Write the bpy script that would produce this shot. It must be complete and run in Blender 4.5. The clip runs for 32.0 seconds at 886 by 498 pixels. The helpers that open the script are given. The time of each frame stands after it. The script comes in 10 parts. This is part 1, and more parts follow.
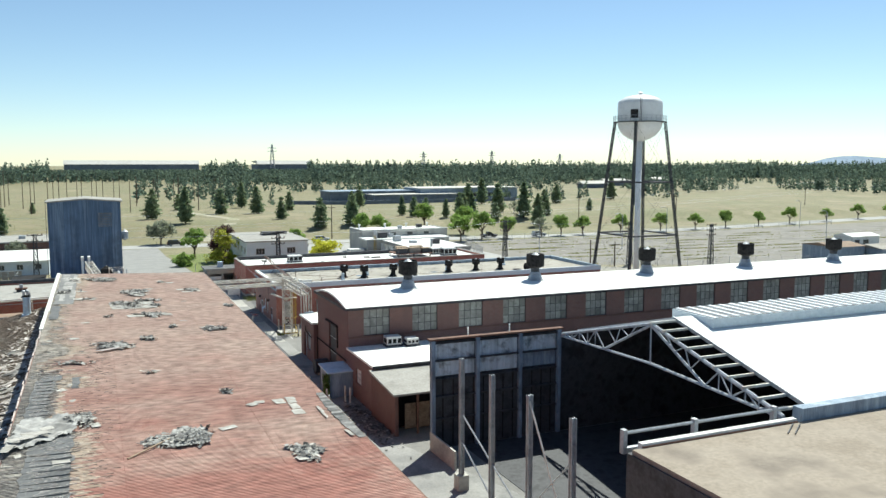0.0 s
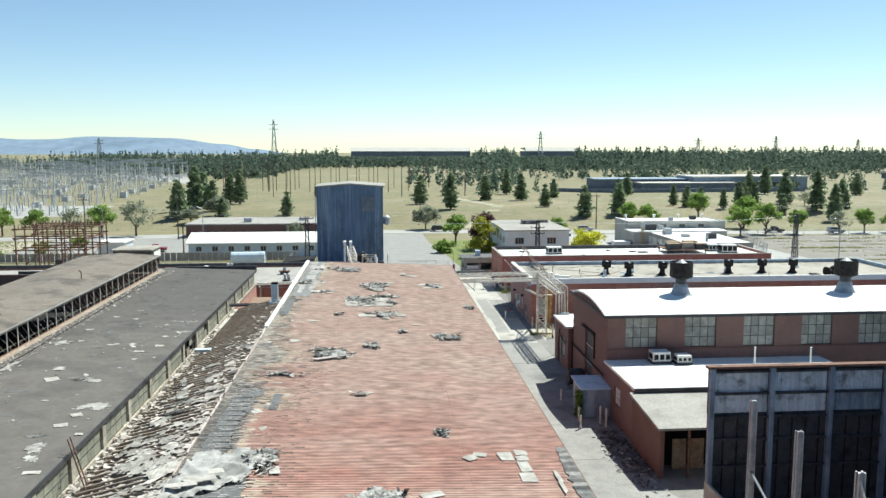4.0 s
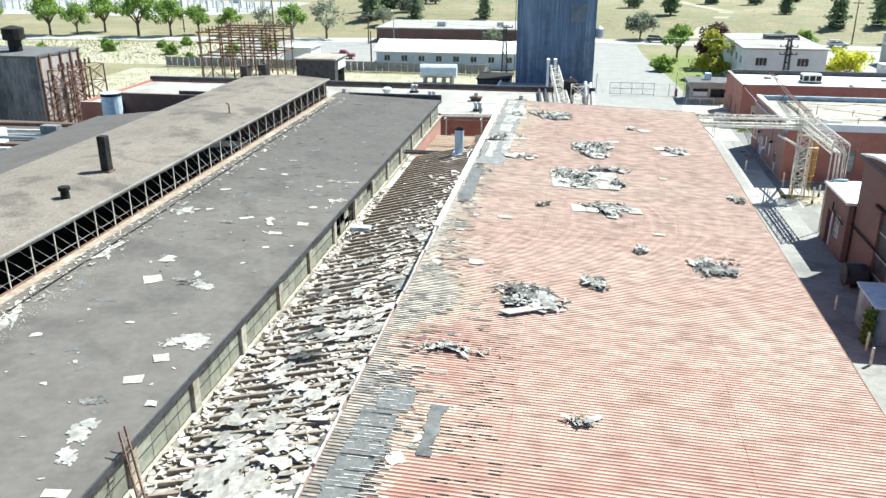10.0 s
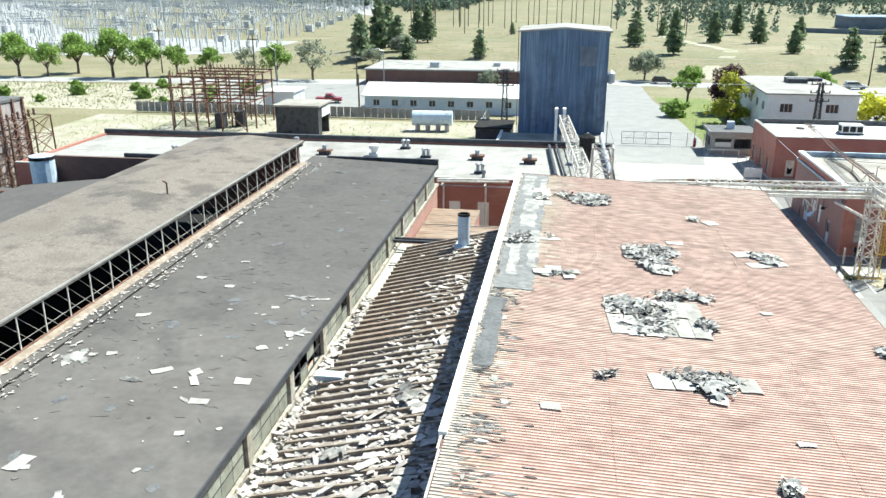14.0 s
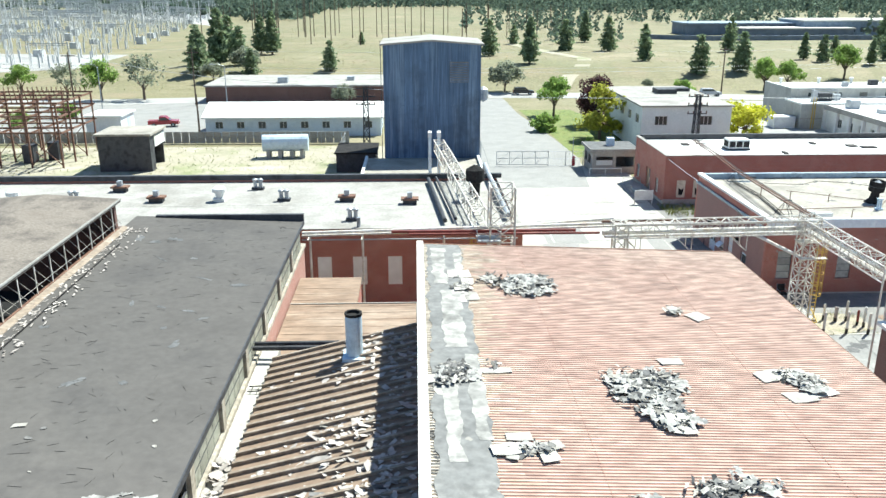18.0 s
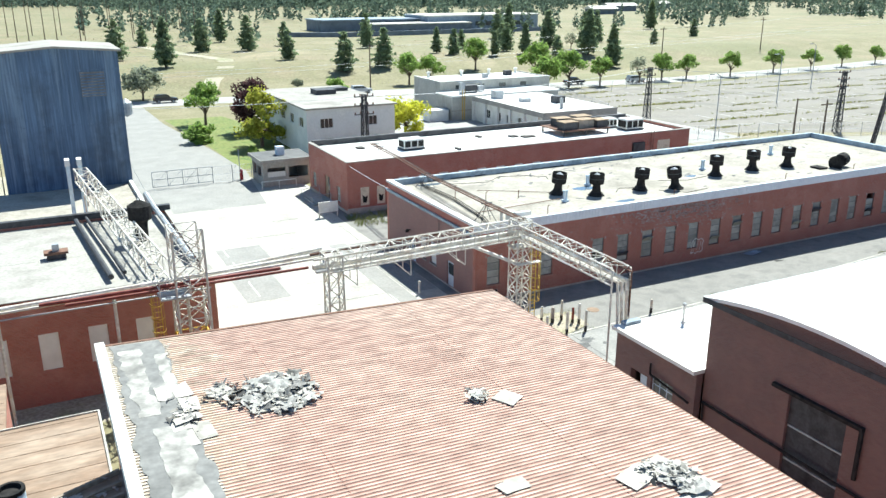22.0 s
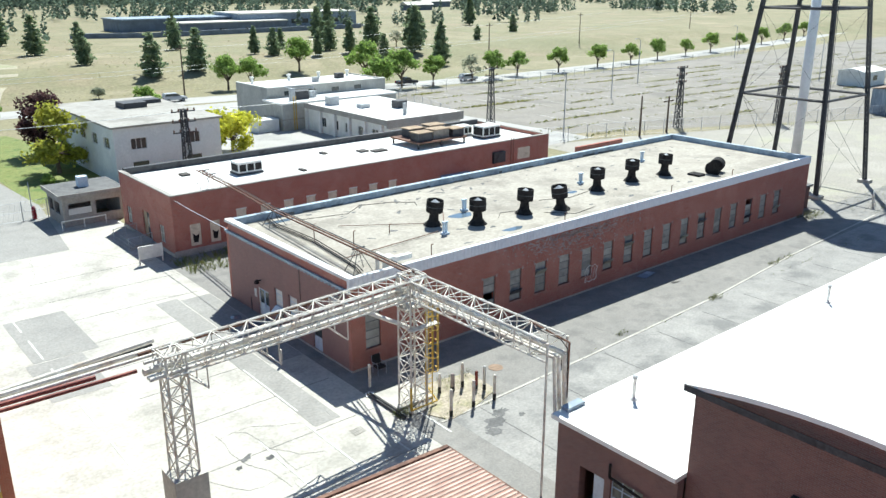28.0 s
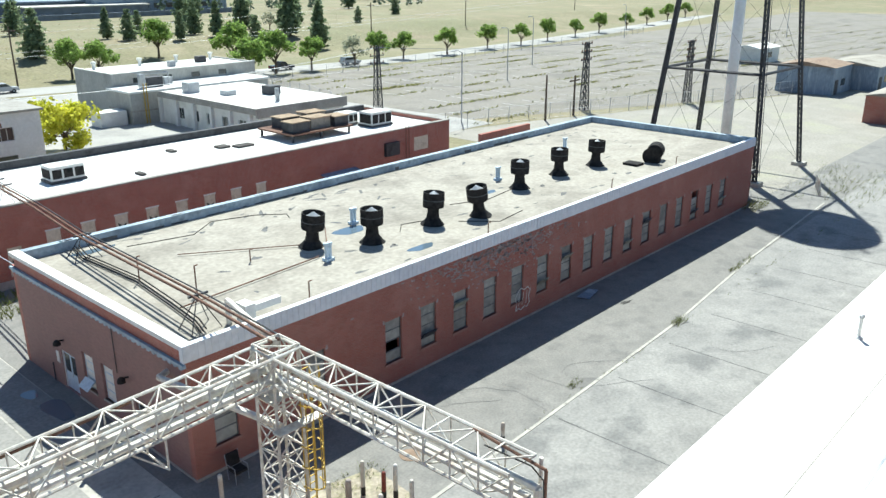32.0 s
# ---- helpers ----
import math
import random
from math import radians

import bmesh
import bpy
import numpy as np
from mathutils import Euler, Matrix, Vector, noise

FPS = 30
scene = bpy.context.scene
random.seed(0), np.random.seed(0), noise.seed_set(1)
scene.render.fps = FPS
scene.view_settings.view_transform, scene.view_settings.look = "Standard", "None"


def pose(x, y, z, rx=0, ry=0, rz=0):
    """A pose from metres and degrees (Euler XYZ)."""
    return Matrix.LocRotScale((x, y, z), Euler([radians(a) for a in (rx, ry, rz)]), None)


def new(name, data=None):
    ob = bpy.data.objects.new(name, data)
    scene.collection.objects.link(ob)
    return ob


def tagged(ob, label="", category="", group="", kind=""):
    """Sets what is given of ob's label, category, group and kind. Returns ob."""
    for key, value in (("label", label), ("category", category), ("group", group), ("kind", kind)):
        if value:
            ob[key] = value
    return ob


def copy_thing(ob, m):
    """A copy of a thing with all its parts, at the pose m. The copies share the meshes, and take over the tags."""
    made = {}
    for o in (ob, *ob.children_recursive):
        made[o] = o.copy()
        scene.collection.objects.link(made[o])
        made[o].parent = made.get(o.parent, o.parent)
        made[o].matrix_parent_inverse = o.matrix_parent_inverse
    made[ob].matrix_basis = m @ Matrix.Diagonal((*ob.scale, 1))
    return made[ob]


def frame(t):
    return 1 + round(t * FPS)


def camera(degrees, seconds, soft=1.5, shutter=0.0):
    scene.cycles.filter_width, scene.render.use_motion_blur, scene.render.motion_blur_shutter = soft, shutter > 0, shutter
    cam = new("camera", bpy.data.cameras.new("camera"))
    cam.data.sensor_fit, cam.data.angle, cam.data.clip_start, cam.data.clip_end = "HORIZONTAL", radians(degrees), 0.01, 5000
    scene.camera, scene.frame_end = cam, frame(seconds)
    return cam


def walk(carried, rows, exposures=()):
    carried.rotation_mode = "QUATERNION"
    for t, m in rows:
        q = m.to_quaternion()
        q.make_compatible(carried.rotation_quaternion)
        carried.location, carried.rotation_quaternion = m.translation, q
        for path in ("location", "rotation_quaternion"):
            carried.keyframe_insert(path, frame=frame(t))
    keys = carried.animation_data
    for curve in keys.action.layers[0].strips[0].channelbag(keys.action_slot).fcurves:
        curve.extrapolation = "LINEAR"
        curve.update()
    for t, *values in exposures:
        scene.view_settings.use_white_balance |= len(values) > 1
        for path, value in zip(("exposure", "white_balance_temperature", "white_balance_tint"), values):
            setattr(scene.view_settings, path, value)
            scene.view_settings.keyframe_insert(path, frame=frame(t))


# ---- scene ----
# Camera: seconds, place, then tilt, roll and heading in degrees
PATH = [
    (0, 2.346, -46.058, 22.962, 83.86, 0.00, -23.14),
    (0.5, 3.020, -44.920, 22.859, 84.40, 0.00, -20.12),
    (1, 3.580, -43.700, 22.819, 84.83, 0.00, -17.28),
    (1.5, 4.114, -42.632, 22.672, 85.37, 0.00, -14.13),
    (2, 4.593, -41.296, 22.544, 85.85, 0.00, -11.31),
    (2.5, 4.970, -40.007, 22.493, 85.87, 0.00, -8.72),
    (4.5, 5.623, -34.891, 22.778, 79.06, 0.00, -2.70),
    (5, 5.605, -33.728, 23.048, 72.65, 0.00, -0.02),
    (5.5, 5.603, -32.189, 23.019, 69.77, 0.00, 3.19),
    (6, 5.660, -30.627, 23.024, 69.08, 0.00, 6.57),
    (6.5, 5.587, -29.033, 23.049, 69.01, 0.00, 8.83),
    (7, 5.488, -27.506, 23.069, 69.04, 0.00, 8.96),
    (7.5, 5.350, -25.985, 23.110, 69.03, 0.00, 9.07),
    (8, 5.192, -24.499, 23.196, 68.92, 0.00, 9.20),
    (8.5, 4.868, -23.030, 23.208, 68.87, 0.00, 9.13),
    (9, 4.655, -21.499, 23.094, 69.02, 0.00, 9.25),
    (9.5, 4.380, -19.949, 23.021, 69.11, 0.00, 9.32),
    (10, 4.071, -18.336, 23.003, 69.13, 0.00, 9.36),
    (10.5, 3.763, -16.772, 22.981, 69.49, 0.00, 9.44),
    (11, 3.365, -15.059, 23.027, 69.70, 0.00, 9.35),
    (11.5, 3.101, -13.417, 23.015, 70.00, 0.00, 9.41),
    (12, 2.778, -11.672, 22.956, 70.30, 0.00, 9.36),
    (12.5, 2.490, -9.944, 22.885, 70.67, 0.00, 9.43),
    (13, 2.093, -8.120, 22.795, 70.96, 0.00, 9.37),
    (13.5, 1.645, -6.437, 22.884, 71.11, 0.00, 8.93),
    (14, 1.381, -4.729, 22.795, 71.51, 0.00, 8.75),
    (14.5, 1.060, -2.977, 22.766, 71.81, 0.00, 8.31),
    (16.5, -0.565, 3.978, 22.645, 72.01, 0.00, 4.65),
    (17, -0.827, 5.502, 22.577, 72.12, 0.00, 3.02),
    (17.5, -1.128, 6.894, 22.585, 72.11, 0.00, 0.31),
    (18, -1.447, 8.184, 22.646, 72.04, 0.00, -1.91),
    (18.5, -1.674, 9.441, 22.624, 72.00, 0.00, -4.34),
    (19, -1.901, 10.609, 22.592, 72.01, 0.00, -7.13),
    (19.5, -2.079, 11.746, 22.535, 72.03, 0.00, -10.28),
    (20, -2.207, 12.908, 22.489, 71.99, 0.00, -13.57),
    (20.5, -2.326, 13.923, 22.471, 72.01, 0.00, -17.02),
    (21, -2.376, 15.069, 22.451, 71.99, 0.00, -20.46),
    (21.5, -2.260, 16.326, 22.347, 72.01, 0.00, -23.69),
    (22, -2.213, 17.422, 22.354, 71.92, 0.00, -26.89),
    (22.5, -2.065, 18.487, 22.326, 71.93, 0.00, -27.96),
    (23, -1.852, 19.508, 22.346, 71.90, 0.00, -27.98),
    (23.5, -1.579, 20.502, 22.369, 71.89, 0.00, -28.15),
    (24, -1.334, 21.517, 22.407, 71.89, 0.00, -28.73),
    (24.5, -1.145, 22.319, 22.506, 71.82, 0.00, -29.68),
    (25, -0.890, 23.194, 22.467, 71.86, 0.00, -31.06),
    (25.5, -0.476, 24.160, 22.399, 71.85, 0.00, -33.08),
    (27.5, 0.294, 27.508, 22.552, 71.76, 0.00, -38.50),
    (28, 1.225, 28.871, 22.264, 71.66, 0.00, -39.70),
    (28.5, 3.350, 31.150, 21.250, 71.80, 0.00, -40.15),
    (29, 5.438, 33.491, 20.250, 71.96, 0.00, -40.84),
    (29.5, 7.350, 35.550, 19.600, 71.82, 0.00, -42.95),
    (30, 9.056, 37.468, 19.120, 71.61, 0.00, -45.01),
    (30.5, 10.150, 38.800, 18.850, 71.52, 0.00, -46.15),
    (31, 10.850, 39.650, 18.800, 71.40, 0.00, -46.96),
    (31.5, 11.050, 40.000, 19.050, 71.15, 0.00, -47.40),
    (32, 11.100, 40.150, 19.400, 70.90, 0.00, -47.85),
]
cam = camera(57.24, 32.0, soft=1.5)
walk(cam, [(t, pose(x, y, z, tilt, lean, head)) for t, x, y, z, tilt, lean, head in PATH],
     exposures=[(0.0, 0.54, 6500, 0), (2.5, 0.58, 6500, 0), (4.5, 0.7, 6450, 0), (5.6, 1.0, 6300, 0), (8.0, 1.12, 6300, 0), (14.5, 1.1, 6300, 0), (20.0, 1.1, 6300, 0), (25.0, 1.0, 6300, 0), (28.0, 0.86, 6300, 2), (30.0, 0.8, 6300, 0), (32.0, 0.8, 6300, 0)])

# Daylight: a high sun ahead and to the east, under a clear sky
SUN_DIR = Vector((2.98, 2.85, 6.01)).normalized()
world = bpy.data.worlds.new("sky")
scene.world = world
world.use_nodes = True
wn = world.node_tree.nodes
sky = wn.new("ShaderNodeTexSky")
sky.sky_type = "NISHITA"
sky.sun_disc = False
sky.sun_elevation = math.asin(SUN_DIR.z)
sky.sun_rotation = math.atan2(SUN_DIR.x, SUN_DIR.y)
sky.air_density, sky.dust_density, sky.ozone_density = 0.78, 0.1, 2.2
world.node_tree.links.new(sky.outputs[0], wn["Background"].inputs[0])
wn["Background"].inputs[1].default_value = 0.089
sun_data = bpy.data.lights.new("sun", "SUN")
sun_data.energy, sun_data.angle, sun_data.color = 5.0, radians(0.53), (1.0, 0.975, 0.93)
sun_ob = new("sun", sun_data)
sun_ob.matrix_world = Matrix.Translation((0, 0, 120)) @ SUN_DIR.to_track_quat("Z", "Y").to_matrix().to_4x4()


# ---- materials ----
def surface(name, colors, scale=1.0, rough=0.85, bump=0.15, metal=0.0, stretch=(1, 1, 1), fine=18.0, mottle=0.35, island=0.0, stain=None, stain_scale=0.15, stain_amount=0.5, spec=0.3, fade=None):
    """A weathered surface: two or three colours mixed by coarse noise, fine grain over it, optional stains."""
    m = bpy.data.materials.new(name)
    m.use_nodes = True
    n, ln = m.node_tree.nodes, m.node_tree.links
    bs = n["Principled BSDF"]
    co = n.new("ShaderNodeTexCoord")
    mp = n.new("ShaderNodeMapping")
    mp.inputs["Scale"].default_value = stretch
    geo = n.new("ShaderNodeNewGeometry")
    ln.new(geo.outputs["Position"], mp.inputs[0])
    a = n.new("ShaderNodeTexNoise")
    a.inputs["Scale"].default_value, a.inputs["Detail"].default_value, a.inputs["Roughness"].default_value = scale, 6, 0.62
    ln.new(mp.outputs[0], a.inputs[0])
    ramp = n.new("ShaderNodeValToRGB")
    els = ramp.color_ramp.elements
    while len(els) < len(colors):
        els.new(0.5)
    lo, hi = 0.36, 0.64
    for i, c in enumerate(colors):
        els[i].position = lo + (hi - lo) * i / max(1, len(colors) - 1)
        els[i].color = (*c, 1)
    ln.new(a.outputs[0], ramp.inputs[0])
    b = n.new("ShaderNodeTexNoise")
    b.inputs["Scale"].default_value, b.inputs["Detail"].default_value = fine, 4
    ln.new(mp.outputs[0], b.inputs[0])
    last = ramp.outputs[0]
    if stain:
        s = n.new("ShaderNodeTexNoise")
        s.inputs["Scale"].default_value, s.inputs["Detail"].default_value, s.inputs["Roughness"].default_value = stain_scale, 7, 0.7
        ln.new(geo.outputs["Position"], s.inputs[0])
        r2 = n.new("ShaderNodeMapRange")
        r2.inputs[1].default_value, r2.inputs[2].default_value, r2.inputs[4].default_value = 0.5, 0.68, stain_amount
        ln.new(s.outputs[0], r2.inputs[0])
        mx = n.new("ShaderNodeMix")
        mx.data_type = "RGBA"
        ln.new(r2.outputs[0], mx.inputs[0])
        ln.new(last, mx.inputs[6])
        mx.inputs[7].default_value = (*stain, 1)
        last = mx.outputs[2]
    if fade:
        # second tint blended in from y0 to y1 with an uneven front
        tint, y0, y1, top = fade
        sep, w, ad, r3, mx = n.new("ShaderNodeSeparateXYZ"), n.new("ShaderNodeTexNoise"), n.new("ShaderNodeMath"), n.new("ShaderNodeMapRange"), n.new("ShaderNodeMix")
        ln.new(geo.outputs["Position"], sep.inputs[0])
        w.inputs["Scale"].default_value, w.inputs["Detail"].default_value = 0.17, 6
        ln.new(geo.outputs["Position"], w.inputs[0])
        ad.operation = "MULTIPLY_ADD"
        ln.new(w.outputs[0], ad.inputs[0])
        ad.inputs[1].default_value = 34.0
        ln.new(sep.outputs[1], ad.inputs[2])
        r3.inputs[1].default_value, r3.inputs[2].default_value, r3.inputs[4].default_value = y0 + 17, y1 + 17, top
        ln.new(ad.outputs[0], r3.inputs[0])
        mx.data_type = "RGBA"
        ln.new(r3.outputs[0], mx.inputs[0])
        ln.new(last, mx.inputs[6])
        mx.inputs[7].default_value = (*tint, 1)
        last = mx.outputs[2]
    mul = n.new("ShaderNodeMapRange")
    mul.inputs[1].default_value, mul.inputs[2].default_value = 0.3, 0.7
    mul.inputs[3].default_value, mul.inputs[4].default_value = 1 - mottle, 1 + mottle * 0.6
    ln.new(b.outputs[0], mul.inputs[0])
    val = mul.outputs[0]
    if island:
        src = n.new("ShaderNodeObjectInfo").outputs["Random"] if island < 0 else geo.outputs["Random Per Island"]
        k = n.new("ShaderNodeMapRange")
        k.inputs[3].default_value, k.inputs[4].default_value = 1 - abs(island), 1 + abs(island)
        ln.new(src, k.inputs[0])
        mm = n.new("ShaderNodeMath")
        mm.operation = "MULTIPLY"
        ln.new(val, mm.inputs[0])
        ln.new(k.outputs[0], mm.inputs[1])
        val = mm.outputs[0]
    vm = n.new("ShaderNodeVectorMath")
    vm.operation = "SCALE"
    ln.new(last, vm.inputs[0])
    ln.new(val, vm.inputs["Scale"])
    ln.new(vm.outputs[0], bs.inputs["Base Color"])
    bs.inputs["Roughness"].default_value, bs.inputs["Metallic"].default_value = rough, metal
    bs.inputs["Specular IOR Level"].default_value = spec
    if bump:
        bp = n.new("ShaderNodeBump")
        bp.inputs["Strength"].default_value, bp.inputs["Distance"].default_value = bump, 0.03
        ln.new(b.outputs[0], bp.inputs["Height"])
        ln.new(bp.outputs[0], bs.inputs["Normal"])
    return m


def leafy(m, share_=0.45):
    """Lets light through thin leaves."""
    n, ln = m.node_tree.nodes, m.node_tree.links
    bs, out = n["Principled BSDF"], n["Material Output"]
    tr, mx = n.new("ShaderNodeBsdfTranslucent"), n.new("ShaderNodeMixShader")
    ln.new(bs.inputs["Base Color"].links[0].from_socket, tr.inputs["Color"])
    mx.inputs[0].default_value = share_
    ln.new(bs.outputs[0], mx.inputs[1])
    ln.new(tr.outputs[0], mx.inputs[2])
    ln.new(mx.outputs[0], out.inputs["Surface"])
    return m


def glass(name, tint, rough=0.08):
    m = bpy.data.materials.new(name)
    m.use_nodes = True
    bs = m.node_tree.nodes["Principled BSDF"]
    bs.inputs["Base Color"].default_value = (*tint, 1)
    bs.inputs["Roughness"].default_value = rough
    bs.inputs["Specular IOR Level"].default_value = 0.6
    return m


def brickwork(name, c1, c2, mortar, stain):
    """Painted or bare brick with courses 75 mm high, seen from afar."""
    m = bpy.data.materials.new(name)
    m.use_nodes = True
    n, ln = m.node_tree.nodes, m.node_tree.links
    bs = n["Principled BSDF"]
    geo = n.new("ShaderNodeNewGeometry")
    sep = n.new("ShaderNodeSeparateXYZ")
    ln.new(geo.outputs["Position"], sep.inputs[0])
    add = n.new("ShaderNodeMath")
    ln.new(sep.outputs[0], add.inputs[0])
    ln.new(sep.outputs[1], add.inputs[1])
    comb = n.new("ShaderNodeCombineXYZ")
    ln.new(add.outputs[0], comb.inputs[0])
    ln.new(sep.outputs[2], comb.inputs[1])
    br = n.new("ShaderNodeTexBrick")
    br.inputs["Scale"].default_value = 1.0
    br.inputs["Brick Width"].default_value, br.inputs["Row Height"].default_value = 0.22, 0.075
    br.inputs["Mortar Size"].default_value = 0.009
    br.inputs["Color1"].default_value, br.inputs["Color2"].default_value, br.inputs["Mortar"].default_value = (*c1, 1), (*c2, 1), (*mortar, 1)
    ln.new(comb.outputs[0], br.inputs[0])
    s = n.new("ShaderNodeTexNoise")
    s.inputs["Scale"].default_value, s.inputs["Detail"].default_value, s.inputs["Roughness"].default_value = 0.6, 8, 0.7
    ln.new(geo.outputs["Position"], s.inputs[0])
    r2 = n.new("ShaderNodeMapRange")
    r2.inputs[1].default_value, r2.inputs[2].default_value, r2.inputs[4].default_value = 0.46, 0.74, 0.55
    ln.new(s.outputs[0], r2.inputs[0])
    mx = n.new("ShaderNodeMix")
    mx.data_type = "RGBA"
    ln.new(r2.outputs[0], mx.inputs[0])
    ln.new(br.outputs[0], mx.inputs[6])
    mx.inputs[7].default_value = (*stain, 1)
    ln.new(mx.outputs[2], bs.inputs["Base Color"])
    bs.inputs["Roughness"].default_value = 0.9
    bp = n.new("ShaderNodeBump")
    bp.inputs["Strength"].default_value, bp.inputs["Distance"].default_value = 0.4, 0.01
    bp.invert = True
    ln.new(br.outputs["Fac"], bp.inputs["Height"])
    ln.new(bp.outputs[0], bs.inputs["Normal"])
    return m


M_EARTH = surface("dry_earth", [(0.25, 0.21, 0.13), (0.20, 0.185, 0.10), (0.30, 0.255, 0.165)], 0.05, fine=2.0, stain=(0.14, 0.155, 0.07), stain_scale=0.025, stain_amount=0.75, mottle=0.3)
M_YARD = surface("yard_gravel", [(0.40, 0.36, 0.27), (0.34, 0.31, 0.23), (0.46, 0.42, 0.33)], 0.2, fine=5, stain=(0.20, 0.24, 0.08), stain_scale=0.12, stain_amount=0.75)
M_DIRT = surface("dusty_pale_dirt", [(0.335, 0.315, 0.275), (0.285, 0.268, 0.232), (0.385, 0.365, 0.32)], 0.12, fine=4, mottle=0.2, stain=(0.22, 0.225, 0.12), stain_scale=0.12, stain_amount=0.55)
M_LAWN = surface("lawn", [(0.10, 0.16, 0.04), (0.20, 0.22, 0.07), (0.14, 0.19, 0.05)], 0.5, fine=8, mottle=0.5)
M_CONCRETE = surface("bleached_concrete", [(0.40, 0.385, 0.345), (0.465, 0.447, 0.40), (0.345, 0.332, 0.296)], 0.25, fine=5, mottle=0.16, stain=(0.26, 0.25, 0.228), stain_scale=0.18, stain_amount=0.55)
M_ASPHALT = surface("worn_asphalt", [(0.195, 0.19, 0.178), (0.225, 0.218, 0.203), (0.172, 0.168, 0.159)], 0.5, fine=9, mottle=0.16, stain=(0.30, 0.29, 0.268), stain_scale=0.3, stain_amount=0.55)
M_ALLEY = surface("grey_alley_asphalt", [(0.225, 0.222, 0.212), (0.28, 0.275, 0.26), (0.18, 0.18, 0.174)], 0.3, fine=7, mottle=0.18, stain=(0.40, 0.39, 0.365), stain_scale=0.2, stain_amount=0.55)
M_PATCH = surface("asphalt_patch", [(0.25, 0.245, 0.23), (0.30, 0.293, 0.275)], 0.4, fine=6, mottle=0.18)
M_ROAD = surface("grey_road", [(0.33, 0.323, 0.305), (0.375, 0.366, 0.345), (0.285, 0.28, 0.266)], 0.1, fine=4, mottle=0.14, stain=(0.40, 0.39, 0.36), stain_scale=0.12, stain_amount=0.4)
M_LOT = surface("parking_lot", [(0.20, 0.184, 0.16), (0.235, 0.217, 0.19), (0.17, 0.157, 0.137)], 0.08, fine=2.5, mottle=0.2, stain=(0.19, 0.175, 0.105), stain_scale=0.07, stain_amount=0.4)
M_WHITELINE = surface("faded_line_paint", [(0.6, 0.6, 0.56), (0.45, 0.45, 0.42)], 3, mottle=0.2)
# pans darker than the faded paint: shade between ribs put into the colour
M_REDPAN = surface("red_sheet_valley_shade", [(0.205, 0.062, 0.047), (0.245, 0.09, 0.07), (0.30, 0.142, 0.112)], 0.16, rough=0.8, fine=2.5, mottle=0.3, stretch=(0.5, 1.3, 1), stain=(0.37, 0.22, 0.165), stain_scale=0.22, stain_amount=0.45, fade=((0.32, 0.185, 0.145), -14.0, 7.0, 0.6))
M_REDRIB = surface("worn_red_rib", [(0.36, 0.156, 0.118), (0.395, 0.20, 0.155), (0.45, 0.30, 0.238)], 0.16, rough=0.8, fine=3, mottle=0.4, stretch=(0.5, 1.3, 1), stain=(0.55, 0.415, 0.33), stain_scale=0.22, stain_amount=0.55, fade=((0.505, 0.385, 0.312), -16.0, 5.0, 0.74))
M_CREAMRIB = surface("bare_cream_rib", [(0.57, 0.49, 0.385), (0.48, 0.37, 0.275), (0.60, 0.54, 0.44)], 0.5, rough=0.8, fine=2.5, mottle=0.3, stretch=(0.8, 2.5, 1), stain=(0.16, 0.12, 0.09), stain_scale=0.9, stain_amount=0.7)
M_TARRIB = surface("tarred_rib", [(0.40, 0.35, 0.29), (0.17, 0.155, 0.14), (0.54, 0.49, 0.41)], 1.1, rough=0.8, fine=3, mottle=0.5, stretch=(0.9, 2.5, 1), stain=(0.12, 0.115, 0.11), stain_scale=0.8, stain_amount=0.6, fade=((0.58, 0.51, 0.42), -4.0, 8.0, 0.72))
M_TARPAN = surface("tar_smeared_sheet", [(0.12, 0.115, 0.11), (0.30, 0.22, 0.17), (0.20, 0.185, 0.17)], 0.9, rough=0.8, fine=3, mottle=0.45, stretch=(0.9, 1.6, 1), stain=(0.42, 0.36, 0.28), stain_scale=0.6, stain_amount=0.6, fade=((0.40, 0.31, 0.245), -4.0, 8.0, 0.7))
M_PALEFELT = surface("pale_roof_coating", [(0.33, 0.318, 0.292), (0.41, 0.395, 0.365), (0.23, 0.222, 0.205)], 0.8, rough=0.9, fine=3, mottle=0.35, stain=(0.17, 0.165, 0.155), stain_scale=1.0, stain_amount=0.6)
M_GREYFELT = surface("pale_grey_felt", [(0.155, 0.153, 0.147), (0.20, 0.198, 0.19), (0.12, 0.119, 0.115)], 0.7, rough=0.85, fine=4, mottle=0.25, stain=(0.36, 0.35, 0.33), stain_scale=0.7, stain_amount=0.6)
M_TARFELT = surface("grey_tar_felt", [(0.10, 0.10, 0.10), (0.14, 0.14, 0.138), (0.075, 0.075, 0.074)], 0.6, rough=0.8, fine=7, mottle=0.25, stain=(0.22, 0.22, 0.215), stain_scale=0.5, stain_amount=0.4)
M_DARKROOF = surface("weathered_dark_roof", [(0.126, 0.115, 0.105), (0.150, 0.138, 0.126), (0.108, 0.100, 0.094)], 0.25, rough=0.95, fine=3.0, mottle=0.09, bump=0.3, stain=(0.178, 0.162, 0.147), stain_scale=0.09, stain_amount=0.6, spec=0.08, fade=((0.090, 0.086, 0.083), 14.0, 34.0, 0.55))
M_BROWNROOF = surface("brown_roof_felt", [(0.185, 0.158, 0.134), (0.225, 0.196, 0.167), (0.145, 0.126, 0.11)], 0.4, rough=0.95, fine=9, mottle=0.25, stain=(0.11, 0.10, 0.092), stain_scale=0.2, stain_amount=0.6, spec=0.08)
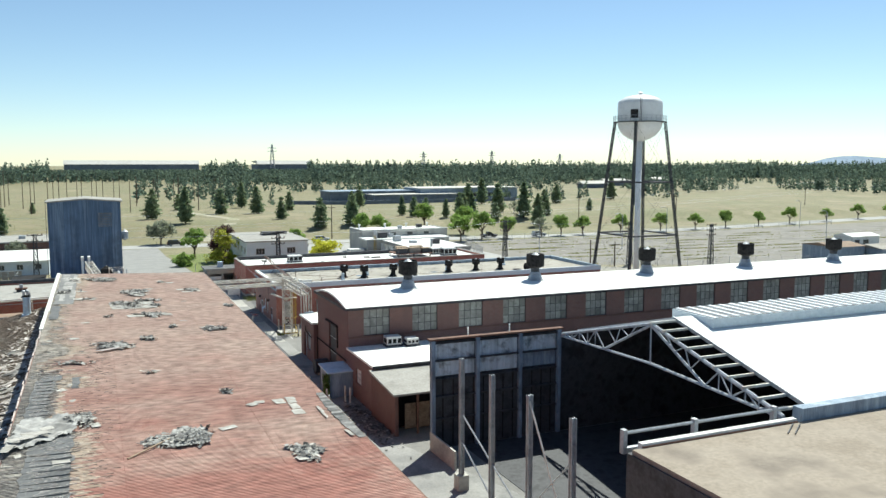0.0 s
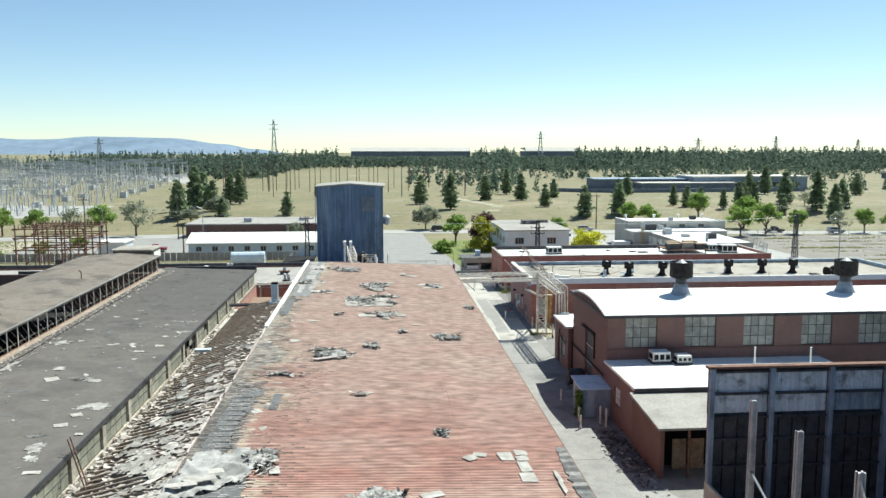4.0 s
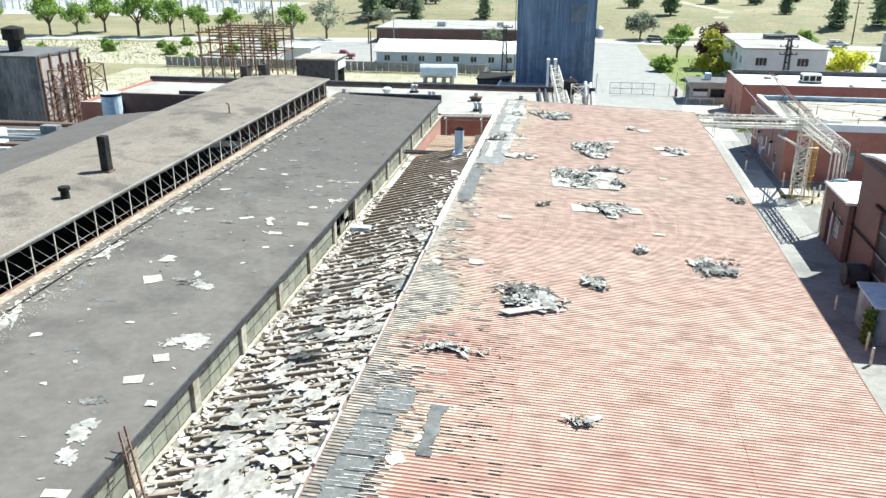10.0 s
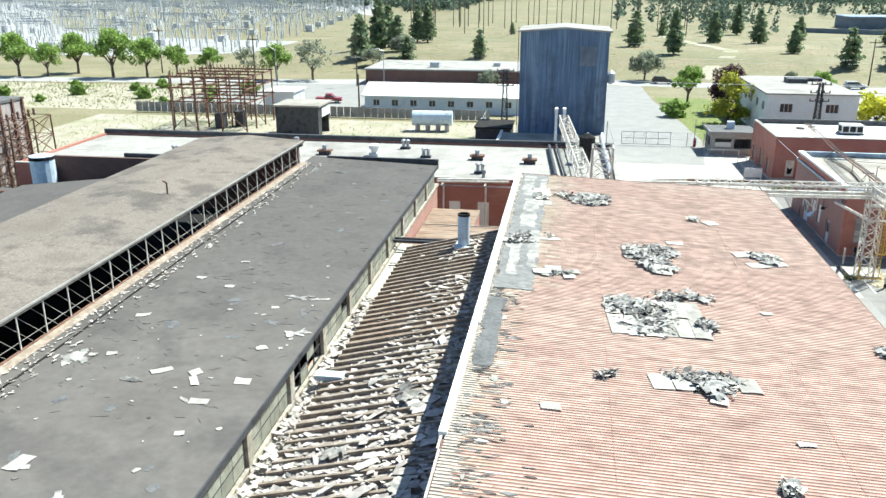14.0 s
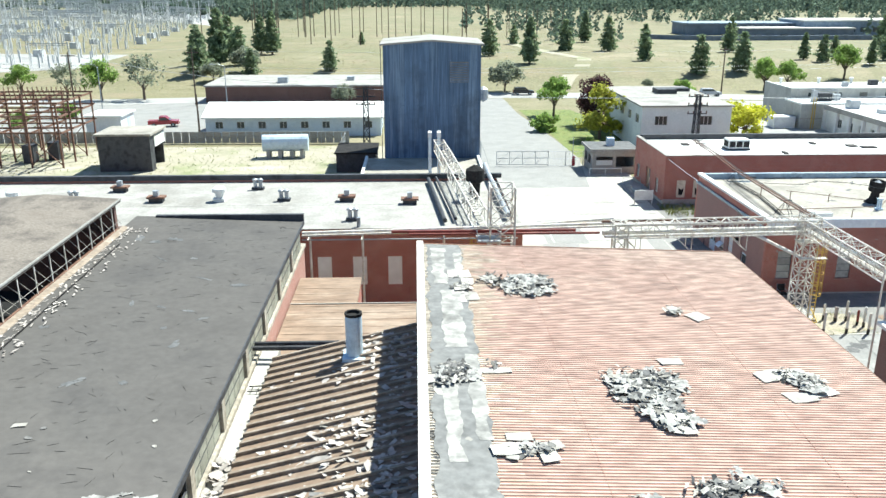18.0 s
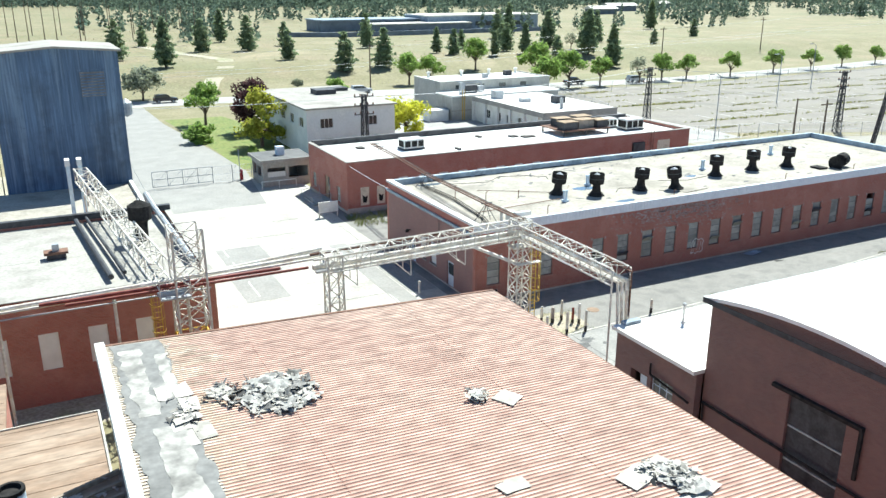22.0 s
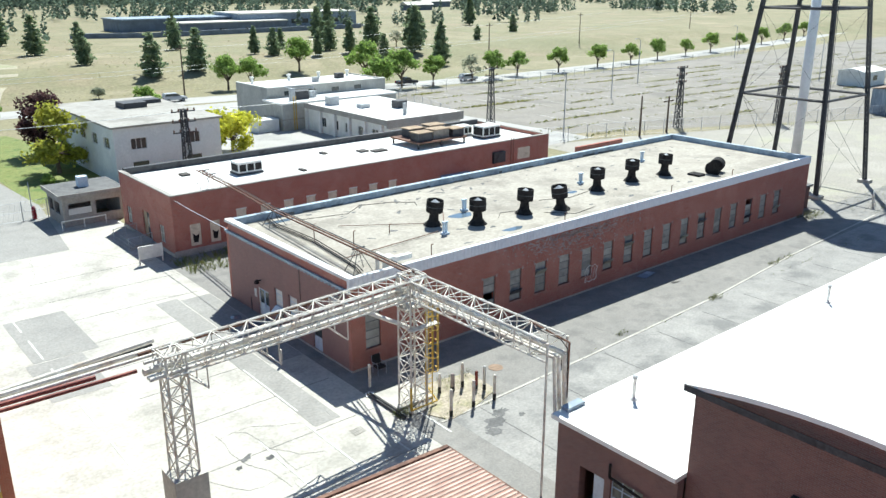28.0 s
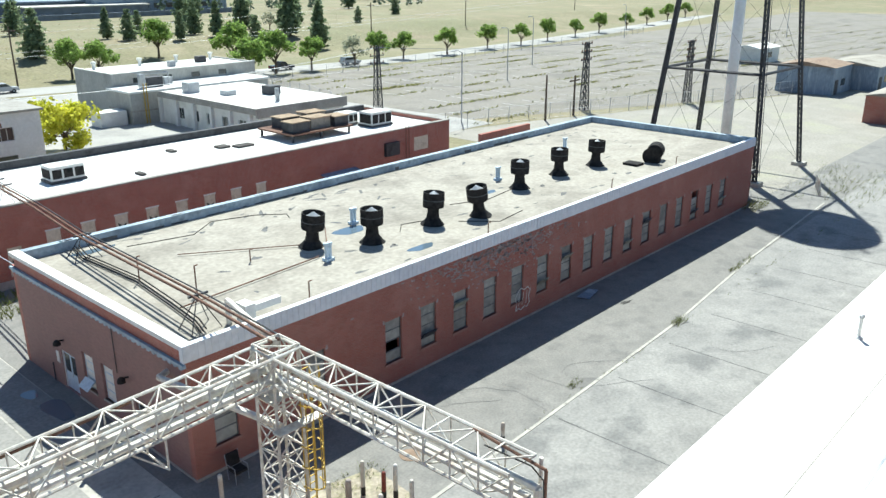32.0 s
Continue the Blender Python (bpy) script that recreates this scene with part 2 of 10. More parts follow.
M_TAN = surface("rusty_tan_sheet", [(0.295, 0.215, 0.155), (0.25, 0.178, 0.127), (0.345, 0.265, 0.20)], 0.35, rough=0.85, fine=3, mottle=0.25, stretch=(0.5, 1.5, 1), stain=(0.20, 0.13, 0.09), stain_scale=0.4, stain_amount=0.45)
M_DECK = surface("bleached_roof_deck", [(0.43, 0.39, 0.32), (0.34, 0.30, 0.24), (0.49, 0.455, 0.39)], 0.4, rough=0.9, fine=4, mottle=0.35)
M_MEMBRANE = surface("torn_white_membrane", [(0.32, 0.312, 0.295), (0.41, 0.40, 0.378), (0.22, 0.213, 0.20)], 0.9, rough=0.85, fine=3, mottle=0.25, stain=(0.17, 0.165, 0.155), stain_scale=1.1, stain_amount=0.6)
M_LEANSHEET = surface("faded_tan_sheet", [(0.37, 0.315, 0.265), (0.30, 0.25, 0.205), (0.43, 0.38, 0.33)], 0.6, rough=0.85, fine=4, mottle=0.35, stain=(0.22, 0.18, 0.145), stain_scale=0.8, stain_amount=0.55)
M_LEANRIB = surface("brown_seam_rib", [(0.33, 0.275, 0.22), (0.27, 0.215, 0.165), (0.39, 0.335, 0.275)], 0.6, rough=0.85, fine=5, mottle=0.3)
M_DEBRIS = surface("torn_roofing_debris", [(0.45, 0.405, 0.365), (0.53, 0.485, 0.445), (0.36, 0.315, 0.28)], 0.9, rough=0.9, fine=5, mottle=0.25, island=0.3, spec=0.1)
M_DEBRISDARK = surface("dark_roofing_scrap", [(0.10, 0.10, 0.095), (0.20, 0.19, 0.18), (0.055, 0.055, 0.05)], 1.0, rough=0.85, fine=6, mottle=0.3, island=0.5)
M_FLASH = surface("chipped_pink_flashing", [(0.46, 0.38, 0.34), (0.55, 0.47, 0.43), (0.34, 0.28, 0.25)], 1.2, rough=0.85, fine=6, mottle=0.3, stain=(0.2, 0.17, 0.15), stain_scale=1.6, stain_amount=0.7)
M_SHEETWHITE = surface("white_membrane_scrap", [(0.44, 0.415, 0.38), (0.35, 0.33, 0.295), (0.49, 0.47, 0.43)], 0.9, rough=0.9, fine=4, mottle=0.2, island=0.3, spec=0.1, stain=(0.27, 0.255, 0.225), stain_scale=1.3, stain_amount=0.55)
M_HEAP = surface("grey_torn_felt", [(0.40, 0.375, 0.33), (0.52, 0.49, 0.44), (0.24, 0.225, 0.20)], 0.9, rough=0.9, fine=5, mottle=0.35, island=0.55, spec=0.1)
M_FOLDFELT = surface("folded_grey_felt", [(0.27, 0.262, 0.245), (0.40, 0.39, 0.365), (0.16, 0.155, 0.145)], 1.3, rough=0.8, fine=6, mottle=0.3, stain=(0.52, 0.50, 0.46), stain_scale=1.4, stain_amount=0.7, spec=0.2)
M_WHITEROOF = surface("white_roof_coating", [(0.80, 0.80, 0.76), (0.76, 0.755, 0.71), (0.82, 0.82, 0.79)], 0.2, rough=0.7, fine=2, mottle=0.06, stain=(0.60, 0.57, 0.49), stain_scale=0.15, stain_amount=0.35)
M_TANROOF = surface("dusty_flat_roof", [(0.325, 0.298, 0.252), (0.375, 0.348, 0.298), (0.27, 0.248, 0.21)], 0.2, rough=0.85, fine=4, mottle=0.18, stain=(0.19, 0.172, 0.145), stain_scale=0.22, stain_amount=0.65)
M_PINKWALL = surface("pinkish_grey_render", [(0.36, 0.31, 0.29), (0.42, 0.37, 0.345), (0.30, 0.26, 0.245)], 0.4, rough=0.9, fine=4, mottle=0.2, stretch=(1, 1, 0.4), stain=(0.2, 0.17, 0.16), stain_scale=0.4, stain_amount=0.5)
M_TANDUST = surface("tan_dust_felt", [(0.27, 0.225, 0.175), (0.32, 0.27, 0.215), (0.215, 0.18, 0.145)], 0.25, rough=0.9, fine=4, mottle=0.14, stain=(0.36, 0.31, 0.25), stain_scale=0.2, stain_amount=0.5)
M_GREYROOF = surface("grey_roof_felt", [(0.32, 0.307, 0.278), (0.365, 0.35, 0.32), (0.27, 0.257, 0.232)], 0.25, rough=0.9, fine=5, mottle=0.16, stain=(0.22, 0.205, 0.18), stain_scale=0.2, stain_amount=0.5)
M_BRICK = brickwork("red_brick", (0.40, 0.128, 0.090), (0.30, 0.094, 0.068), (0.38, 0.25, 0.205), (0.50, 0.27, 0.215))
M_BRICKPALE = brickwork("pale_red_brick", (0.40, 0.19, 0.145), (0.33, 0.145, 0.11), (0.42, 0.30, 0.25), (0.48, 0.30, 0.25))
M_BRICKDARK = brickwork("sooty_brick", (0.17, 0.085, 0.065), (0.12, 0.06, 0.05), (0.17, 0.12, 0.10), (0.22, 0.12, 0.10))
M_WHITEPAINT = surface("white_paint", [(0.72, 0.72, 0.70), (0.66, 0.66, 0.63), (0.77, 0.77, 0.75)], 0.6, rough=0.7, fine=8, mottle=0.1)
M_OFFWHITE = surface("off_white_wall", [(0.70, 0.70, 0.66), (0.75, 0.75, 0.71), (0.63, 0.63, 0.59)], 0.4, rough=0.85, fine=7, mottle=0.08, stain=(0.52, 0.51, 0.47), stain_scale=0.5, stain_amount=0.3)
M_PALEBLUE = surface("pale_blue_siding", [(0.55, 0.63, 0.68), (0.60, 0.67, 0.71), (0.50, 0.57, 0.62)], 0.6, rough=0.8, fine=7, mottle=0.1)
M_COPING = surface("grey_white_coping", [(0.76, 0.79, 0.82), (0.80, 0.82, 0.84), (0.68, 0.71, 0.75)], 0.4, rough=0.6, fine=4, mottle=0.08)
M_BLUECOPING = surface("blue_grey_coping", [(0.30, 0.385, 0.46), (0.38, 0.46, 0.53), (0.23, 0.30, 0.37)], 0.5, rough=0.6, fine=4, mottle=0.2, stain=(0.12, 0.14, 0.16), stain_scale=0.6, stain_amount=0.5)
M_BLUETOWER = surface("faded_blue_sheet", [(0.13, 0.205, 0.32), (0.09, 0.145, 0.235), (0.18, 0.26, 0.37)], 0.45, rough=0.7, fine=2.5, mottle=0.3, stretch=(2.8, 2.8, 0.12), stain=(0.05, 0.065, 0.09), stain_scale=0.16, stain_amount=0.65)
M_STEELWHITE = surface("chipped_white_steel", [(0.70, 0.68, 0.62), (0.62, 0.585, 0.51), (0.75, 0.735, 0.69)], 0.8, rough=0.6, fine=6, mottle=0.18, stain=(0.36, 0.20, 0.11), stain_scale=1.2, stain_amount=0.5)
M_YELLOW = surface("yellow_safety_paint", [(0.62, 0.42, 0.07), (0.55, 0.36, 0.06), (0.66, 0.48, 0.12)], 1, rough=0.6, fine=9, mottle=0.15)
M_RUST = surface("rusty_steel", [(0.16, 0.085, 0.06), (0.21, 0.12, 0.085), (0.11, 0.06, 0.045)], 1.2, rough=0.85, fine=9, mottle=0.3)
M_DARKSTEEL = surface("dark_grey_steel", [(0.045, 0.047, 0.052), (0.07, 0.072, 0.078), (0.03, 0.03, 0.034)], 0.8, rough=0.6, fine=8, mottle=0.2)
M_GREYSTEEL = surface("galvanised_steel", [(0.36, 0.38, 0.40), (0.44, 0.46, 0.48), (0.29, 0.31, 0.33)], 0.8, rough=0.5, metal=0.4, fine=8, mottle=0.15)
M_BLACKVENT = surface("blackened_sheet_metal", [(0.022, 0.021, 0.021), (0.04, 0.037, 0.035), (0.014, 0.014, 0.014)], 1.2, rough=0.85, fine=5, mottle=0.3, spec=0.12)
M_BLUEGREY = surface("blue_grey_corrugated", [(0.30, 0.37, 0.45), (0.22, 0.28, 0.35), (0.38, 0.45, 0.52)], 0.5, rough=0.65, fine=5, mottle=0.2, stretch=(2, 2, 0.3), stain=(0.09, 0.10, 0.12), stain_scale=0.3, stain_amount=0.6)
M_STACKBLUE = surface("pale_blue_stack", [(0.50, 0.62, 0.72), (0.58, 0.68, 0.76), (0.42, 0.53, 0.62)], 0.8, rough=0.55, fine=8, mottle=0.12)
M_REDPIPE = surface("dull_red_pipe_paint", [(0.24, 0.055, 0.04), (0.19, 0.045, 0.035), (0.28, 0.08, 0.06)], 0.8, rough=0.6, fine=8, mottle=0.2)
M_TRUSS = surface("scuffed_blue_grey_steel", [(0.40, 0.44, 0.48), (0.50, 0.53, 0.56), (0.28, 0.31, 0.35)], 0.9, rough=0.6, fine=8, mottle=0.25)
# near-black base that puts the shade of unlit interiors into the colour
M_BLACK = surface("interior_shade_black", [(0.012, 0.012, 0.012), (0.02, 0.02, 0.02)], 1, rough=0.95, fine=3, mottle=0.2)
M_WOOD = surface("weathered_wood", [(0.30, 0.22, 0.15), (0.38, 0.29, 0.20), (0.22, 0.16, 0.11)], 0.7, rough=0.9, fine=9, mottle=0.3)
M_POLE = surface("creosoted_pole", [(0.10, 0.075, 0.055), (0.14, 0.105, 0.08)], 0.8, rough=0.9, fine=9)
M_BARK = surface("bark", [(0.12, 0.09, 0.065), (0.17, 0.13, 0.10)], 1.5, rough=0.95, fine=9)
M_PINE = leafy(surface("pine_needles", [(0.225, 0.29, 0.16), (0.28, 0.345, 0.20), (0.18, 0.24, 0.135)], 0.3, rough=0.9, fine=4, mottle=0.3, island=0.4))
# pine colour for the distance, with bluish haze mixed into it
M_FARPINE = leafy(surface("far_pine_haze_tint", [(0.11, 0.155, 0.115), (0.145, 0.19, 0.14), (0.085, 0.125, 0.10)], 0.02, rough=0.95, fine=0.3, mottle=0.3, island=0.5))
M_LEAF = leafy(surface("green_leaves", [(0.25, 0.37, 0.09), (0.32, 0.44, 0.12), (0.19, 0.29, 0.075)], 0.4, rough=0.85, fine=4, mottle=0.3, island=0.4))
M_LEAFYEL = leafy(surface("yellow_green_leaves", [(0.40, 0.41, 0.06), (0.47, 0.46, 0.08), (0.30, 0.33, 0.05)], 0.4, rough=0.85, fine=4, mottle=0.25, island=0.35))
M_LEAFLIME = leafy(surface("lime_yellow_leaves", [(0.60, 0.60, 0.06), (0.66, 0.64, 0.09), (0.50, 0.52, 0.05)], 0.4, rough=0.85, fine=4, mottle=0.2, island=0.3))
M_BOARD = surface("cream_window_board", [(0.62, 0.57, 0.44), (0.68, 0.63, 0.51), (0.54, 0.49, 0.37)], 1.2, rough=0.9, fine=5, mottle=0.15)
M_LEAFPURP = leafy(surface("purple_leaves", [(0.075, 0.040, 0.042), (0.11, 0.055, 0.055), (0.055, 0.03, 0.033)], 0.5, rough=0.85, fine=4, mottle=0.3, island=0.4))
M_LEAFGREY = leafy(surface("grey_green_leaves", [(0.26, 0.29, 0.20), (0.33, 0.35, 0.26), (0.19, 0.22, 0.14)], 0.5, rough=0.9, fine=4, mottle=0.3, island=0.35))
M_GRASSTUFT = leafy(surface("grass_tufts", [(0.16, 0.20, 0.06), (0.24, 0.25, 0.09)], 0.6, rough=0.9, fine=4, island=0.4))
M_LOTWEED = leafy(surface("yellow_green_weeds", [(0.30, 0.30, 0.11), (0.36, 0.35, 0.15), (0.22, 0.25, 0.08)], 0.2, rough=0.9, fine=3, island=0.4))
M_WINDOW = glass("grimy_window_glass", (0.045, 0.055, 0.055), 0.18)
M_WINDOWLIT = surface("dusty_pane", [(0.16, 0.18, 0.15), (0.24, 0.26, 0.22), (0.10, 0.12, 0.11)], 1.5, rough=0.3, fine=3, mottle=0.2, island=-0.5, spec=0.5)
M_PANEGREEN = surface("grimy_green_pane", [(0.25, 0.258, 0.205), (0.30, 0.305, 0.25), (0.19, 0.196, 0.155)], 1.2, rough=0.4, fine=3, mottle=0.2, island=-0.2)
M_PANEGREY = surface("dusty_grey_pane", [(0.29, 0.297, 0.265), (0.36, 0.365, 0.335), (0.21, 0.218, 0.20)], 0.6, rough=0.4, fine=3, mottle=0.2, island=-0.25)
M_PALESTONE = surface("pale_grey_render", [(0.40, 0.395, 0.36), (0.45, 0.445, 0.41), (0.35, 0.345, 0.315)], 0.3, rough=0.9, fine=4, mottle=0.12, stretch=(1, 1, 0.5), stain=(0.30, 0.29, 0.265), stain_scale=0.3, stain_amount=0.4)
M_BRICKROSE = brickwork("rose_painted_brick", (0.30, 0.178, 0.160), (0.255, 0.15, 0.136), (0.27, 0.18, 0.16), (0.20, 0.135, 0.125))
M_BLACKPAINT = surface("black_band_paint", [(0.03, 0.03, 0.03), (0.05, 0.048, 0.045)], 1.5, rough=0.7, mottle=0.3)
M_SANDY = surface("sandy_weedy_patch", [(0.33, 0.29, 0.225), (0.38, 0.335, 0.265), (0.28, 0.245, 0.18)], 0.6, fine=6, mottle=0.3, stain=(0.22, 0.23, 0.09), stain_scale=0.7, stain_amount=0.6)
M_BRICKMAUVE = brickwork("mauve_brown_brick", (0.21, 0.115, 0.098), (0.165, 0.088, 0.078), (0.21, 0.165, 0.145), (0.27, 0.15, 0.125))
M_PANELBLUE = surface("streaked_pale_panel", [(0.55, 0.62, 0.68), (0.66, 0.72, 0.77), (0.42, 0.48, 0.53)], 0.5, rough=0.6, fine=4, mottle=0.15, stretch=(2.5, 2.5, 0.25), stain=(0.05, 0.055, 0.06), stain_scale=0.9, stain_amount=0.8)
M_SOOTSTEEL = surface("sooty_grey_wall", [(0.14, 0.15, 0.16), (0.20, 0.21, 0.22), (0.09, 0.095, 0.105)], 0.3, rough=0.8, fine=2.5, mottle=0.3, stretch=(1.5, 1.5, 0.4), stain=(0.30, 0.29, 0.27), stain_scale=0.3, stain_amount=0.5)
M_TANKWHITE = surface("white_tank_paint", [(0.76, 0.77, 0.78), (0.70, 0.71, 0.72), (0.80, 0.80, 0.80)], 0.25, rough=0.5, fine=4, mottle=0.07, stain=(0.55, 0.54, 0.5), stain_scale=0.3, stain_amount=0.3)
M_WATER = glass("roof_puddle", (0.10, 0.14, 0.18), 0.05)
M_CARRED = glass("red_car_paint", (0.28, 0.02, 0.03), 0.25)
M_CARDARK = glass("dark_car_paint", (0.03, 0.032, 0.04), 0.25)
M_CARSILVER = glass("silver_car_paint", (0.45, 0.46, 0.47), 0.3)
M_TYRE = surface("tyre_rubber", [(0.02, 0.02, 0.02), (0.03, 0.03, 0.03)], 2)
# blue aerial haze is painted into the hill colour
M_HILL = surface("haze_tinted_hill", [(0.16, 0.22, 0.30), (0.19, 0.26, 0.34), (0.14, 0.20, 0.27)], 0.004, fine=0.02, mottle=0.15, bump=0)
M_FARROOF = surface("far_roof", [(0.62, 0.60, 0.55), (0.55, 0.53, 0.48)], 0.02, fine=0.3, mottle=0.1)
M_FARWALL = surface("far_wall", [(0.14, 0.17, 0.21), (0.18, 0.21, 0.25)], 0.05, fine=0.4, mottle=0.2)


# ---- mesh helpers ----
class Mesh:
    """Gathers boxes, tubes and faces for one mesh."""

    def __init__(self):
        self.v, self.f = [], []

    def poly(self, pts):
        i = len(self.v)
        self.v += [tuple(p) for p in pts]
        self.f.append(tuple(range(i, i + len(pts))))
        return self

    def box(self, x0, x1, y0, y1, z0, z1):
        i = len(self.v)
        self.v += [(x0, y0, z0), (x1, y0, z0), (x1, y1, z0), (x0, y1, z0), (x0, y0, z1), (x1, y0, z1), (x1, y1, z1), (x0, y1, z1)]
        self.f += [(i, i + 3, i + 2, i + 1), (i + 4, i + 5, i + 6, i + 7), (i, i + 1, i + 5, i + 4), (i + 1, i + 2, i + 6, i + 5), (i + 2, i + 3, i + 7, i + 6), (i + 3, i, i + 4, i + 7)]
        return self

    def slab(self, pts, z0, z1):
        """A flat prism over a plan outline, counter-clockwise."""
        i, k = len(self.v), len(pts)
        self.v += [(p[0], p[1], z0) for p in pts] + [(p[0], p[1], z1) for p in pts]
        self.f.append(tuple(reversed(range(i, i + k))))
        self.f.append(tuple(range(i + k, i + 2 * k)))
        for a in range(k):
            b = (a + 1) % k
            self.f.append((i + a, i + b, i + k + b, i + k + a))
        return self

    def prism_x(self, prof, x0, x1):
        """A (y, z) outline run along x."""
        i, k = len(self.v), len(prof)
        self.v += [(x0, p[0], p[1]) for p in prof] + [(x1, p[0], p[1]) for p in prof]
        self.f.append(tuple(range(i, i + k)))
        self.f.append(tuple(reversed(range(i + k, i + 2 * k))))
        for a in range(k):
            b = (a + 1) % k
            self.f.append((i + b, i + a, i + k + a, i + k + b))
        return self

    def prism_y(self, prof, y0, y1):
        """An (x, z) outline run along y."""
        i, k = len(self.v), len(prof)
        self.v += [(p[0], y0, p[1]) for p in prof] + [(p[0], y1, p[1]) for p in prof]
        self.f.append(tuple(range(i, i + k)))
        self.f.append(tuple(reversed(range(i + k, i + 2 * k))))
        for a in range(k):
            b = (a + 1) % k
            self.f.append((i + b, i + a, i + k + a, i + k + b))
        return self

    def tube(self, p, q, r, n=6, r2=None, caps=True):
        p, q = Vector(p), Vector(q)
        d = (q - p)
        if d.length < 1e-6:
            return self
        d.normalize()
        a = d.orthogonal().normalized()
        b = d.cross(a)
        r2 = r if r2 is None else r2
        i = len(self.v)
        for c, rr in ((p, r), (q, r2)):
            for k in range(n):
                t = 2 * math.pi * k / n
                self.v.append(tuple(c + (a * math.cos(t) + b * math.sin(t)) * rr))
        for k in range(n):
            self.f.append((i + k, i + (k + 1) % n, i + n + (k + 1) % n, i + n + k))
        if caps:
            self.f.append(tuple(reversed(range(i, i + n))))
            self.f.append(tuple(range(i + n, i + 2 * n)))
        return self

    def lathe(self, prof, cx=0, cy=0, n=16):
        """A (radius, z) outline turned about the upright through cx, cy."""
        i = len(self.v)
        for r, z in prof:
            for k in range(n):
                t = 2 * math.pi * k / n
                self.v.append((cx + r * math.cos(t), cy + r * math.sin(t), z))
        for j in range(len(prof) - 1):
            for k in range(n):
                a, b = i + j * n + k, i + j * n + (k + 1) % n
                self.f.append((a, b, b + n, a + n))
        self.f.append(tuple(reversed(range(i, i + n))))
        e = i + (len(prof) - 1) * n
        self.f.append(tuple(range(e, e + n)))
        return self

    def plate(self, x, y, z, w, h, yaw, tilt_a, tilt_b, t=0.02):
        """A thin loose plate with an uneven outline."""
        m = Matrix.Translation((x, y, z)) @ Euler((tilt_a, tilt_b, yaw)).to_matrix().to_4x4()
        k = random.choice((4, 4, 5))
        pts = []
        for a in range(k):
            ang = 2 * math.pi * (a + 0.5 + random.uniform(-0.18, 0.18)) / k
            rr = random.uniform(0.8, 1.15) * 0.72
            pts.append((w * rr * math.cos(ang), h * rr * math.sin(ang)))
        i = len(self.v)
        self.v += [tuple(m @ Vector((p[0], p[1], 0))) for p in pts] + [tuple(m @ Vector((p[0], p[1], t))) for p in pts]
        self.f.append(tuple(reversed(range(i, i + k))))
        self.f.append(tuple(range(i + k, i + 2 * k)))
        for a in range(k):
            b = (a + 1) % k
            self.f.append((i + a, i + b, i + k + b, i + k + a))
        return self

    def torn(self, x, y, z, w, h, yaw, slope=0.0, n=11, t=0.01):
        """A thin scrap with a ragged outline lying on a slope that rises towards -x."""
        pts = []
        for k in range(n):
            a = 2 * math.pi * k / n
            q = random.uniform(0.45, 1.1)
            u, v = w * q * math.cos(a), h * q * math.sin(a)
            px, py = u * math.cos(yaw) - v * math.sin(yaw), u * math.sin(yaw) + v * math.cos(yaw)
            pts.append((x + px, y + py, z - px * slope))
        i = len(self.v)
        self.v += pts + [(p[0], p[1], p[2] + t) for p in pts]
        self.f.append(tuple(range(i + n, i + 2 * n)))
        for k in range(n):
            b = (k + 1) % n
            self.f.append((i + k, i + b, i + n + b, i + n + k))
        return self

    def weld(self):
        """Joins vertices that share a place."""
        seen, new_v, remap = {}, [], []
        for p in self.v:
            k = (round(p[0], 4), round(p[1], 4), round(p[2], 4))
            if k not in seen:
                seen[k] = len(new_v)
                new_v.append(p)
            remap.append(seen[k])
        self.v, self.f = new_v, [tuple(remap[i] for i in f) for f in self.f]

    def data(self, name, mat, smooth=False):
        if name == "wall":
            self.weld()
        me = bpy.data.meshes.new(name)
        me.from_pydata(self.v, [], self.f)
        me.materials.append(mat)
        if smooth:
            me.polygons.foreach_set("use_smooth", [True] * len(me.polygons))
        me.update()
        return me


def thing(name, label, category, group="", kind="", at=(0, 0, 0)):
    ob = new(name)
    ob.location = at
    ob.empty_display_size = 0.5
    return tagged(ob, label, category, group, kind)


def part(name, mesh, mat, parent, label="", smooth=False, kind=""):
    """One mesh object under a thing; the mesh is given in world metres."""
    ob = new(name, mesh.data(name, mat, smooth))
    base = parent
    off = Vector((0, 0, 0))
    while base is not None:
        off += Vector(base.location)
        base = base.parent
    ob.parent = parent
    ob.location = -off
    return tagged(ob, label, "", "", kind)


def single(name, mesh, mat, label, category, group="", kind="", smooth=False):
    return tagged(new(name, mesh.data(name, mat, smooth)), label, category, group, kind)


def share(name, me, m, parent, label=""):
    """An object of its own on a shared mesh, placed by m in world metres."""
    ob = new(name, me)
    off = Vector((0, 0, 0))
    base = parent
    while base is not None:
        off += Vector(base.location)
        base = base.parent
    ob.parent = parent
    ob.matrix_basis = Matrix.Translation(-off) @ m
    return tagged(ob, label)


# ---- ground, roads and yards ----
def smooth01(t):
    t = max(0.0, min(1.0, t))
    return t * t * (3 - 2 * t)


def terrain(x, y):
    """Height of the land: flat round the works, a grassy bank behind the road."""
    bank = 3.2 * smooth01((y - 200) / 26) * smooth01((x + 95) / 45)
    return bank + 0.5 * smooth01((y - 260) / 200) * math.sin(x * 0.013 + y * 0.009)


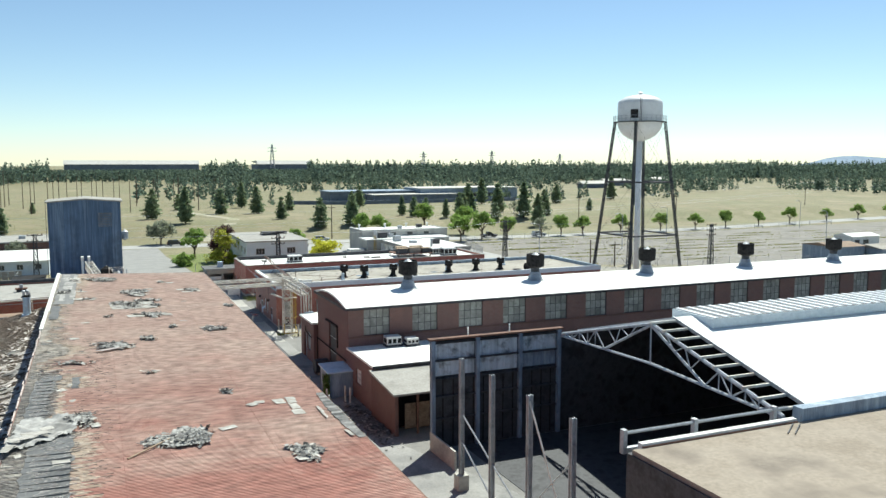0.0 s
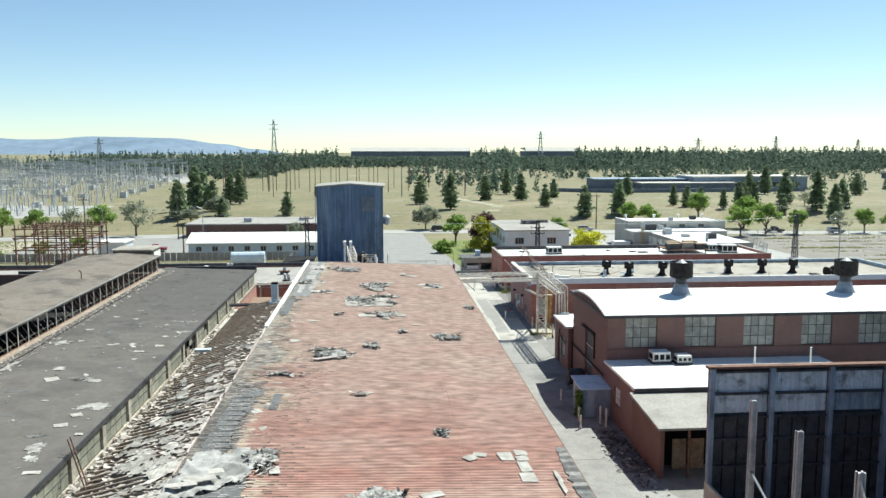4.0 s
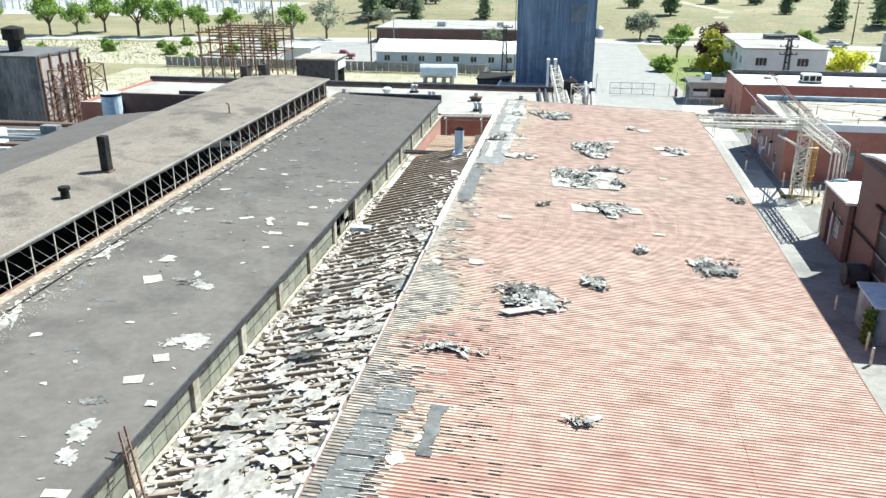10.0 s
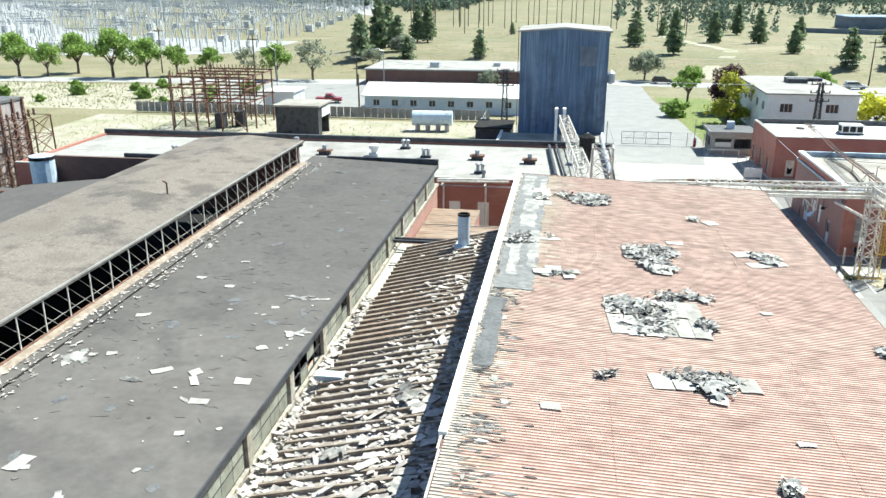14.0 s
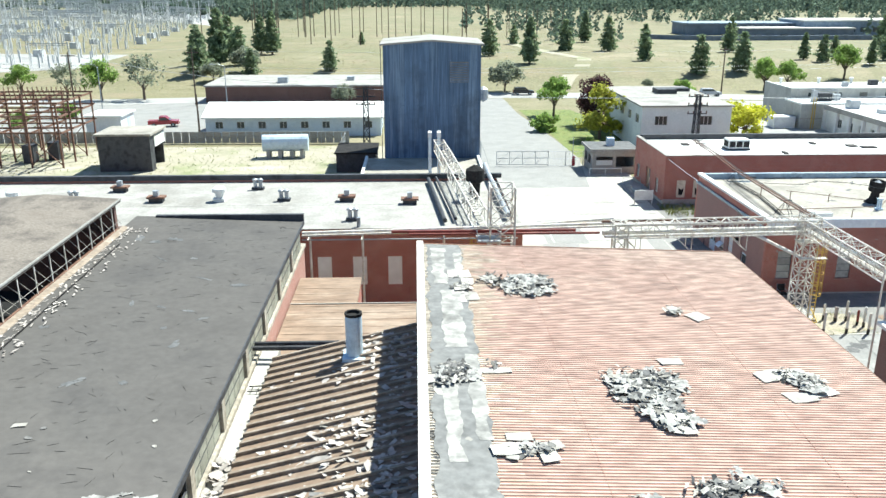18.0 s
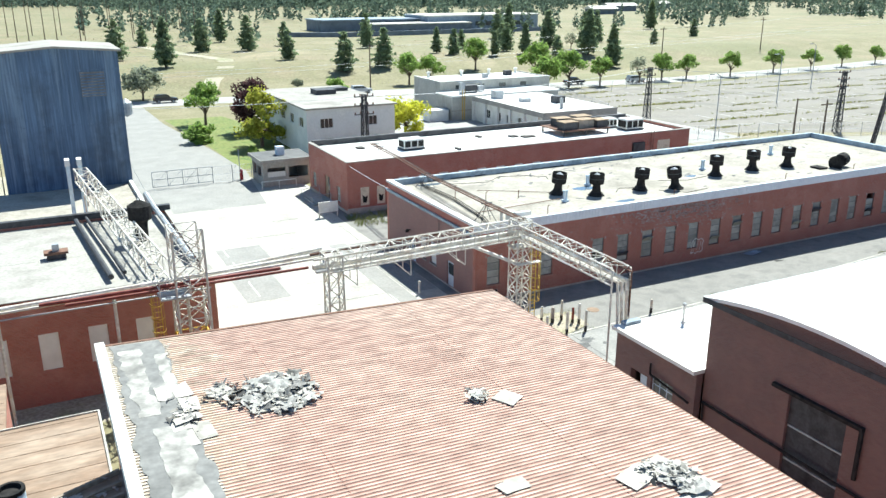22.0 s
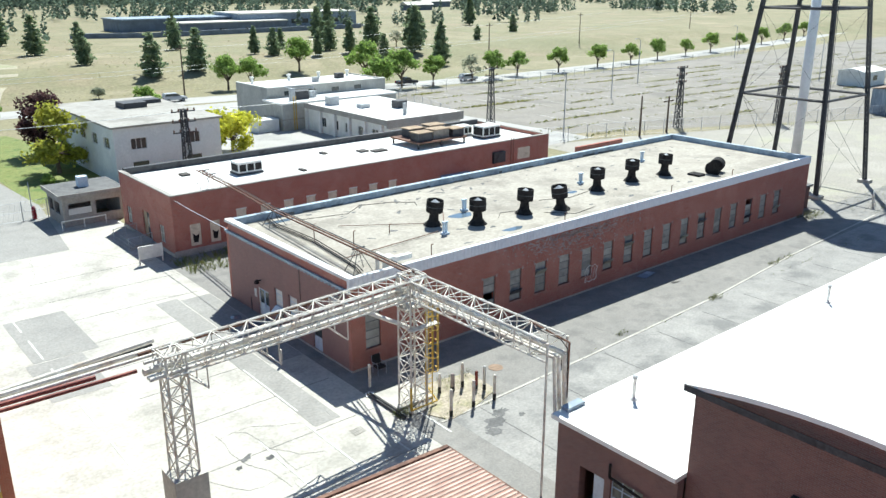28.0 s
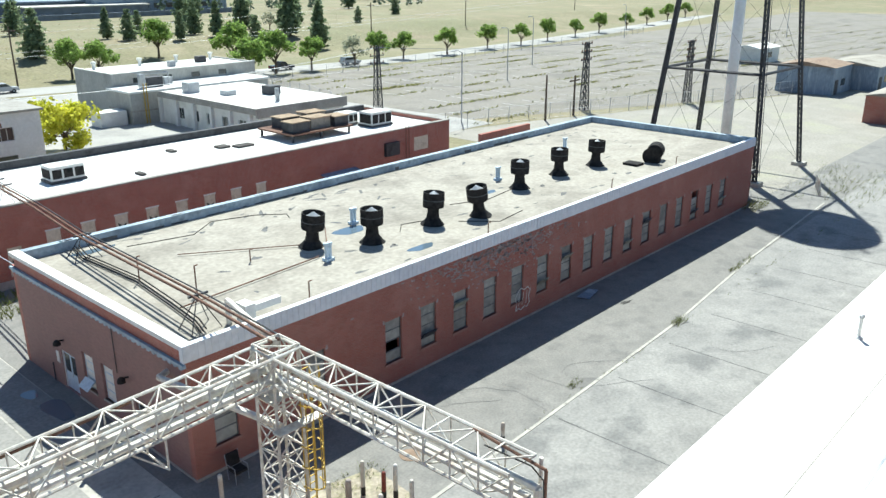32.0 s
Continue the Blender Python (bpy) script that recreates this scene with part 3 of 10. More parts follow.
gm = Mesh()
gx = [-1800, -1200, -800, -560] + list(range(-420, 441, 20)) + [600, 900, 1300, 1900]
gy = [-500, -200, -80, 0, 60, 120, 160, 190] + list(range(196, 240, 5)) + list(range(250, 420, 20)) + [460, 540, 660, 820, 1050, 1400, 2000, 3000, 4600]
for yy in gy:
    for xx in gx:
        gm.v.append((xx, yy, terrain(xx, yy)))
for j in range(len(gy) - 1):
    for i in range(len(gx) - 1):
        a = j * len(gx) + i
        gm.f.append((a, a + 1, a + 1 + len(gx), a + len(gx)))
single("ground", gm, M_EARTH, "dry summer grassland and bare earth", "ground", kind="structure", smooth=True)


def paving(name, pts, mat, z, label, category="pavement"):
    return single(name, Mesh().slab(pts, -0.3, z), mat, label, category, kind="structure")


paving("pavement_yard", [(12.5, 54), (24, 54), (24, 66), (24, 92), (19, 101), (5.8, 101), (5.8, 62), (12.5, 54.5)], M_CONCRETE, 0.02, "sun-bleached concrete yard with cracks")
paving("pavement_alley", [(12.5, -70), (28.5, -70), (28.5, 2), (24.2, 15), (24.2, 30), (25, 43), (24, 53.99), (12.5, 53.99)], M_ALLEY, 0.018, "grey patched asphalt alley beside the mill")
paving("alley_patch", [(13.5, -12), (21, -13), (23, -2), (16, 3), (13.2, 2)], M_CONCRETE, 0.024, "worn pale patch in the alley asphalt")
paving("pavement_apron", [(24.01, 43), (140, 43), (140, 66), (84, 66), (84, 100), (24.01, 100)], M_ASPHALT, 0.016, "cracked grey asphalt beside the brick building")
paving("pavement_strip", [(26, 49.3), (140, 49.3), (140, 61.6), (66, 60.2), (52, 58.9), (37, 58.3), (26, 58.0)], M_ALLEY, 0.02, "lighter asphalt strip with cross joints beside the wing")
paving("yard_east", [(84.01, 44), (200, 30), (200, 62), (150, 86), (100, 104), (84.01, 108)], M_DIRT, 0.01, "pale dusty yard round the water tower", "yard")
paving("pavement_south", [(28.51, -60), (140, -60), (140, 30), (24.21, 30), (24.21, 15), (28.51, 2)], M_ASPHALT, 0.012, "stained asphalt under the roofless shed")
paving("pavement_drive", [(5.8, 101.01), (19, 101.01), (21, 118), (20, 133), (17.5, 160), (17, 181), (5.5, 181), (5.5, 120)], M_PATCH, 0.024, "grey asphalt entrance drive behind the gate")
paving("pavement_offices", [(46, 107), (95, 107), (92, 172), (46, 178)], M_ROAD, 0.02, "asphalt car park behind the brick offices")
paving("pavement_lot", [(92.5, 112), (150, 86), (420, 60), (420, 182), (250, 172), (140, 164), (93, 170)], M_LOT, 0.014, "wide empty parking lot with weeds in the joints", "parking lot")
paving("pavement_west", [(-75, 133), (-33, 133), (-33, 160), (-6, 160), (-6, 180), (-75, 178)], M_PATCH, 0.012, "grey parking strip beside the long white building")
paving("yard_gravel", [(-80, 60), (-60.5, 60), (5.7, 60), (5.7, 128), (-80, 128)], M_YARD, 0.006, "gravel yard with dry weeds", "yard")
paving("overgrown_lot", [(-150, 133), (-76, 133), (-76, 168), (-150, 166)], M_YARD, 0.008, "grey overgrown lot with green weeds behind the fence", "lot")
paving("pavement_gate", [(19.01, 101.02), (24.01, 92.02), (24.01, 100.02), (25.45, 100.02), (25.45, 107.7), (20.5, 114), (20.6, 118.9)], M_CONCRETE, 0.022, "pale concrete apron before the guard booth")
paving("alley_kerb", [(12.5, -60), (13.9, -60), (13.9, 50), (12.5, 50)], M_CONCRETE, 0.045, "pale concrete walkway along the mill wall")
paving("lawn", [(20.5, 119), (31, 119), (31, 150), (28, 164), (18.2, 164), (20.4, 133)], M_LAWN, 0.01, "patchy green lawn by the entrance", "lawn")
road = Mesh()
RC = [(-600, 176), (-140, 172), (-60, 178), (0, 187), (50, 184), (90, 178), (140, 172), (200, 176), (300, 190), (460, 222), (700, 280)]
for (xa, ya), (xb, yb) in zip(RC[:-1], RC[1:]):
    road.slab([(xa, ya - 4.5), (xb, yb - 4.5), (xb, yb + 4.5), (xa, ya + 4.5)], -0.3, 0.03)
single("road", road, M_ROAD, "pale two-lane public road", "road", kind="structure")
# darker repair patches and parking lines
pp = Mesh()
for x0, x1, y0, y1 in ((10.6, 14.5, 79.2, 87.0), (10.1, 13.4, 73.4, 79.1), (17.5, 24.2, 47, 56), (13.2, 16.4, -2, 12), (20.0, 21.6, 62.0, 84.0), (21.7, 23.95, 70, 83.5)):
    pp.box(x0, x1, y0, y1, 0.0, 0.028)
single("asphalt_patches", pp, M_PATCH, "darker asphalt repair patches in the concrete yard", "pavement", kind="structure")
pl = Mesh()
for k in range(5):
    pl.box(11.2, 11.32, 64 + k * 5.2, 67.5 + k * 5.2, 0.0, 0.034)
for k in range(4):
    pl.box(17.0 + k * 2.7, 17.12 + k * 2.7, 57, 62.5, 0.0, 0.034)
for r in range(5):
    for k in range(44):
        x = 104 + k * 4.6
        y = 112 + r * 10.5 - 0.06 * (x - 100)
        if y > 158:
            continue
        pl.box(x, x + 0.14, y, y + 4.8, 0.0, 0.03)
pl.box(20.05, 20.16, 64.0, 70.4, 0.0, 0.036)
single("line_marks", pl, M_WHITELINE, "faded white painted parking lines", "road marking", kind="structure")


kb_ = [(25.4, 58.0), (37, 58.3), (52, 58.9), (66, 60.2), (84, 61.2)]
for (xa, ya), (xb, yb) in zip(kb_[:-1], kb_[1:]):
    n_k = int((xb - xa) / 3.0)
    for k in range(n_k):
        f, g = k / n_k, (k + 0.985) / n_k
        single("kerb_stone", Mesh().slab([(xa + (xb - xa) * f, ya + (yb - ya) * f), (xa + (xb - xa) * g, ya + (yb - ya) * g), (xa + (xb - xa) * g, ya + (yb - ya) * g + 0.16), (xa + (xb - xa) * f, ya + (yb - ya) * f + 0.16)], -0.1, 0.045), M_CONCRETE, "pale concrete edging flush with the asphalt", "kerb", "edging stones", kind="structure")
jt = Mesh()
for k in range(19):
    jt.box(28 + k * 5.3, 28.05 + k * 5.3, 49.4, 58.0, 0, 0.026)
for k in range(9):
    jt.box(14, 23.5, 57 + k * 4.6, 57.04 + k * 4.6, 0, 0.027)
for k in range(5):
    jt.box(12.9, 23.8, -30 + k * 12.5, -29.95 + k * 12.5, 0, 0.025)
jt.box(18.4, 18.44, -60, 53, 0, 0.025)
single("pavement_joints", jt, M_TARFELT, "tarred joints across the pavement slabs", "joints", kind="structure")


# ---- walls with openings ----
def wallrun(m, axis, a0, a1, u0, u1, z0, z1, holes=()):
    """A wall along x or y, from a0 to a1 thick, with holes (u from, u to, z from, z to)."""
    def bx(ua, ub, za, zb):
        if ub - ua > 1e-4 and zb - za > 1e-4:
            if axis == "x":
                m.box(ua, ub, a0, a1, za, zb)
            else:
                m.box(a0, a1, ua, ub, za, zb)
    u = u0
    for ha, hb, hz0, hz1 in sorted(holes):
        bx(u, ha, z0, z1)
        bx(ha, hb, z0, hz0)
        bx(ha, hb, hz1, z1)
        u = hb
    bx(u, u1, z0, z1)
    return m


def window(parent, axis, face, inward, ua, ub, za, zb, cols, rows, name="window", pane_mat=None, frame_mat=None, depth=0.12, bar=0.05, label="", skip=0.0):
    """A sash in an opening: a frame with glazing bars and single panes. face: the wall's outer plane; inward: +1 or -1."""
    d0, d1 = sorted((face + inward * depth, face + inward * (depth + 0.06)))
    fm = Mesh()
    def bx(m, u0, u1, z0, z1, e0, e1):
        if axis == "x":
            m.box(u0, u1, e0, e1, z0, z1)
        else:
            m.box(e0, e1, u0, u1, z0, z1)
    w = bar
    us = [v for k in range(cols + 1) for v in (ua + (ub - ua - w) * k / cols, ua + (ub - ua - w) * k / cols + w)]
    zs = [v for k in range(rows + 1) for v in (za + (zb - za - w) * k / rows, za + (zb - za - w) * k / rows + w)]
    nu, nz = len(us), len(zs)
    # one sheet of bars with square openings, given its depth
    for e in (d0, d1):
        fm.v += [(u, e, z) if axis == "x" else (e, u, z) for z in zs for u in us]
    solid = lambda p, q: 0 <= p < nu - 1 and 0 <= q < nz - 1 and (p % 2 == 0 or q % 2 == 0)
    n0 = nu * nz
    for q in range(nz - 1):
        for p in range(nu - 1):
            if not solid(p, q):
                continue
            c = q * nu + p
            fm.f += [(c, c + 1, c + nu + 1, c + nu), (c + n0, c + n0 + nu, c + n0 + nu + 1, c + n0 + 1)]
            for dp, dq, s, t in ((-1, 0, c + nu, c), (1, 0, c + 1, c + nu + 1), (0, -1, c, c + 1), (0, 1, c + nu + 1, c + nu)):
                if not solid(p + dp, q + dq):
                    fm.f.append((t, s, s + n0, t + n0))
    win = part(name, fm, frame_mat or M_GREYSTEEL, parent, label)
    e0, e1 = d0 + 0.024, d0 + 0.034
    for a in range(cols):
        for b in range(rows):
            if random.random() < skip:
                continue
            u0 = ua + (ub - ua - w) * a / cols + w * 0.8
            u1 = ua + (ub - ua - w) * (a + 1) / cols + w * 0.2
            z0 = za + (zb - za - w) * b / rows + w * 0.7
            z1 = za + (zb - za - w) * (b + 1) / rows + w * 0.3
            pm = Mesh()
            bx(pm, u0, u1, z0, z1, e0, e1)
            part("pane", pm, pane_mat or M_WINDOWLIT, win)
    return win


# ---- the red-roofed mill ----
RX0, RX1, RY0, RY1, RIDGE = -1.35, 12.45, -75.0, 42.3, 5.5


def red_z(x):
    return 11.84 - 0.039 * (x - RX0)


mill = thing("mill_building", "long brick mill building under a worn red corrugated roof", "building", at=(5.5, -16, 0))
wm = Mesh()
wallrun(wm, "y", RX0 + 0.1, RX0 + 0.45, RY0, RY1 - 0.1, 0, 11.5)
wallrun(wm, "y", RX1 - 0.5, RX1 - 0.15, RY0, RY1 - 0.1, 0, 11.1)
wallrun(wm, "x", RY1 - 0.45, RY1 - 0.1, RX0 + 0.45, RX1 - 0.5, 0, 11.3)
wallrun(wm, "x", RY0, RY0 + 0.35, RX0 + 0.45, RX1 - 0.5, 0, 11.3)
part("wall", wm, M_BRICK, mill)
# roof deck and corrugated sheets, ribs running across
dk = Mesh()
prof = [(x, red_z(x)) for x in (RX0, 0.5, 2.5, RIDGE, 9, RX1)]
dk.prism_y([(p[0], p[1] - 0.3) for p in prof] + [(p[0], p[1] - 0.06) for p in reversed(prof)], RY0, RY1)
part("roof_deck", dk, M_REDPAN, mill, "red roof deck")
PITCH = 0.135
pan, rib, crib, tpan, trib = Mesh(), Mesh(), Mesh(), Mesh(), Mesh()
XS = [0.35, 2.5, RIDGE, 9, RX1 + 0.05]
ny = int((RY1 - RY0) / PITCH)
for k in range(ny):
    y0 = RY0 + k * PITCH
    zo = random.uniform(-0.002, 0.002)
    # near the west edge the sheets are torn back to an uneven line
    n1, n2 = noise.noise(Vector((y0 * 0.55, 3.1, 0))), noise.noise(Vector((y0 * 2.3, 8.0, 0)))
    if y0 < -10:
        back = 0.95 + 0.3 * n1 + 0.15 * n2
    elif y0 < 0.5:
        back = 0.1 + 0.25 * n1 + 0.2 * n2
    elif y0 < 24:
        back = -0.9 + 0.35 * n1 + 0.3 * n2 + 1.3 * smooth01(1.3 - abs(y0 - 6.2) / 2.4)
    else:
        back = 0.15 + 0.4 * n1 + 0.25 * n2 + (0.25 if y0 > 33 else 0.0)
    x_first = max(RX0 + 0.2, back)
    xs = [x_first] + [x for x in XS if x > x_first + 0.2]
    # bare cream ribs next to the tarred strip
    reach = 0.5 + 1.3 * smooth01(1.6 - abs(y0 + 1.0) / 1.6) + (0.5 if y0 < -10 else 0.0) + (0.9 if y0 > 1.2 else 0.0) * random.random()
    bare = x_first + (random.uniform(0.5, 1.25) * reach if random.random() < 0.9 else 0.0)
    xs = sorted(set(xs + [bare]))

    def row(sheet_m, rib_m, xa, xb, h):
        za, zb = red_z(xa) + zo, red_z(xb) + zo
        sheet_m.poly([(xa, y0, za), (xb, y0, zb), (xb, y0 + 0.05, zb), (xa, y0 + 0.05, za)])
        i = len(rib_m.v)
        rib_m.v += [(xa, y0 + 0.05, za), (xb, y0 + 0.05, zb), (xb, y0 + 0.062, zb + h), (xa, y0 + 0.062, za + h),
                    (xb, y0 + 0.123, zb + h), (xa, y0 + 0.123, za + h), (xb, y0 + PITCH, zb), (xa, y0 + PITCH, za)]
        rib_m.f += [(i, i + 1, i + 2, i + 3), (i + 3, i + 2, i + 4, i + 5), (i + 5, i + 4, i + 6, i + 7)]

    for xa, xb in zip(xs[:-1], xs[1:]):
        row(pan, crib if xb <= bare + 1e-6 else rib, xa, xb, 0.019)
    row(tpan, trib, RX0 + 0.06, x_first, 0.026)
part("roof_sheet", pan, M_REDPAN, mill, "faded red corrugated sheet with valley shade in its colour", kind="stuff")
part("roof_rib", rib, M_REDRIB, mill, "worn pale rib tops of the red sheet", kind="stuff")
part("bare_rib", crib, M_CREAMRIB, mill, "ribs bared of paint to cream", kind="stuff")
part("tarred_sheet", tpan, M_TARPAN, mill, "sheet smeared with dark tar", kind="stuff")
part("tarred_rib", trib, M_TARRIB, mill, "grey ribs under peeling tar", kind="stuff")
def ragged(xa, xb, ya, yb, amp, q, z):
    """A flat patch over the ribs with uneven long edges."""
    m = Mesh()
    n = max(5, int((yb - ya) / 0.2))
    w = lambda y, t: amp * (noise.noise(Vector((y * 1.1, t, q))) + 0.6 * noise.noise(Vector((y * 3.7, t, q + 5))))
    for j in range(n):
        y0, y1 = ya + (yb - ya) * j / n, ya + (yb - ya) * (j + 1) / n
        a0, a1, b0, b1 = xa + w(y0, 1), xa + w(y1, 1), xb + w(y0, 9), xb + w(y1, 9)
        if b0 > a0 + 0.03 and b1 > a1 + 0.03:
            m.poly([(a0, y0, red_z(a0) + z), (b0, y0, red_z(b0) + z), (b1, y1, red_z(b1) + z), (a1, y1, red_z(a1) + z)])
    return m


for q, (xa, xb, ya, yb) in enumerate(((-0.5, 1.1, -26.2, -10.2), (-0.92, -0.08, -10.1, -3.0), (-0.85, 0.12, -3.1, -0.9), (-0.5, 0.32, -1.0, 0.2), (0.85, 1.2, -2.7, -0.5), (-1.1, -0.5, 17, 22.5), (-1.1, 0.9, -60, -26))):
    part("roof_felt", ragged(xa, xb, ya, yb, 0.2, q, 0.042), M_TARFELT, mill, "flat patch of grey tar felt")
part("roof_felt", ragged(-1.05, 0.4, 23.5, RY1 - 0.2, 0.22, 20, 0.042), M_GREYFELT, mill, "grey ragged roof felt along the edge")
for q, (xa, xb, ya, yb) in enumerate(((-0.75, -0.35, 25, 30), (-0.6, 0.1, 31.5, 36.5), (-0.85, -0.3, 37.2, 41.6), (0.0, 0.4, 26.0, 31.0), (0.05, 0.4, 38, 41))):
    part("roof_felt", ragged(xa, xb, ya, yb, 0.2, q + 30, 0.05), M_PALEFELT, mill, "pale remains of coating on the felt")
kerb = Mesh()
kerb.box(RX0 - 0.12, RX0 + 0.16, 20, RY1 + 0.05, 11.45, 11.96)
kerb.box(RX0 - 0.12, RX0 + 0.1, 13, 19.98, 11.45, 11.95)
part("parapet", kerb, M_OFFWHITE, mill, "white-painted edge kerb")
fl_y = -48.0
while fl_y < 12.9:
    fl_l = min(random.uniform(0.7, 2.4), 12.98 - fl_y)
    fo = random.gauss(0, 0.02)
    part("edge_flashing", Mesh().prism_y([(RX0 - 0.05 + fo, 11.5), (RX0 + fo, 11.5), (RX0 + 0.01 + fo, 11.86 + random.gauss(0, 0.015)), (RX0 - 0.05 + fo, 11.87)], fl_y, fl_y + fl_l * random.choice((0.8, 0.97, 0.99))), M_FLASH, mill, "dirty pink-grey bent edge flashing")
    fl_y += fl_l
ed = Mesh()
ed.box(RX1 - 0.02, RX1 + 0.12, RY0, RY1, 11.0, 11.29)
ed.prism_y([(RX0 + 0.1, 11.45), (RX1 + 0.1, 10.95), (RX1 + 0.1, red_z(RX1 + 0.1) + 0.01), (RX0 + 0.1, red_z(RX0 + 0.1) + 0.01)], RY1 - 0.04, RY1 + 0.08)
part("eave_trim", ed, M_RUST, mill, "rusty eave flashing")
seam = Mesh()
for x in (2.9, 8.6):
    seam.box(x, x + 0.012, RY0, RY1, red_z(x), red_z(x) + 0.02)
part("sheet_seam", seam, M_REDPAN, mill, "lapped sheet seam")

# ---- the long dark-roofed building with its clerestory ----
DX, DY0, DY1 = -8.3, -75.0, 55.6
dark = thing("factory_building", "long factory building with a dark felt roof and open clerestory", "building", at=(-20, -10, 0))
dm = Mesh()
# low-slope roof east of the clerestory
dm.prism_y([(DX, 9.0), (DX, 9.2), (-18.2, 9.55), (-18.2, 9.3)], DY0, DY1)
part("roof", dm, M_DARKROOF, dark, "patched dark felt roof")
dm = Mesh()
dm.prism_y([(-26.2, 8.95), (-26.2, 9.15), (-40, 7.6), (-40, 7.3)], DY0, DY1 - 5)
part("roof", dm, M_DARKROOF, dark, "dark felt roof of the west slope")
# raised clerestory roof
dm = Mesh()
dm.prism_y([(-18.2, 11.02), (-18.2, 11.2), (-22.3, 11.5), (-26.3, 11.2), (-26.3, 11.0), (-22.3, 11.3)], DY0, 53.3)
part("clerestory_roof", dm, M_BROWNROOF, dark, "brown weathered clerestory roof")
dm = Mesh()
dm.box(-18.22, -18.16, DY0, 53.3, 11.13, 11.22)
part("clerestory_trim", dm, M_GREYROOF, dark, "bent metal drip edge")
dm = Mesh()
dm.box(-18.34, -18.22, DY0, DY1 - 3, 9.3, 9.66)
part("clerestory_kerb", dm, M_RUST, dark, "rusted clerestory kerb")
# black back wall, clerestory shade painted in
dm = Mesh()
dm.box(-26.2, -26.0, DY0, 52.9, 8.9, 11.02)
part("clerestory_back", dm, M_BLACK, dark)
dm = Mesh()
dm.box(-26.0, -18.4, 52.7, 53.0, 9.4, 11.0)
part("clerestory_end", dm, M_BRICKDARK, dark)
post_me = Mesh().box(-0.022, 0.022, -0.024, 0.024, 0, 1.42).data("mullion", M_STEELWHITE)
brace_me = Mesh().tube((-0.04, 1.52, 0.02), (-0.25, 0.1, 1.4), 0.013, 4).tube((-0.04, 0.8, 0.02), (-0.25, -0.62, 1.4), 0.013, 4).tube((-0.02, 0, 0.3), (-0.02, 1.6, 0.3), 0.014, 4).data("brace", M_GREYROOF)
k = 0
y = -44.0
while y < 52.8:
    share("mullion", post_me, Matrix.Translation((-18.28, y, 9.62)), dark)
    share("brace", brace_me, Matrix.Translation((-18.36, y + 0.05, 9.62)), dark)
    y += 1.6
# east wall: brick and concrete piers with steel sashes between
wl = Mesh()
wl.box(DX - 0.35, DX - 0.05, DY0, DY1, 0, 7.7)
wl.box(DX - 0.32, DX - 0.02, DY0, DY1, 8.88, 9.0)
part("wall", wl, M_BRICKPALE, dark)
wl = Mesh()
wl.box(DX - 0.3, DX + 0.06, DY0, DY1, 7.55, 7.72)
part("window_sill", wl, M_DECK, dark, "long stained concrete sill")
fas = Mesh()
fas.box(DX - 0.0, DX + 0.06, DY0, DY1, 8.97, 9.205)
part("eave_trim", fas, M_DARKSTEEL, dark, "dark eave edge")
pier_me = Mesh().box(-0.34, 0.02, -0.22, 0.22, 7.7, 8.9).data("pier", M_DECK)
sash = Mesh()
for a in range(5):
    sash.box(-0.03, 0.03, -1.75 + a * 0.875 - 0.018, -1.75 + a * 0.875 + 0.018, 7.72, 8.88)
for b in range(3):
    sash.box(-0.035, 0.035, -1.75, 1.75, 7.72 + b * 0.56, 7.748 + b * 0.56)
sash_me = sash.data("sash", M_DARKSTEEL)
pane_me = Mesh().box(-0.008, 0.008, -0.42, 0.42, -0.265, 0.265).data("pane", M_PANEGREEN)
n_b = 0
y = -46.0
random.seed(4)
while y < DY1 - 1:
    share("pier", pier_me, Matrix.Translation((DX, y, 0)), dark)
    if y + 2.2 < DY1:
        sob = share("sash", sash_me, Matrix.Translation((DX - 0.12, y + 2.1, 0)), dark)
        open_bay = n_b % 11 == 5 or y < -12 and n_b % 3 != 0
        if y > -22:
            for a in range(4):
                for b in range(2):
                    if random.random() < (0.85 if open_bay else 0.02):
                        continue
                    share("pane", pane_me, Matrix.Translation((DX - 0.1, y + 2.1 - 1.3125 + a * 0.875, 8.03 + b * 0.56)), sob)
    y += 4.2
    n_b += 1
endw = Mesh()
endw.box(-40, DX - 0.4, DY1 - 0.6, DY1 - 0.25, 0, 9.0)
part("end_wall", endw, M_BRICKDARK, dark)
up = Mesh()
up.box(-17.0, DX + 0.05, DY1 - 0.25, DY1 + 0.02, 8.9, 9.62)
part("upstand", up, M_DARKSTEEL, dark, "dark flashed end upstand")
part("upstand", Mesh().box(-34, -27.7, DY1 - 0.25, DY1 + 0.02, 8.0, 9.3), M_DARKSTEEL, dark, "dark flashed end upstand")
# added flat floor, shade put in its black, keeps the interior closed and dark
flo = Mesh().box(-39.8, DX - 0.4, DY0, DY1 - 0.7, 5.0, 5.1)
part("floor", flo, M_BLACK, dark, "near-black upper floor with shade in its colour")

# ---- the collapsing lean-to between the two ----
lean = thing("lean_to_roof", "sagging tan lean-to roof with standing seams covered in torn roofing", "roof", at=(-4.8, 0, 0))
LY0, LY1 = -75.0, 39.2


def lean_z(x):
    return 7.85 + (x + 7.5) * (9.35 - 7.85) / 6.1


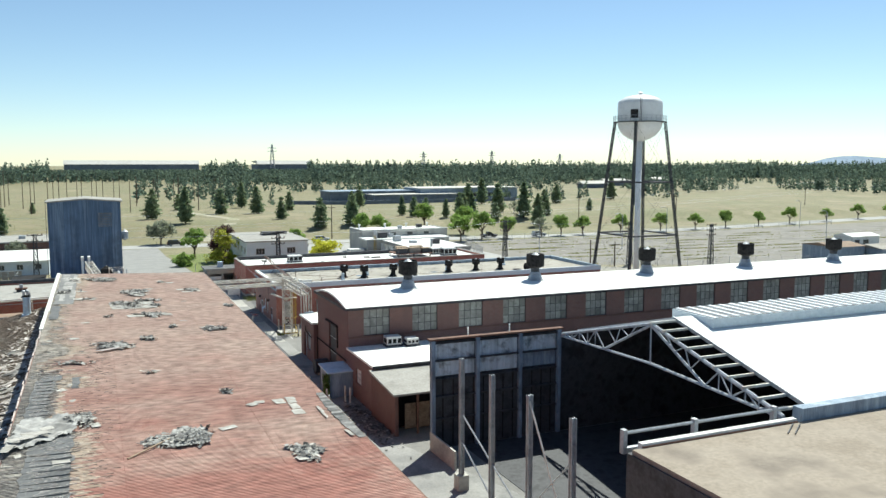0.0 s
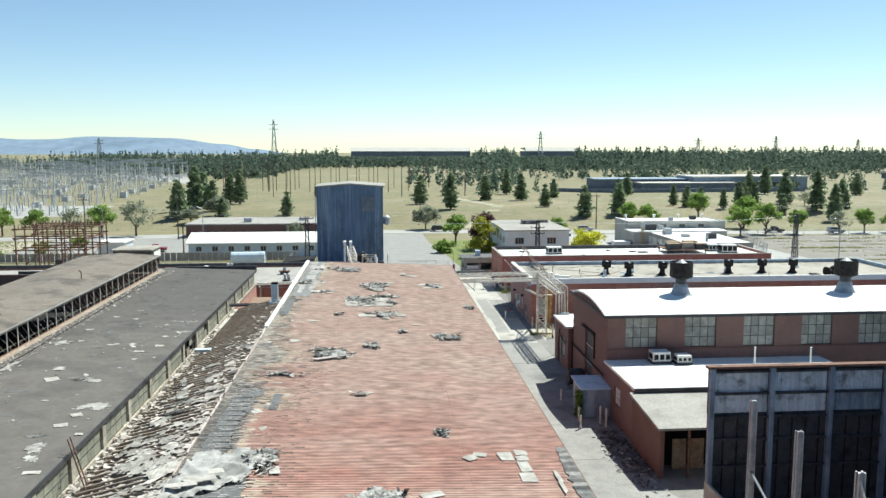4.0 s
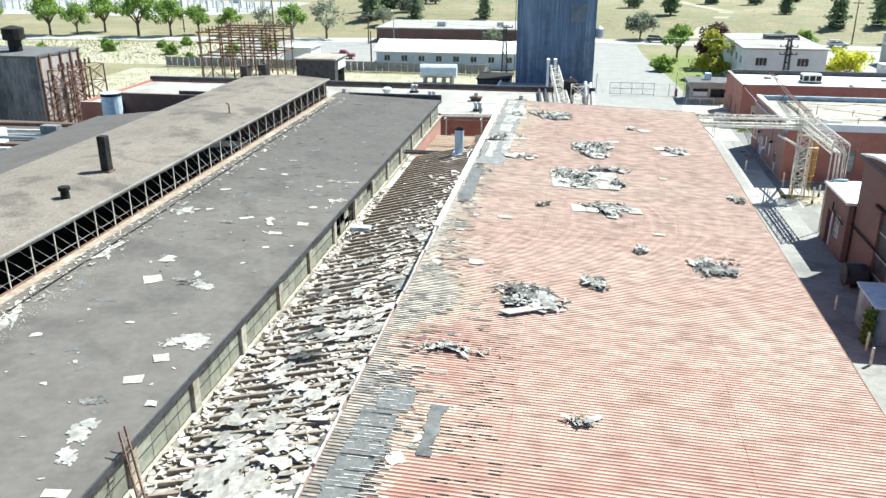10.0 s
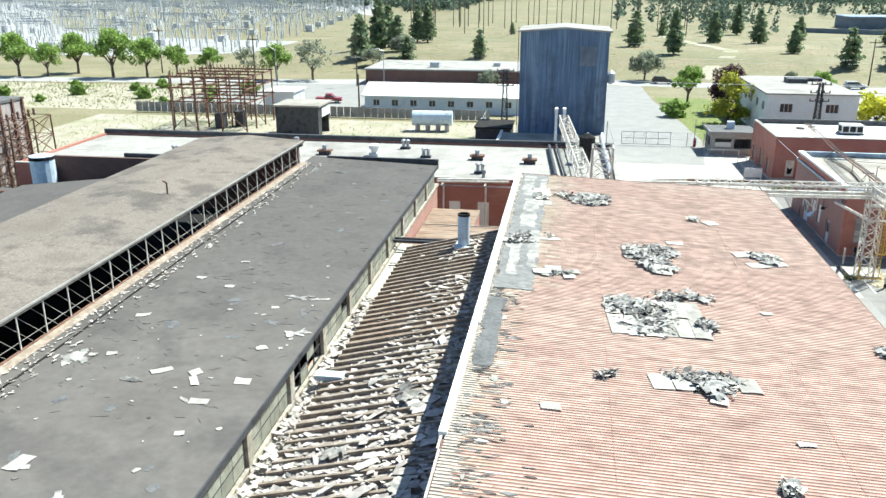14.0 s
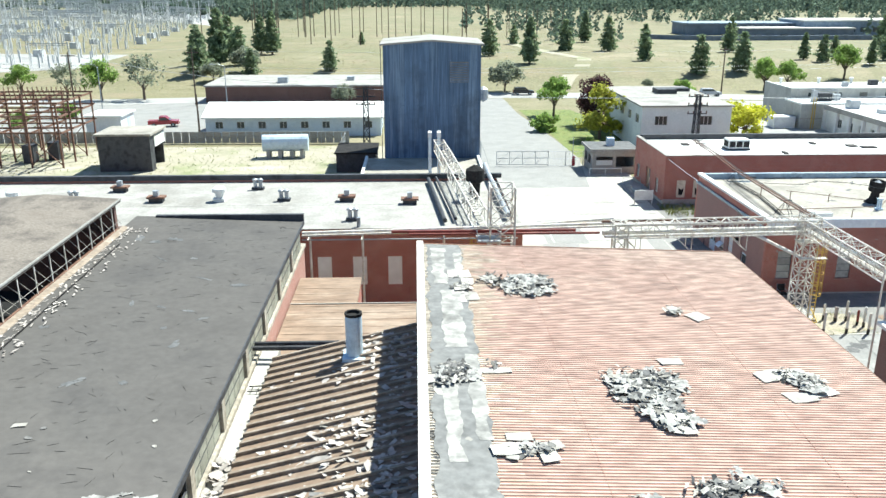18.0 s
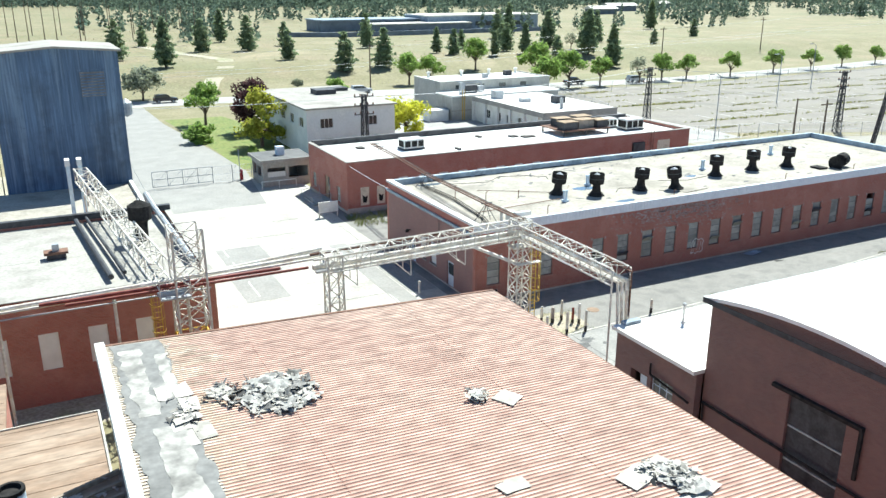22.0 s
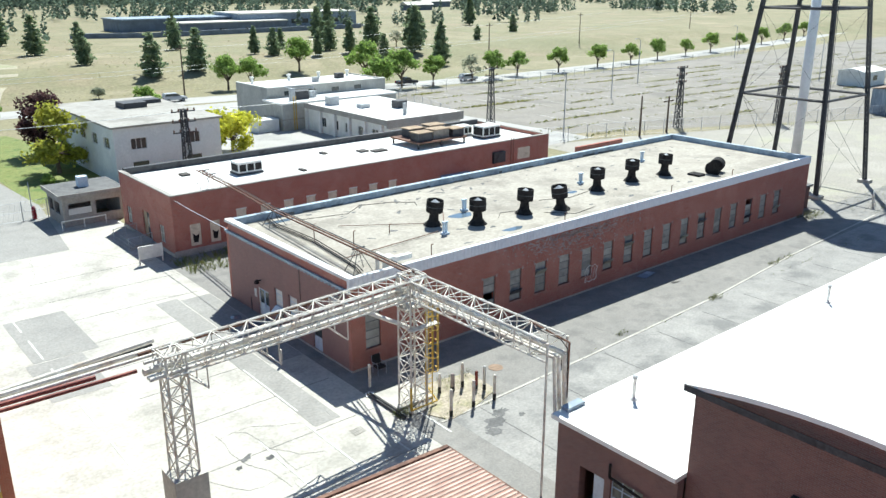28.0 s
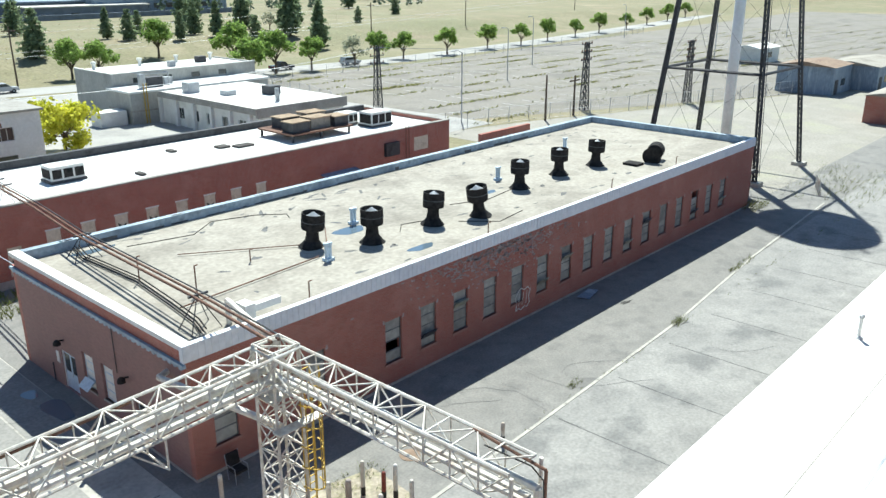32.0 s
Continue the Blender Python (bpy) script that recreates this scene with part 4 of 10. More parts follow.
lm = Mesh()
lm.prism_y([(-7.5, 7.6), (-7.5, 7.85), (-1.32, 9.37), (-1.32, 9.1)], LY0, LY1)
part("roof_deck", lm, M_LEANSHEET, lean, "faded tan roof sheeting")
sheet = Mesh()
sheet.prism_y([(-7.45, 7.87), (-7.45, 7.89), (-1.45, 9.37), (-1.45, 9.35)], 26, LY1 + 0.02)
part("roof_sheet", sheet, M_TAN, lean, "tan metal roof sheet")
pur_me = Mesh()
pur_me.prism_y([(-7.5, 7.86), (-7.5, 8.0), (-1.4, 9.5), (-1.4, 9.36)], -0.055, 0.055)
pur_me = pur_me.data("seam_rib", M_LEANRIB)
y = -48.0
while y < LY1:
    share("seam_rib", pur_me, Matrix.Translation((0, y, 0)), lean)
    y += 0.6
wl = Mesh()
wl.box(-7.5, -1.25, LY1 - 0.3, LY1 - 0.02, 0, 7.6)
part("end_wall", wl, M_BRICK, lean)
gut = single("roof_gutter", Mesh().box(DX + 0.07, -7.5, DY0, 41, 7.0, 7.55), M_CONCRETE, "stained concrete roof gutter between the buildings", "gutter", kind="structure")
tan = thing("low_roof", "low rust-tan corrugated roof below the clerestory building", "roof", at=(-5, 46, 0))
tm = Mesh()
tm.box(-8.24, -1.5, 41.0, 48.6, 6.3, 6.5)
tm.box(-8.24, -4.7, 48.6, 52.8, 6.3, 6.5)
part("roof_sheet", tm, M_TAN, tan)
tm = Mesh()
for k in range(int(11.6 / 0.9)):
    yy = 41.1 + k * 0.9
    tm.box(-8.2, -1.55 if yy < 48.4 else -4.75, yy, yy + 0.05, 6.5, 6.515)
part("roof_rib", tm, M_TAN, tan, kind="stuff")
tm = Mesh()
tm.box(-8.2, -1.55, 48.3, 48.58, 0, 6.3)
tm.box(-8.2, -4.75, 52.5, 52.78, 0, 6.3)
tm.box(-4.98, -4.72, 48.6, 52.5, 0, 6.3)
tm.box(-1.8, -1.52, 41, 48.3, 0, 6.3)
part("wall", tm, M_BRICK, tan)
ed = Mesh()
ed.box(-8.24, -1.45, 48.6, 48.66, 6.25, 6.56)
ed.box(-1.5, -1.42, 41.0, 48.6, 6.25, 6.56)
part("eave_trim", ed, M_CONCRETE, tan)

# ---- brick building with the long row of windows ----
random.seed(11)
LX0, LX1, LYA, LYB, LH = 24.95, 78.4, 65.85, 81.95, 6.0
low = thing("brick_building", "low red brick building with a pale parapet band and tall windows", "building", at=(51, 74, 0))
front_x = [25.95, 30.6] + [35.4 + 2.46 * k for k in range(16)]
front_holes = [(x, x + 1.1, 1.25, 3.5) for x in front_x]
end_holes = [(74.05, 75.15, 0.95, 2.75), (72.15, 73.25, 1.0, 2.8), (76.0, 77.5, 0.05, 2.1), (69.2, 70.3, 0.05, 2.1)]
wm = Mesh()
wallrun(wm, "x", LYA, LYA + 0.35, LX0, LX1, 0, 5.3, front_holes)
wallrun(wm, "x", LYB - 0.35, LYB, LX0, LX1, 0, 5.3)
wallrun(wm, "y", LX1 - 0.35, LX1, LYA + 0.35, LYB - 0.35, 0, 5.3)
part("wall", wm, M_BRICK, low)
wm = Mesh()
wallrun(wm, "y", LX0, LX0 + 0.35, LYA + 0.35, LYB - 0.35, 0, 5.2, end_holes)
part("wall", wm, M_BRICKROSE, low, "grimy rose-painted brick end wall")
part("parapet_end", Mesh().box(LX0 + 0.01, LX0 + 0.34, LYA + 0.35, LYB - 0.35, 5.2, 5.8), M_BRICK, low, "strip of bare red brick under the coping")
rf = Mesh()
rf.box(LX0 + 0.35, LX1 - 0.35, LYA + 0.35, LYB - 0.35, 5.2, 5.45)
part("roof", rf, M_TANROOF, low, "dusty tan flat roof")
cp = Mesh()
cp.box(LX0 - 0.06, LX1 + 0.06, LYA - 0.05, LYA + 0.2, 5.3, 6.0)
part("parapet_front", cp, M_COPING, low, "ribbed pale metal parapet band")
rb = Mesh()
x = LX0
while x < LX1:
    rb.box(x, x + 0.05, LYA - 0.07, LYA - 0.05, 5.32, 5.98)
    x += 0.3
part("band_rib", rb, M_COPING, low, kind="stuff")
cp = Mesh()
cp.box(LX0 - 0.07, LX0 + 0.42, LYA + 0.2, LYB, 5.8, 6.0)
part("coping", cp, M_WHITEPAINT, low, "white end coping")
cp = Mesh()
cp.box(LX0 + 0.42, LX1, LYB - 0.4, LYB + 0.03, 5.3, 5.95)
cp.box(LX1 - 0.38, LX1 + 0.06, LYA + 0.2, LYB - 0.4, 5.3, 5.97)
part("parapet_back", cp, M_BLUECOPING, low, "blue-grey parapet flashing")
tp = Mesh()
x = LX0 + 0.6
while x < LX1 - 2:
    l = random.uniform(0.3, 1.8)
    if random.random() < 0.55:
        zb = random.uniform(5.5, 5.68)
        tp.prism_x([(LYB - 0.41, 5.46), (LYB - 0.4, 5.46), (LYB - 0.4, zb), (LYB - 0.41, zb)], x, x + l * random.uniform(0.5, 1.6))
    if random.random() < 0.2:
        tp.torn(x + l * 0.4, LYB - 0.25, 5.955, l * 0.4, 0.12, 0.0, 0.0, 13, 0.004)
    x += l + random.uniform(0.2, 1.4)
part("tar_patch", tp, M_TARFELT, low, "black tar patches on the flashing", kind="stuff")
sm_ = Mesh()
for k in range(120):
    xx, yy = random.uniform(LX0 + 2, LX1 - 3), random.choice((random.uniform(LYA + 1, LYB - 2), random.gauss(LYB - 1.6, 0.7)))
    if LYA + 0.6 < yy < LYB - 0.8:
        sm_.torn(xx, yy, 5.451, random.uniform(0.1, 0.7), random.uniform(0.06, 0.22), random.gauss(0, 0.6), 0.0, 9, 0.003)
part("tar_smear", sm_, M_TARFELT, low, "dark smears of tar on the flat roof", kind="stuff")
cp = Mesh()
cp.box(LX0 - 0.14, LX0 - 0.002, LYA - 0.1, LYB, 5.12, 5.26)
for k in range(40):
    cp.box(LX0 - 0.1, LX0 - 0.002, LYA + 0.1 + k * 0.4, LYA + 0.28 + k * 0.4, 5.0, 5.12)
part("cornice", cp, M_BLUECOPING, low, "dark dentil moulding")
for i, (xa, xb, za, zb) in enumerate(front_holes):
    window(low, "x", LYA, 1, xa, xb, za, zb, 1, 4, pane_mat=M_PANEGREY, frame_mat=M_SOOTSTEEL, depth=0.09, skip=0.05, bar=0.05)
    if i in (3, 4, 7, 8, 11, 12, 15, 17):
        hz = za + (0.45 if i % 2 else 1.35)
        part("hopper", Mesh().prism_x([(LYA + 0.05, hz), (LYA - 0.2, hz + 0.36), (LYA - 0.17, hz + 0.39), (LYA + 0.08, hz + 0.03)], xa + 0.07, xb - 0.07), M_PANEGREEN if i % 3 else M_DARKSTEEL, low, "hopper pane hanging open")
    for s in (xa - 0.16, xb + 0.02):
        part("jamb_block", Mesh().box(s, s + 0.14, LYA - 0.012, LYA + 0.1, zb - 0.1, zb + 0.1), M_PINKWALL, low, "pale block at the window head")
    part("window_sill", Mesh().box(xa - 0.08, xb + 0.08, LYA - 0.06, LYA + 0.1, za - 0.12, za), M_BRICKPALE, low)
    part("lintel", Mesh().box(xa - 0.06, xb + 0.06, LYA - 0.015, LYA + 0.1, zb, zb + 0.2), M_BRICK, low)
for ya, yb, za, zb in end_holes[:2]:
    window(low, "y", LX0, 1, ya, yb, za, zb, 1, 4, pane_mat=M_OFFWHITE, frame_mat=M_STACKBLUE)
    part("window_sill", Mesh().box(LX0 - 0.06, LX0 + 0.1, ya - 0.06, yb + 0.06, za - 0.1, za), M_CONCRETE, low)
part("hopper", Mesh().prism_y([(LX0 - 0.02, 1.5), (LX0 - 0.42, 1.15), (LX0 - 0.39, 1.12), (LX0 + 0.02, 1.47)], 74.15, 75.05), M_STACKBLUE, low, "pale blue hopper pane hanging open")
for ya, yb in ((76.02, 76.74), (76.77, 77.48), (69.22, 70.28)):
    dr = part("door", Mesh().box(LX0 + 0.1, LX0 + 0.16, ya, yb, 0.06, 2.1), M_STACKBLUE, low, "scuffed pale blue door leaf")
    part("door_pane", Mesh().box(LX0 + 0.085, LX0 + 0.1, ya + 0.1, yb - 0.1, 1.0, 1.92), M_WINDOW, dr)
    part("door_handle", Mesh().tube((LX0 + 0.06, yb - 0.1, 0.85), (LX0 + 0.06, yb - 0.1, 1.0), 0.018, 6), M_GREYSTEEL, dr)
part("door_frame", Mesh().box(LX0 + 0.04, LX0 + 0.12, 75.96, 76.02, 0.05, 2.16).box(LX0 + 0.04, LX0 + 0.12, 77.48, 77.54, 0.05, 2.16).box(LX0 + 0.04, LX0 + 0.12, 76.02, 77.48, 2.1, 2.16), M_OFFWHITE, low)
part("wall_sign", Mesh().box(LX0 - 0.03, LX0 - 0.004, 77.75, 78.05, 1.25, 1.85), M_WHITEPAINT, low, "small white wall sign")
part("conduit", Mesh().tube((LX0 - 0.05, 78.6, 0.0), (LX0 - 0.05, 78.6, 1.0), 0.03, 5).tube((LX0 - 0.05, 71.6, 2.9), (LX0 - 0.05, 71.6, 5.0), 0.02, 5), M_DARKSTEEL, low)
for y, z in ((77.0, 2.7), (70.7, 3.0)):
    lampm = Mesh().tube((LX0, y, z), (LX0 - 0.3, y, z + 0.05), 0.04).lathe([(0.05, z + 0.12), (0.16, z + 0.02), (0.19, z - 0.14), (0.17, z - 0.14), (0.1, z)], LX0 - 0.32, y, 10)
    part("wall_lamp", lampm, M_BLACKVENT, low, "dark round wall lamp")
part("plinth", Mesh().box(LX0 - 0.04, LX0, LYA, 76.0, 0, 0.12).box(LX0 - 0.04, LX1, LYA - 0.04, LYA, 0, 0.14), M_CONCRETE, low, "thin stained concrete footing")

# ---- brick office building behind ----
random.seed(12)
BX0, BX1, BYA, BYB, BH = 25.3, 70.4, 93.0, 105.3, 5.3
off_b = thing("brick_building", "red brick office building with a white flat roof", "building", at=(48, 99, 0))
bh_front = [(26.7, 27.65, 0.75, 2.65), (28.5, 29.4, 0.75, 2.65)] + [(31.0 + 2.35 * k, 31.95 + 2.35 * k, 1.55, 3.25) for k in range(8)] + [(65.4, 67.4, 3.0, 4.3)]
bh_west = [(95.2, 96.3, 0.7, 2.3), (98.5, 100.1, 0.3, 2.75), (103.0, 104.2, 0.7, 2.3)]
wm = Mesh()
wallrun(wm, "x", BYA, BYA + 0.35, BX0, BX1, 0, BH, bh_front)
wallrun(wm, "x", BYB - 0.35, BYB, BX0, BX1, 0, BH)
wallrun(wm, "y", BX0, BX0 + 0.35, BYA + 0.35, BYB - 0.35, 0, BH, bh_west)
wallrun(wm, "y", BX1 - 0.35, BX1, BYA + 0.35, BYB - 0.35, 0, BH)
part("wall", wm, M_BRICK, off_b)
part("plinth", Mesh().box(BX0 - 0.08, BX1 + 0.08, BYA - 0.08, BYA, 0, 0.55).box(BX0 - 0.08, BX0, BYA, BYB, 0, 0.3), M_CONCRETE, off_b, "stained concrete plinth")
part("roof", Mesh().box(BX0 + 0.35, BX1 - 0.35, BYA + 0.35, BYB - 0.35, 4.7, 4.95), M_WHITEROOF, off_b, "white coated flat roof")
cp = Mesh()
cp.box(BX0 - 0.05, BX1 + 0.05, BYA - 0.05, BYA + 0.4, BH, BH + 0.08)
cp.box(BX0 - 0.05, BX0 + 0.4, BYA + 0.4, BYB + 0.05, BH, BH + 0.08)
cp.box(BX1 - 0.4, BX1 + 0.05, BYA + 0.4, BYB + 0.05, BH, BH + 0.08)
part("coping", cp, M_GREYROOF, off_b, "grey metal coping")
part("back_parapet", Mesh().box(BX0 + 0.4, BX1 - 0.4, BYB - 0.42, BYB + 0.05, 4.95, BH + 0.25), M_DARKSTEEL, off_b, "dark back parapet")
for j, (xa, xb, za, zb) in enumerate(bh_front):
    bd = part("boarded_window", Mesh().box(xa, xb, BYA + 0.04, BYA + 0.1, za, zb), M_BOARD, off_b, "cream boarded-up window")
    if 2 <= j < 10:
        part("window_head", Mesh().box(xa - 0.05, xb + 0.05, BYA - 0.02, BYA + 0.04, zb - 0.05, zb + 0.05), M_OFFWHITE, bd)
        part("window_sill", Mesh().box(xa - 0.05, xb + 0.05, BYA - 0.02, BYA + 0.04, za - 0.07, za), M_OFFWHITE, bd)
    if j < 2 or j in (4, 5, 7):
        # flat black face on the board, painted as the dark inside a hole
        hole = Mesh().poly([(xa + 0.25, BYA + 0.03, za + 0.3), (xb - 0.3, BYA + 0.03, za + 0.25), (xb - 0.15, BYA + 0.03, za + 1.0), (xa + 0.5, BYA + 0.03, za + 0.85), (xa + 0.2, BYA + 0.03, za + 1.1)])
        part("broken_hole", hole, M_BLACK, bd, "jagged black face standing for a dark hole")
for ya, yb, za, zb in (bh_west[0], bh_west[2]):
    window(off_b, "y", BX0, 1, ya, yb, za, zb, 2, 2, pane_mat=M_WINDOWLIT, frame_mat=M_WHITEPAINT)
part("door", Mesh().box(BX0 + 0.12, BX0 + 0.18, 98.5, 99.25, 0.3, 2.75), M_WINDOW, off_b, "dark glass entrance door")
part("door", Mesh().box(BX0 + 0.12, BX0 + 0.18, 99.3, 100.1, 0.3, 2.75), M_WOOD, off_b, "closed grey door leaf")
st = Mesh()
for k in range(3):
    st.box(BX0 - 2.4 + k * 0.35, BX0 - 0.08, 97.6 + k * 0.05, 101.6, 0, 0.1 * (k + 1))
part("entrance_step", st, M_CONCRETE, off_b)
for y in (97.7, 101.5):
    rl = Mesh().tube((BX0 - 2.3, y, 0.95), (BX0 - 0.2, y, 1.2), 0.03)
    for x in (BX0 - 2.3, BX0 - 1.2, BX0 - 0.2):
        rl.tube((x, y, 0.1), (x, y, 1.1), 0.03)
    part("handrail", rl, M_GREYSTEEL, off_b)

# ---- brick hall with the white vaulted roof ----
random.seed(13)
WX0, WX1, WYA, WYB = 25.0, 150.0, 31.0, 43.2
hall = thing("brick_hall", "brick hall with a white shallow vaulted roof and steel windows", "building", at=(60, 37, 0))
wh = [(26.6 + 5.25 * k, 29.4 + 5.25 * k, 5.5, 8.15) for k in range(23)]
wm = Mesh()
wallrun(wm, "x", WYA, WYA + 0.4, WX0, WX1, 0, 8.25, wh)
wallrun(wm, "x", WYB - 0.4, WYB, WX0, WX1, 0, 8.25)
wallrun(wm, "y", WX1 - 0.4, WX1, WYA + 0.4, WYB - 0.4, 0, 8.25)
wallrun(wm, "y", WX0, WX0 + 0.4, WYA + 0.4, WYB - 0.4, 0, 8.25, [(35.6, 38.4, 0.0, 5.7)])
arc = [(WYA - 0.25 + (WYB - WYA + 0.5) * k / 12, 8.25 + 0.75 * (1 - ((k - 6) / 6) ** 2)) for k in range(13)]
wm.prism_x([(WYA, 8.25)] + [(min(max(a, WYA + 0.01), WYB - 0.01), b) for a, b in arc] + [(WYB, 8.25)], WX0 + 0.02, WX0 + 0.38)
part("wall", wm, M_BRICKMAUVE, hall)
rf = Mesh()
rf.prism_x([(a, b + 0.02) for a, b in arc] + [(a, b + 0.2) for a, b in reversed(arc)], WX0 - 0.3, WX1)
part("roof", rf, M_WHITEROOF, hall, "white coated vaulted roof")
part("eave_trim", Mesh().box(WX0 - 0.3, WX1, WYA - 0.33, WYA - 0.25, 8.2, 8.46).box(WX0 - 0.34, WX0 - 0.3, WYA - 0.3, WYB + 0.3, 8.2, 8.45), M_DARKSTEEL, hall, "dark drip edge")
for k, (xa, xb, za, zb) in enumerate(wh):
    if k < 14:
        window(hall, "x", WYA, 1, xa, xb, za, zb, 4, 3, pane_mat=M_PANEGREY, frame_mat=M_DARKSTEEL, depth=0.15)
    else:
        part("window", Mesh().box(xa, xb, WYA + 0.15, WYA + 0.2, za, zb), M_WINDOWLIT, hall)
part("window_sill", Mesh().box(WX0, WX1, WYA - 0.06, WYA, 5.35, 5.5), M_BRICKDARK, hall, "projecting brick sill course")
dd = part("door", Mesh().box(WX0 + 0.15, WX0 + 0.25, 35.6, 38.4, 0, 5.7), M_DARKSTEEL, hall, "tall dark steel sliding door")
for z in (1.2, 2.6, 4.2):
    part("door_rail", Mesh().box(WX0 + 0.1, WX0 + 0.15, 35.65, 38.35, z, z + 0.08), M_GREYSTEEL, dd)
trk = Mesh().box(WX0 - 0.2, WX0, 34.8, 39.2, 5.8, 5.96).box(WX0 - 0.14, WX0 - 0.02, 34.8, 34.95, 3.6, 5.8)
part("door_track", trk, M_BLACKVENT, hall)
pipe = Mesh().tube((WX0 - 0.15, 31.6, 3.0), (WX0 - 0.15, 43.1, 3.1), 0.07).tube((WX0 - 0.12, 43, 3.1), (WX0 - 0.12, 43, 0.2), 0.05)
part("wall_pipe", pipe, M_BLACKVENT, hall)
part("eave_trim", Mesh().box(WX0 - 0.3, WX1, WYB + 0.25, WYB + 0.32, 8.2, 8.46), M_GREYSTEEL, hall, "grey metal drip edge")
# low wing on the north side
wing = thing("brick_wing", "low brick wing with a white roof joined to the hall", "building", at=(60, 46, 0))
NZ = 4.55
wm = Mesh()
wing_holes = [(44.7, 46.3, 1.2, 3.2), (46.6, 47.9, 0.05, 2.9)]
wallrun(wm, "y", 24.5, 24.9, 43.22, 49.2, 0, NZ, wing_holes)
wallrun(wm, "x", 48.85, 49.2, 24.9, 150, 0, NZ)
part("wall", wm, M_BRICKMAUVE, wing)
part("roof", Mesh().box(24.3, 150, 43.22, 49.45, NZ, NZ + 0.2), M_WHITEROOF, wing, "white coated flat roof")
part("roof_seam", Mesh().box(24.3, 150, 46.2, 46.24, NZ + 0.2, NZ + 0.21), M_GREYROOF, wing)
window(wing, "y", 24.5, 1, *wing_holes[0], 3, 4, pane_mat=M_WINDOWLIT, frame_mat=M_STACKBLUE)
part("door", Mesh().box(24.6, 24.66, 46.6, 47.2, 0.05, 2.9), M_PALEBLUE, wing, "pale blue door ajar")
part("wall_pipe", Mesh().tube((24.3, 43.4, 3.0), (24.3, 46.2, 3.3), 0.06).tube((24.3, 46.2, 3.3), (24.3, 46.2, 3.9), 0.06), M_BLACKVENT, wing)
# low annexes on the south side
ann = thing("brick_annex", "brick annex with a white flat roof against the hall", "building", at=(28, 26, 0))
wm = Mesh()
wallrun(wm, "y", 24.9, 25.25, 22.6, 30.95, 0, 4.3, [(26.5, 28.2, 1.6, 3.1)])
wallrun(wm, "x", 22.6, 22.95, 25.25, 44, 0, 4.3)
part("wall", wm, M_BRICKMAUVE, ann)
part("roof", Mesh().box(24.75, 44, 22.45, 30.97, 4.3, 4.5), M_WHITEROOF, ann, "white coated flat roof")
window(ann, "y", 24.9, 1, 26.5, 28.2, 1.6, 3.1, 3, 3, pane_mat=M_OFFWHITE, frame_mat=M_GREYSTEEL)
part("eave_trim", Mesh().box(24.7, 44, 22.37, 22.45, 4.28, 4.55), M_DARKSTEEL, ann)
ann2 = thing("lean_to_porch", "small brick lean-to with a mottled grey roof and dark openings", "building", at=(27, 19, 0))
wm = Mesh()
wallrun(wm, "y", 24.6, 24.9, 16.2, 22.55, 0, 3.6)
part("wall", wm, M_BRICKDARK, ann2)
rf = Mesh()
rf.prism_x([(16.0, 3.5), (16.0, 3.66), (22.58, 4.2), (22.58, 4.0)], 24.4, 33)
part("roof", rf, M_GREYROOF, ann2, "mottled grey felt roof")
for x in (24.75, 26.6, 28.4, 30.2):
    part("post", Mesh().box(x, x + 0.16, 16.25, 16.41, 0, 3.5), M_RUST, ann2)
# back wall painted black for the shade behind the porch openings
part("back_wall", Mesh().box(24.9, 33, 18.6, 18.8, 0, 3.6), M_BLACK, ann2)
for x in (26.0, 27.3, 29.2):
    part("door_panel", Mesh().box(x, x + 1.0, 17.6, 17.66, 0.1, 2.3), M_WOOD, ann2, "weathered board door")

# ---- blue tower ----
tow = thing("tower_building", "tall faded blue sheet-clad tower with a shallow gable roof", "building", at=(0.5, 110, 0))
TX0, TX1, TY0, TY1, TZ = -5.2, 6.2, 104.5, 114.5, 16.1
wm = Mesh()
mid = (TX0 + TX1) / 2
wm.box(TX0, mid, TY0, TY0 + 0.25, 0, TZ)
wm.box(TX0, TX0 + 0.25, TY0 + 0.25, TY1, 0, TZ)
wm.box(TX1 - 0.25, TX1, TY0 + 0.25, TY1, 0, TZ)
wm.box(TX0, TX1, TY1, TY1 + 0.25, 0, TZ)
part("wall", wm, M_BLUETOWER, tow)
part("wall", Mesh().box(mid, TX1, TY0 + 0.02, TY0 + 0.25, 0, TZ), M_BLUETOWER, tow, "wall half with paler blue sheets")
gb = Mesh()
gb.prism_y([(TX0, TZ), (TX1, TZ), (mid, TZ + 0.45)], TY0 + 0.02, TY1 + 0.2)
part("gable", gb, M_BLUETOWER, tow)
rf = Mesh()
rf.prism_y([(TX0 - 0.35, TZ), (mid, TZ + 0.48), (TX1 + 0.35, TZ), (TX1 + 0.35, TZ + 0.2), (mid, TZ + 0.68), (TX0 - 0.35, TZ + 0.2)], TY0 - 0.35, TY1 + 0.5)
part("roof", rf, M_GREYROOF, tow, "pale gravel roof")
rb = Mesh()
x = TX0
while x < TX1:
    rb.box(x, x + 0.06, TY0 - 0.035, TY0, 0, TZ - 0.1)
    x += 0.42
part("sheet_rib", rb, M_BLUETOWER, tow, kind="stuff")
lv = Mesh()
lv.box(2.55, 4.75, TY0 - 0.08, TY0 - 0.036, 11.9, 14.25)
louv = part("louvre", lv, M_SOOTSTEEL, tow, "dark louvred opening")
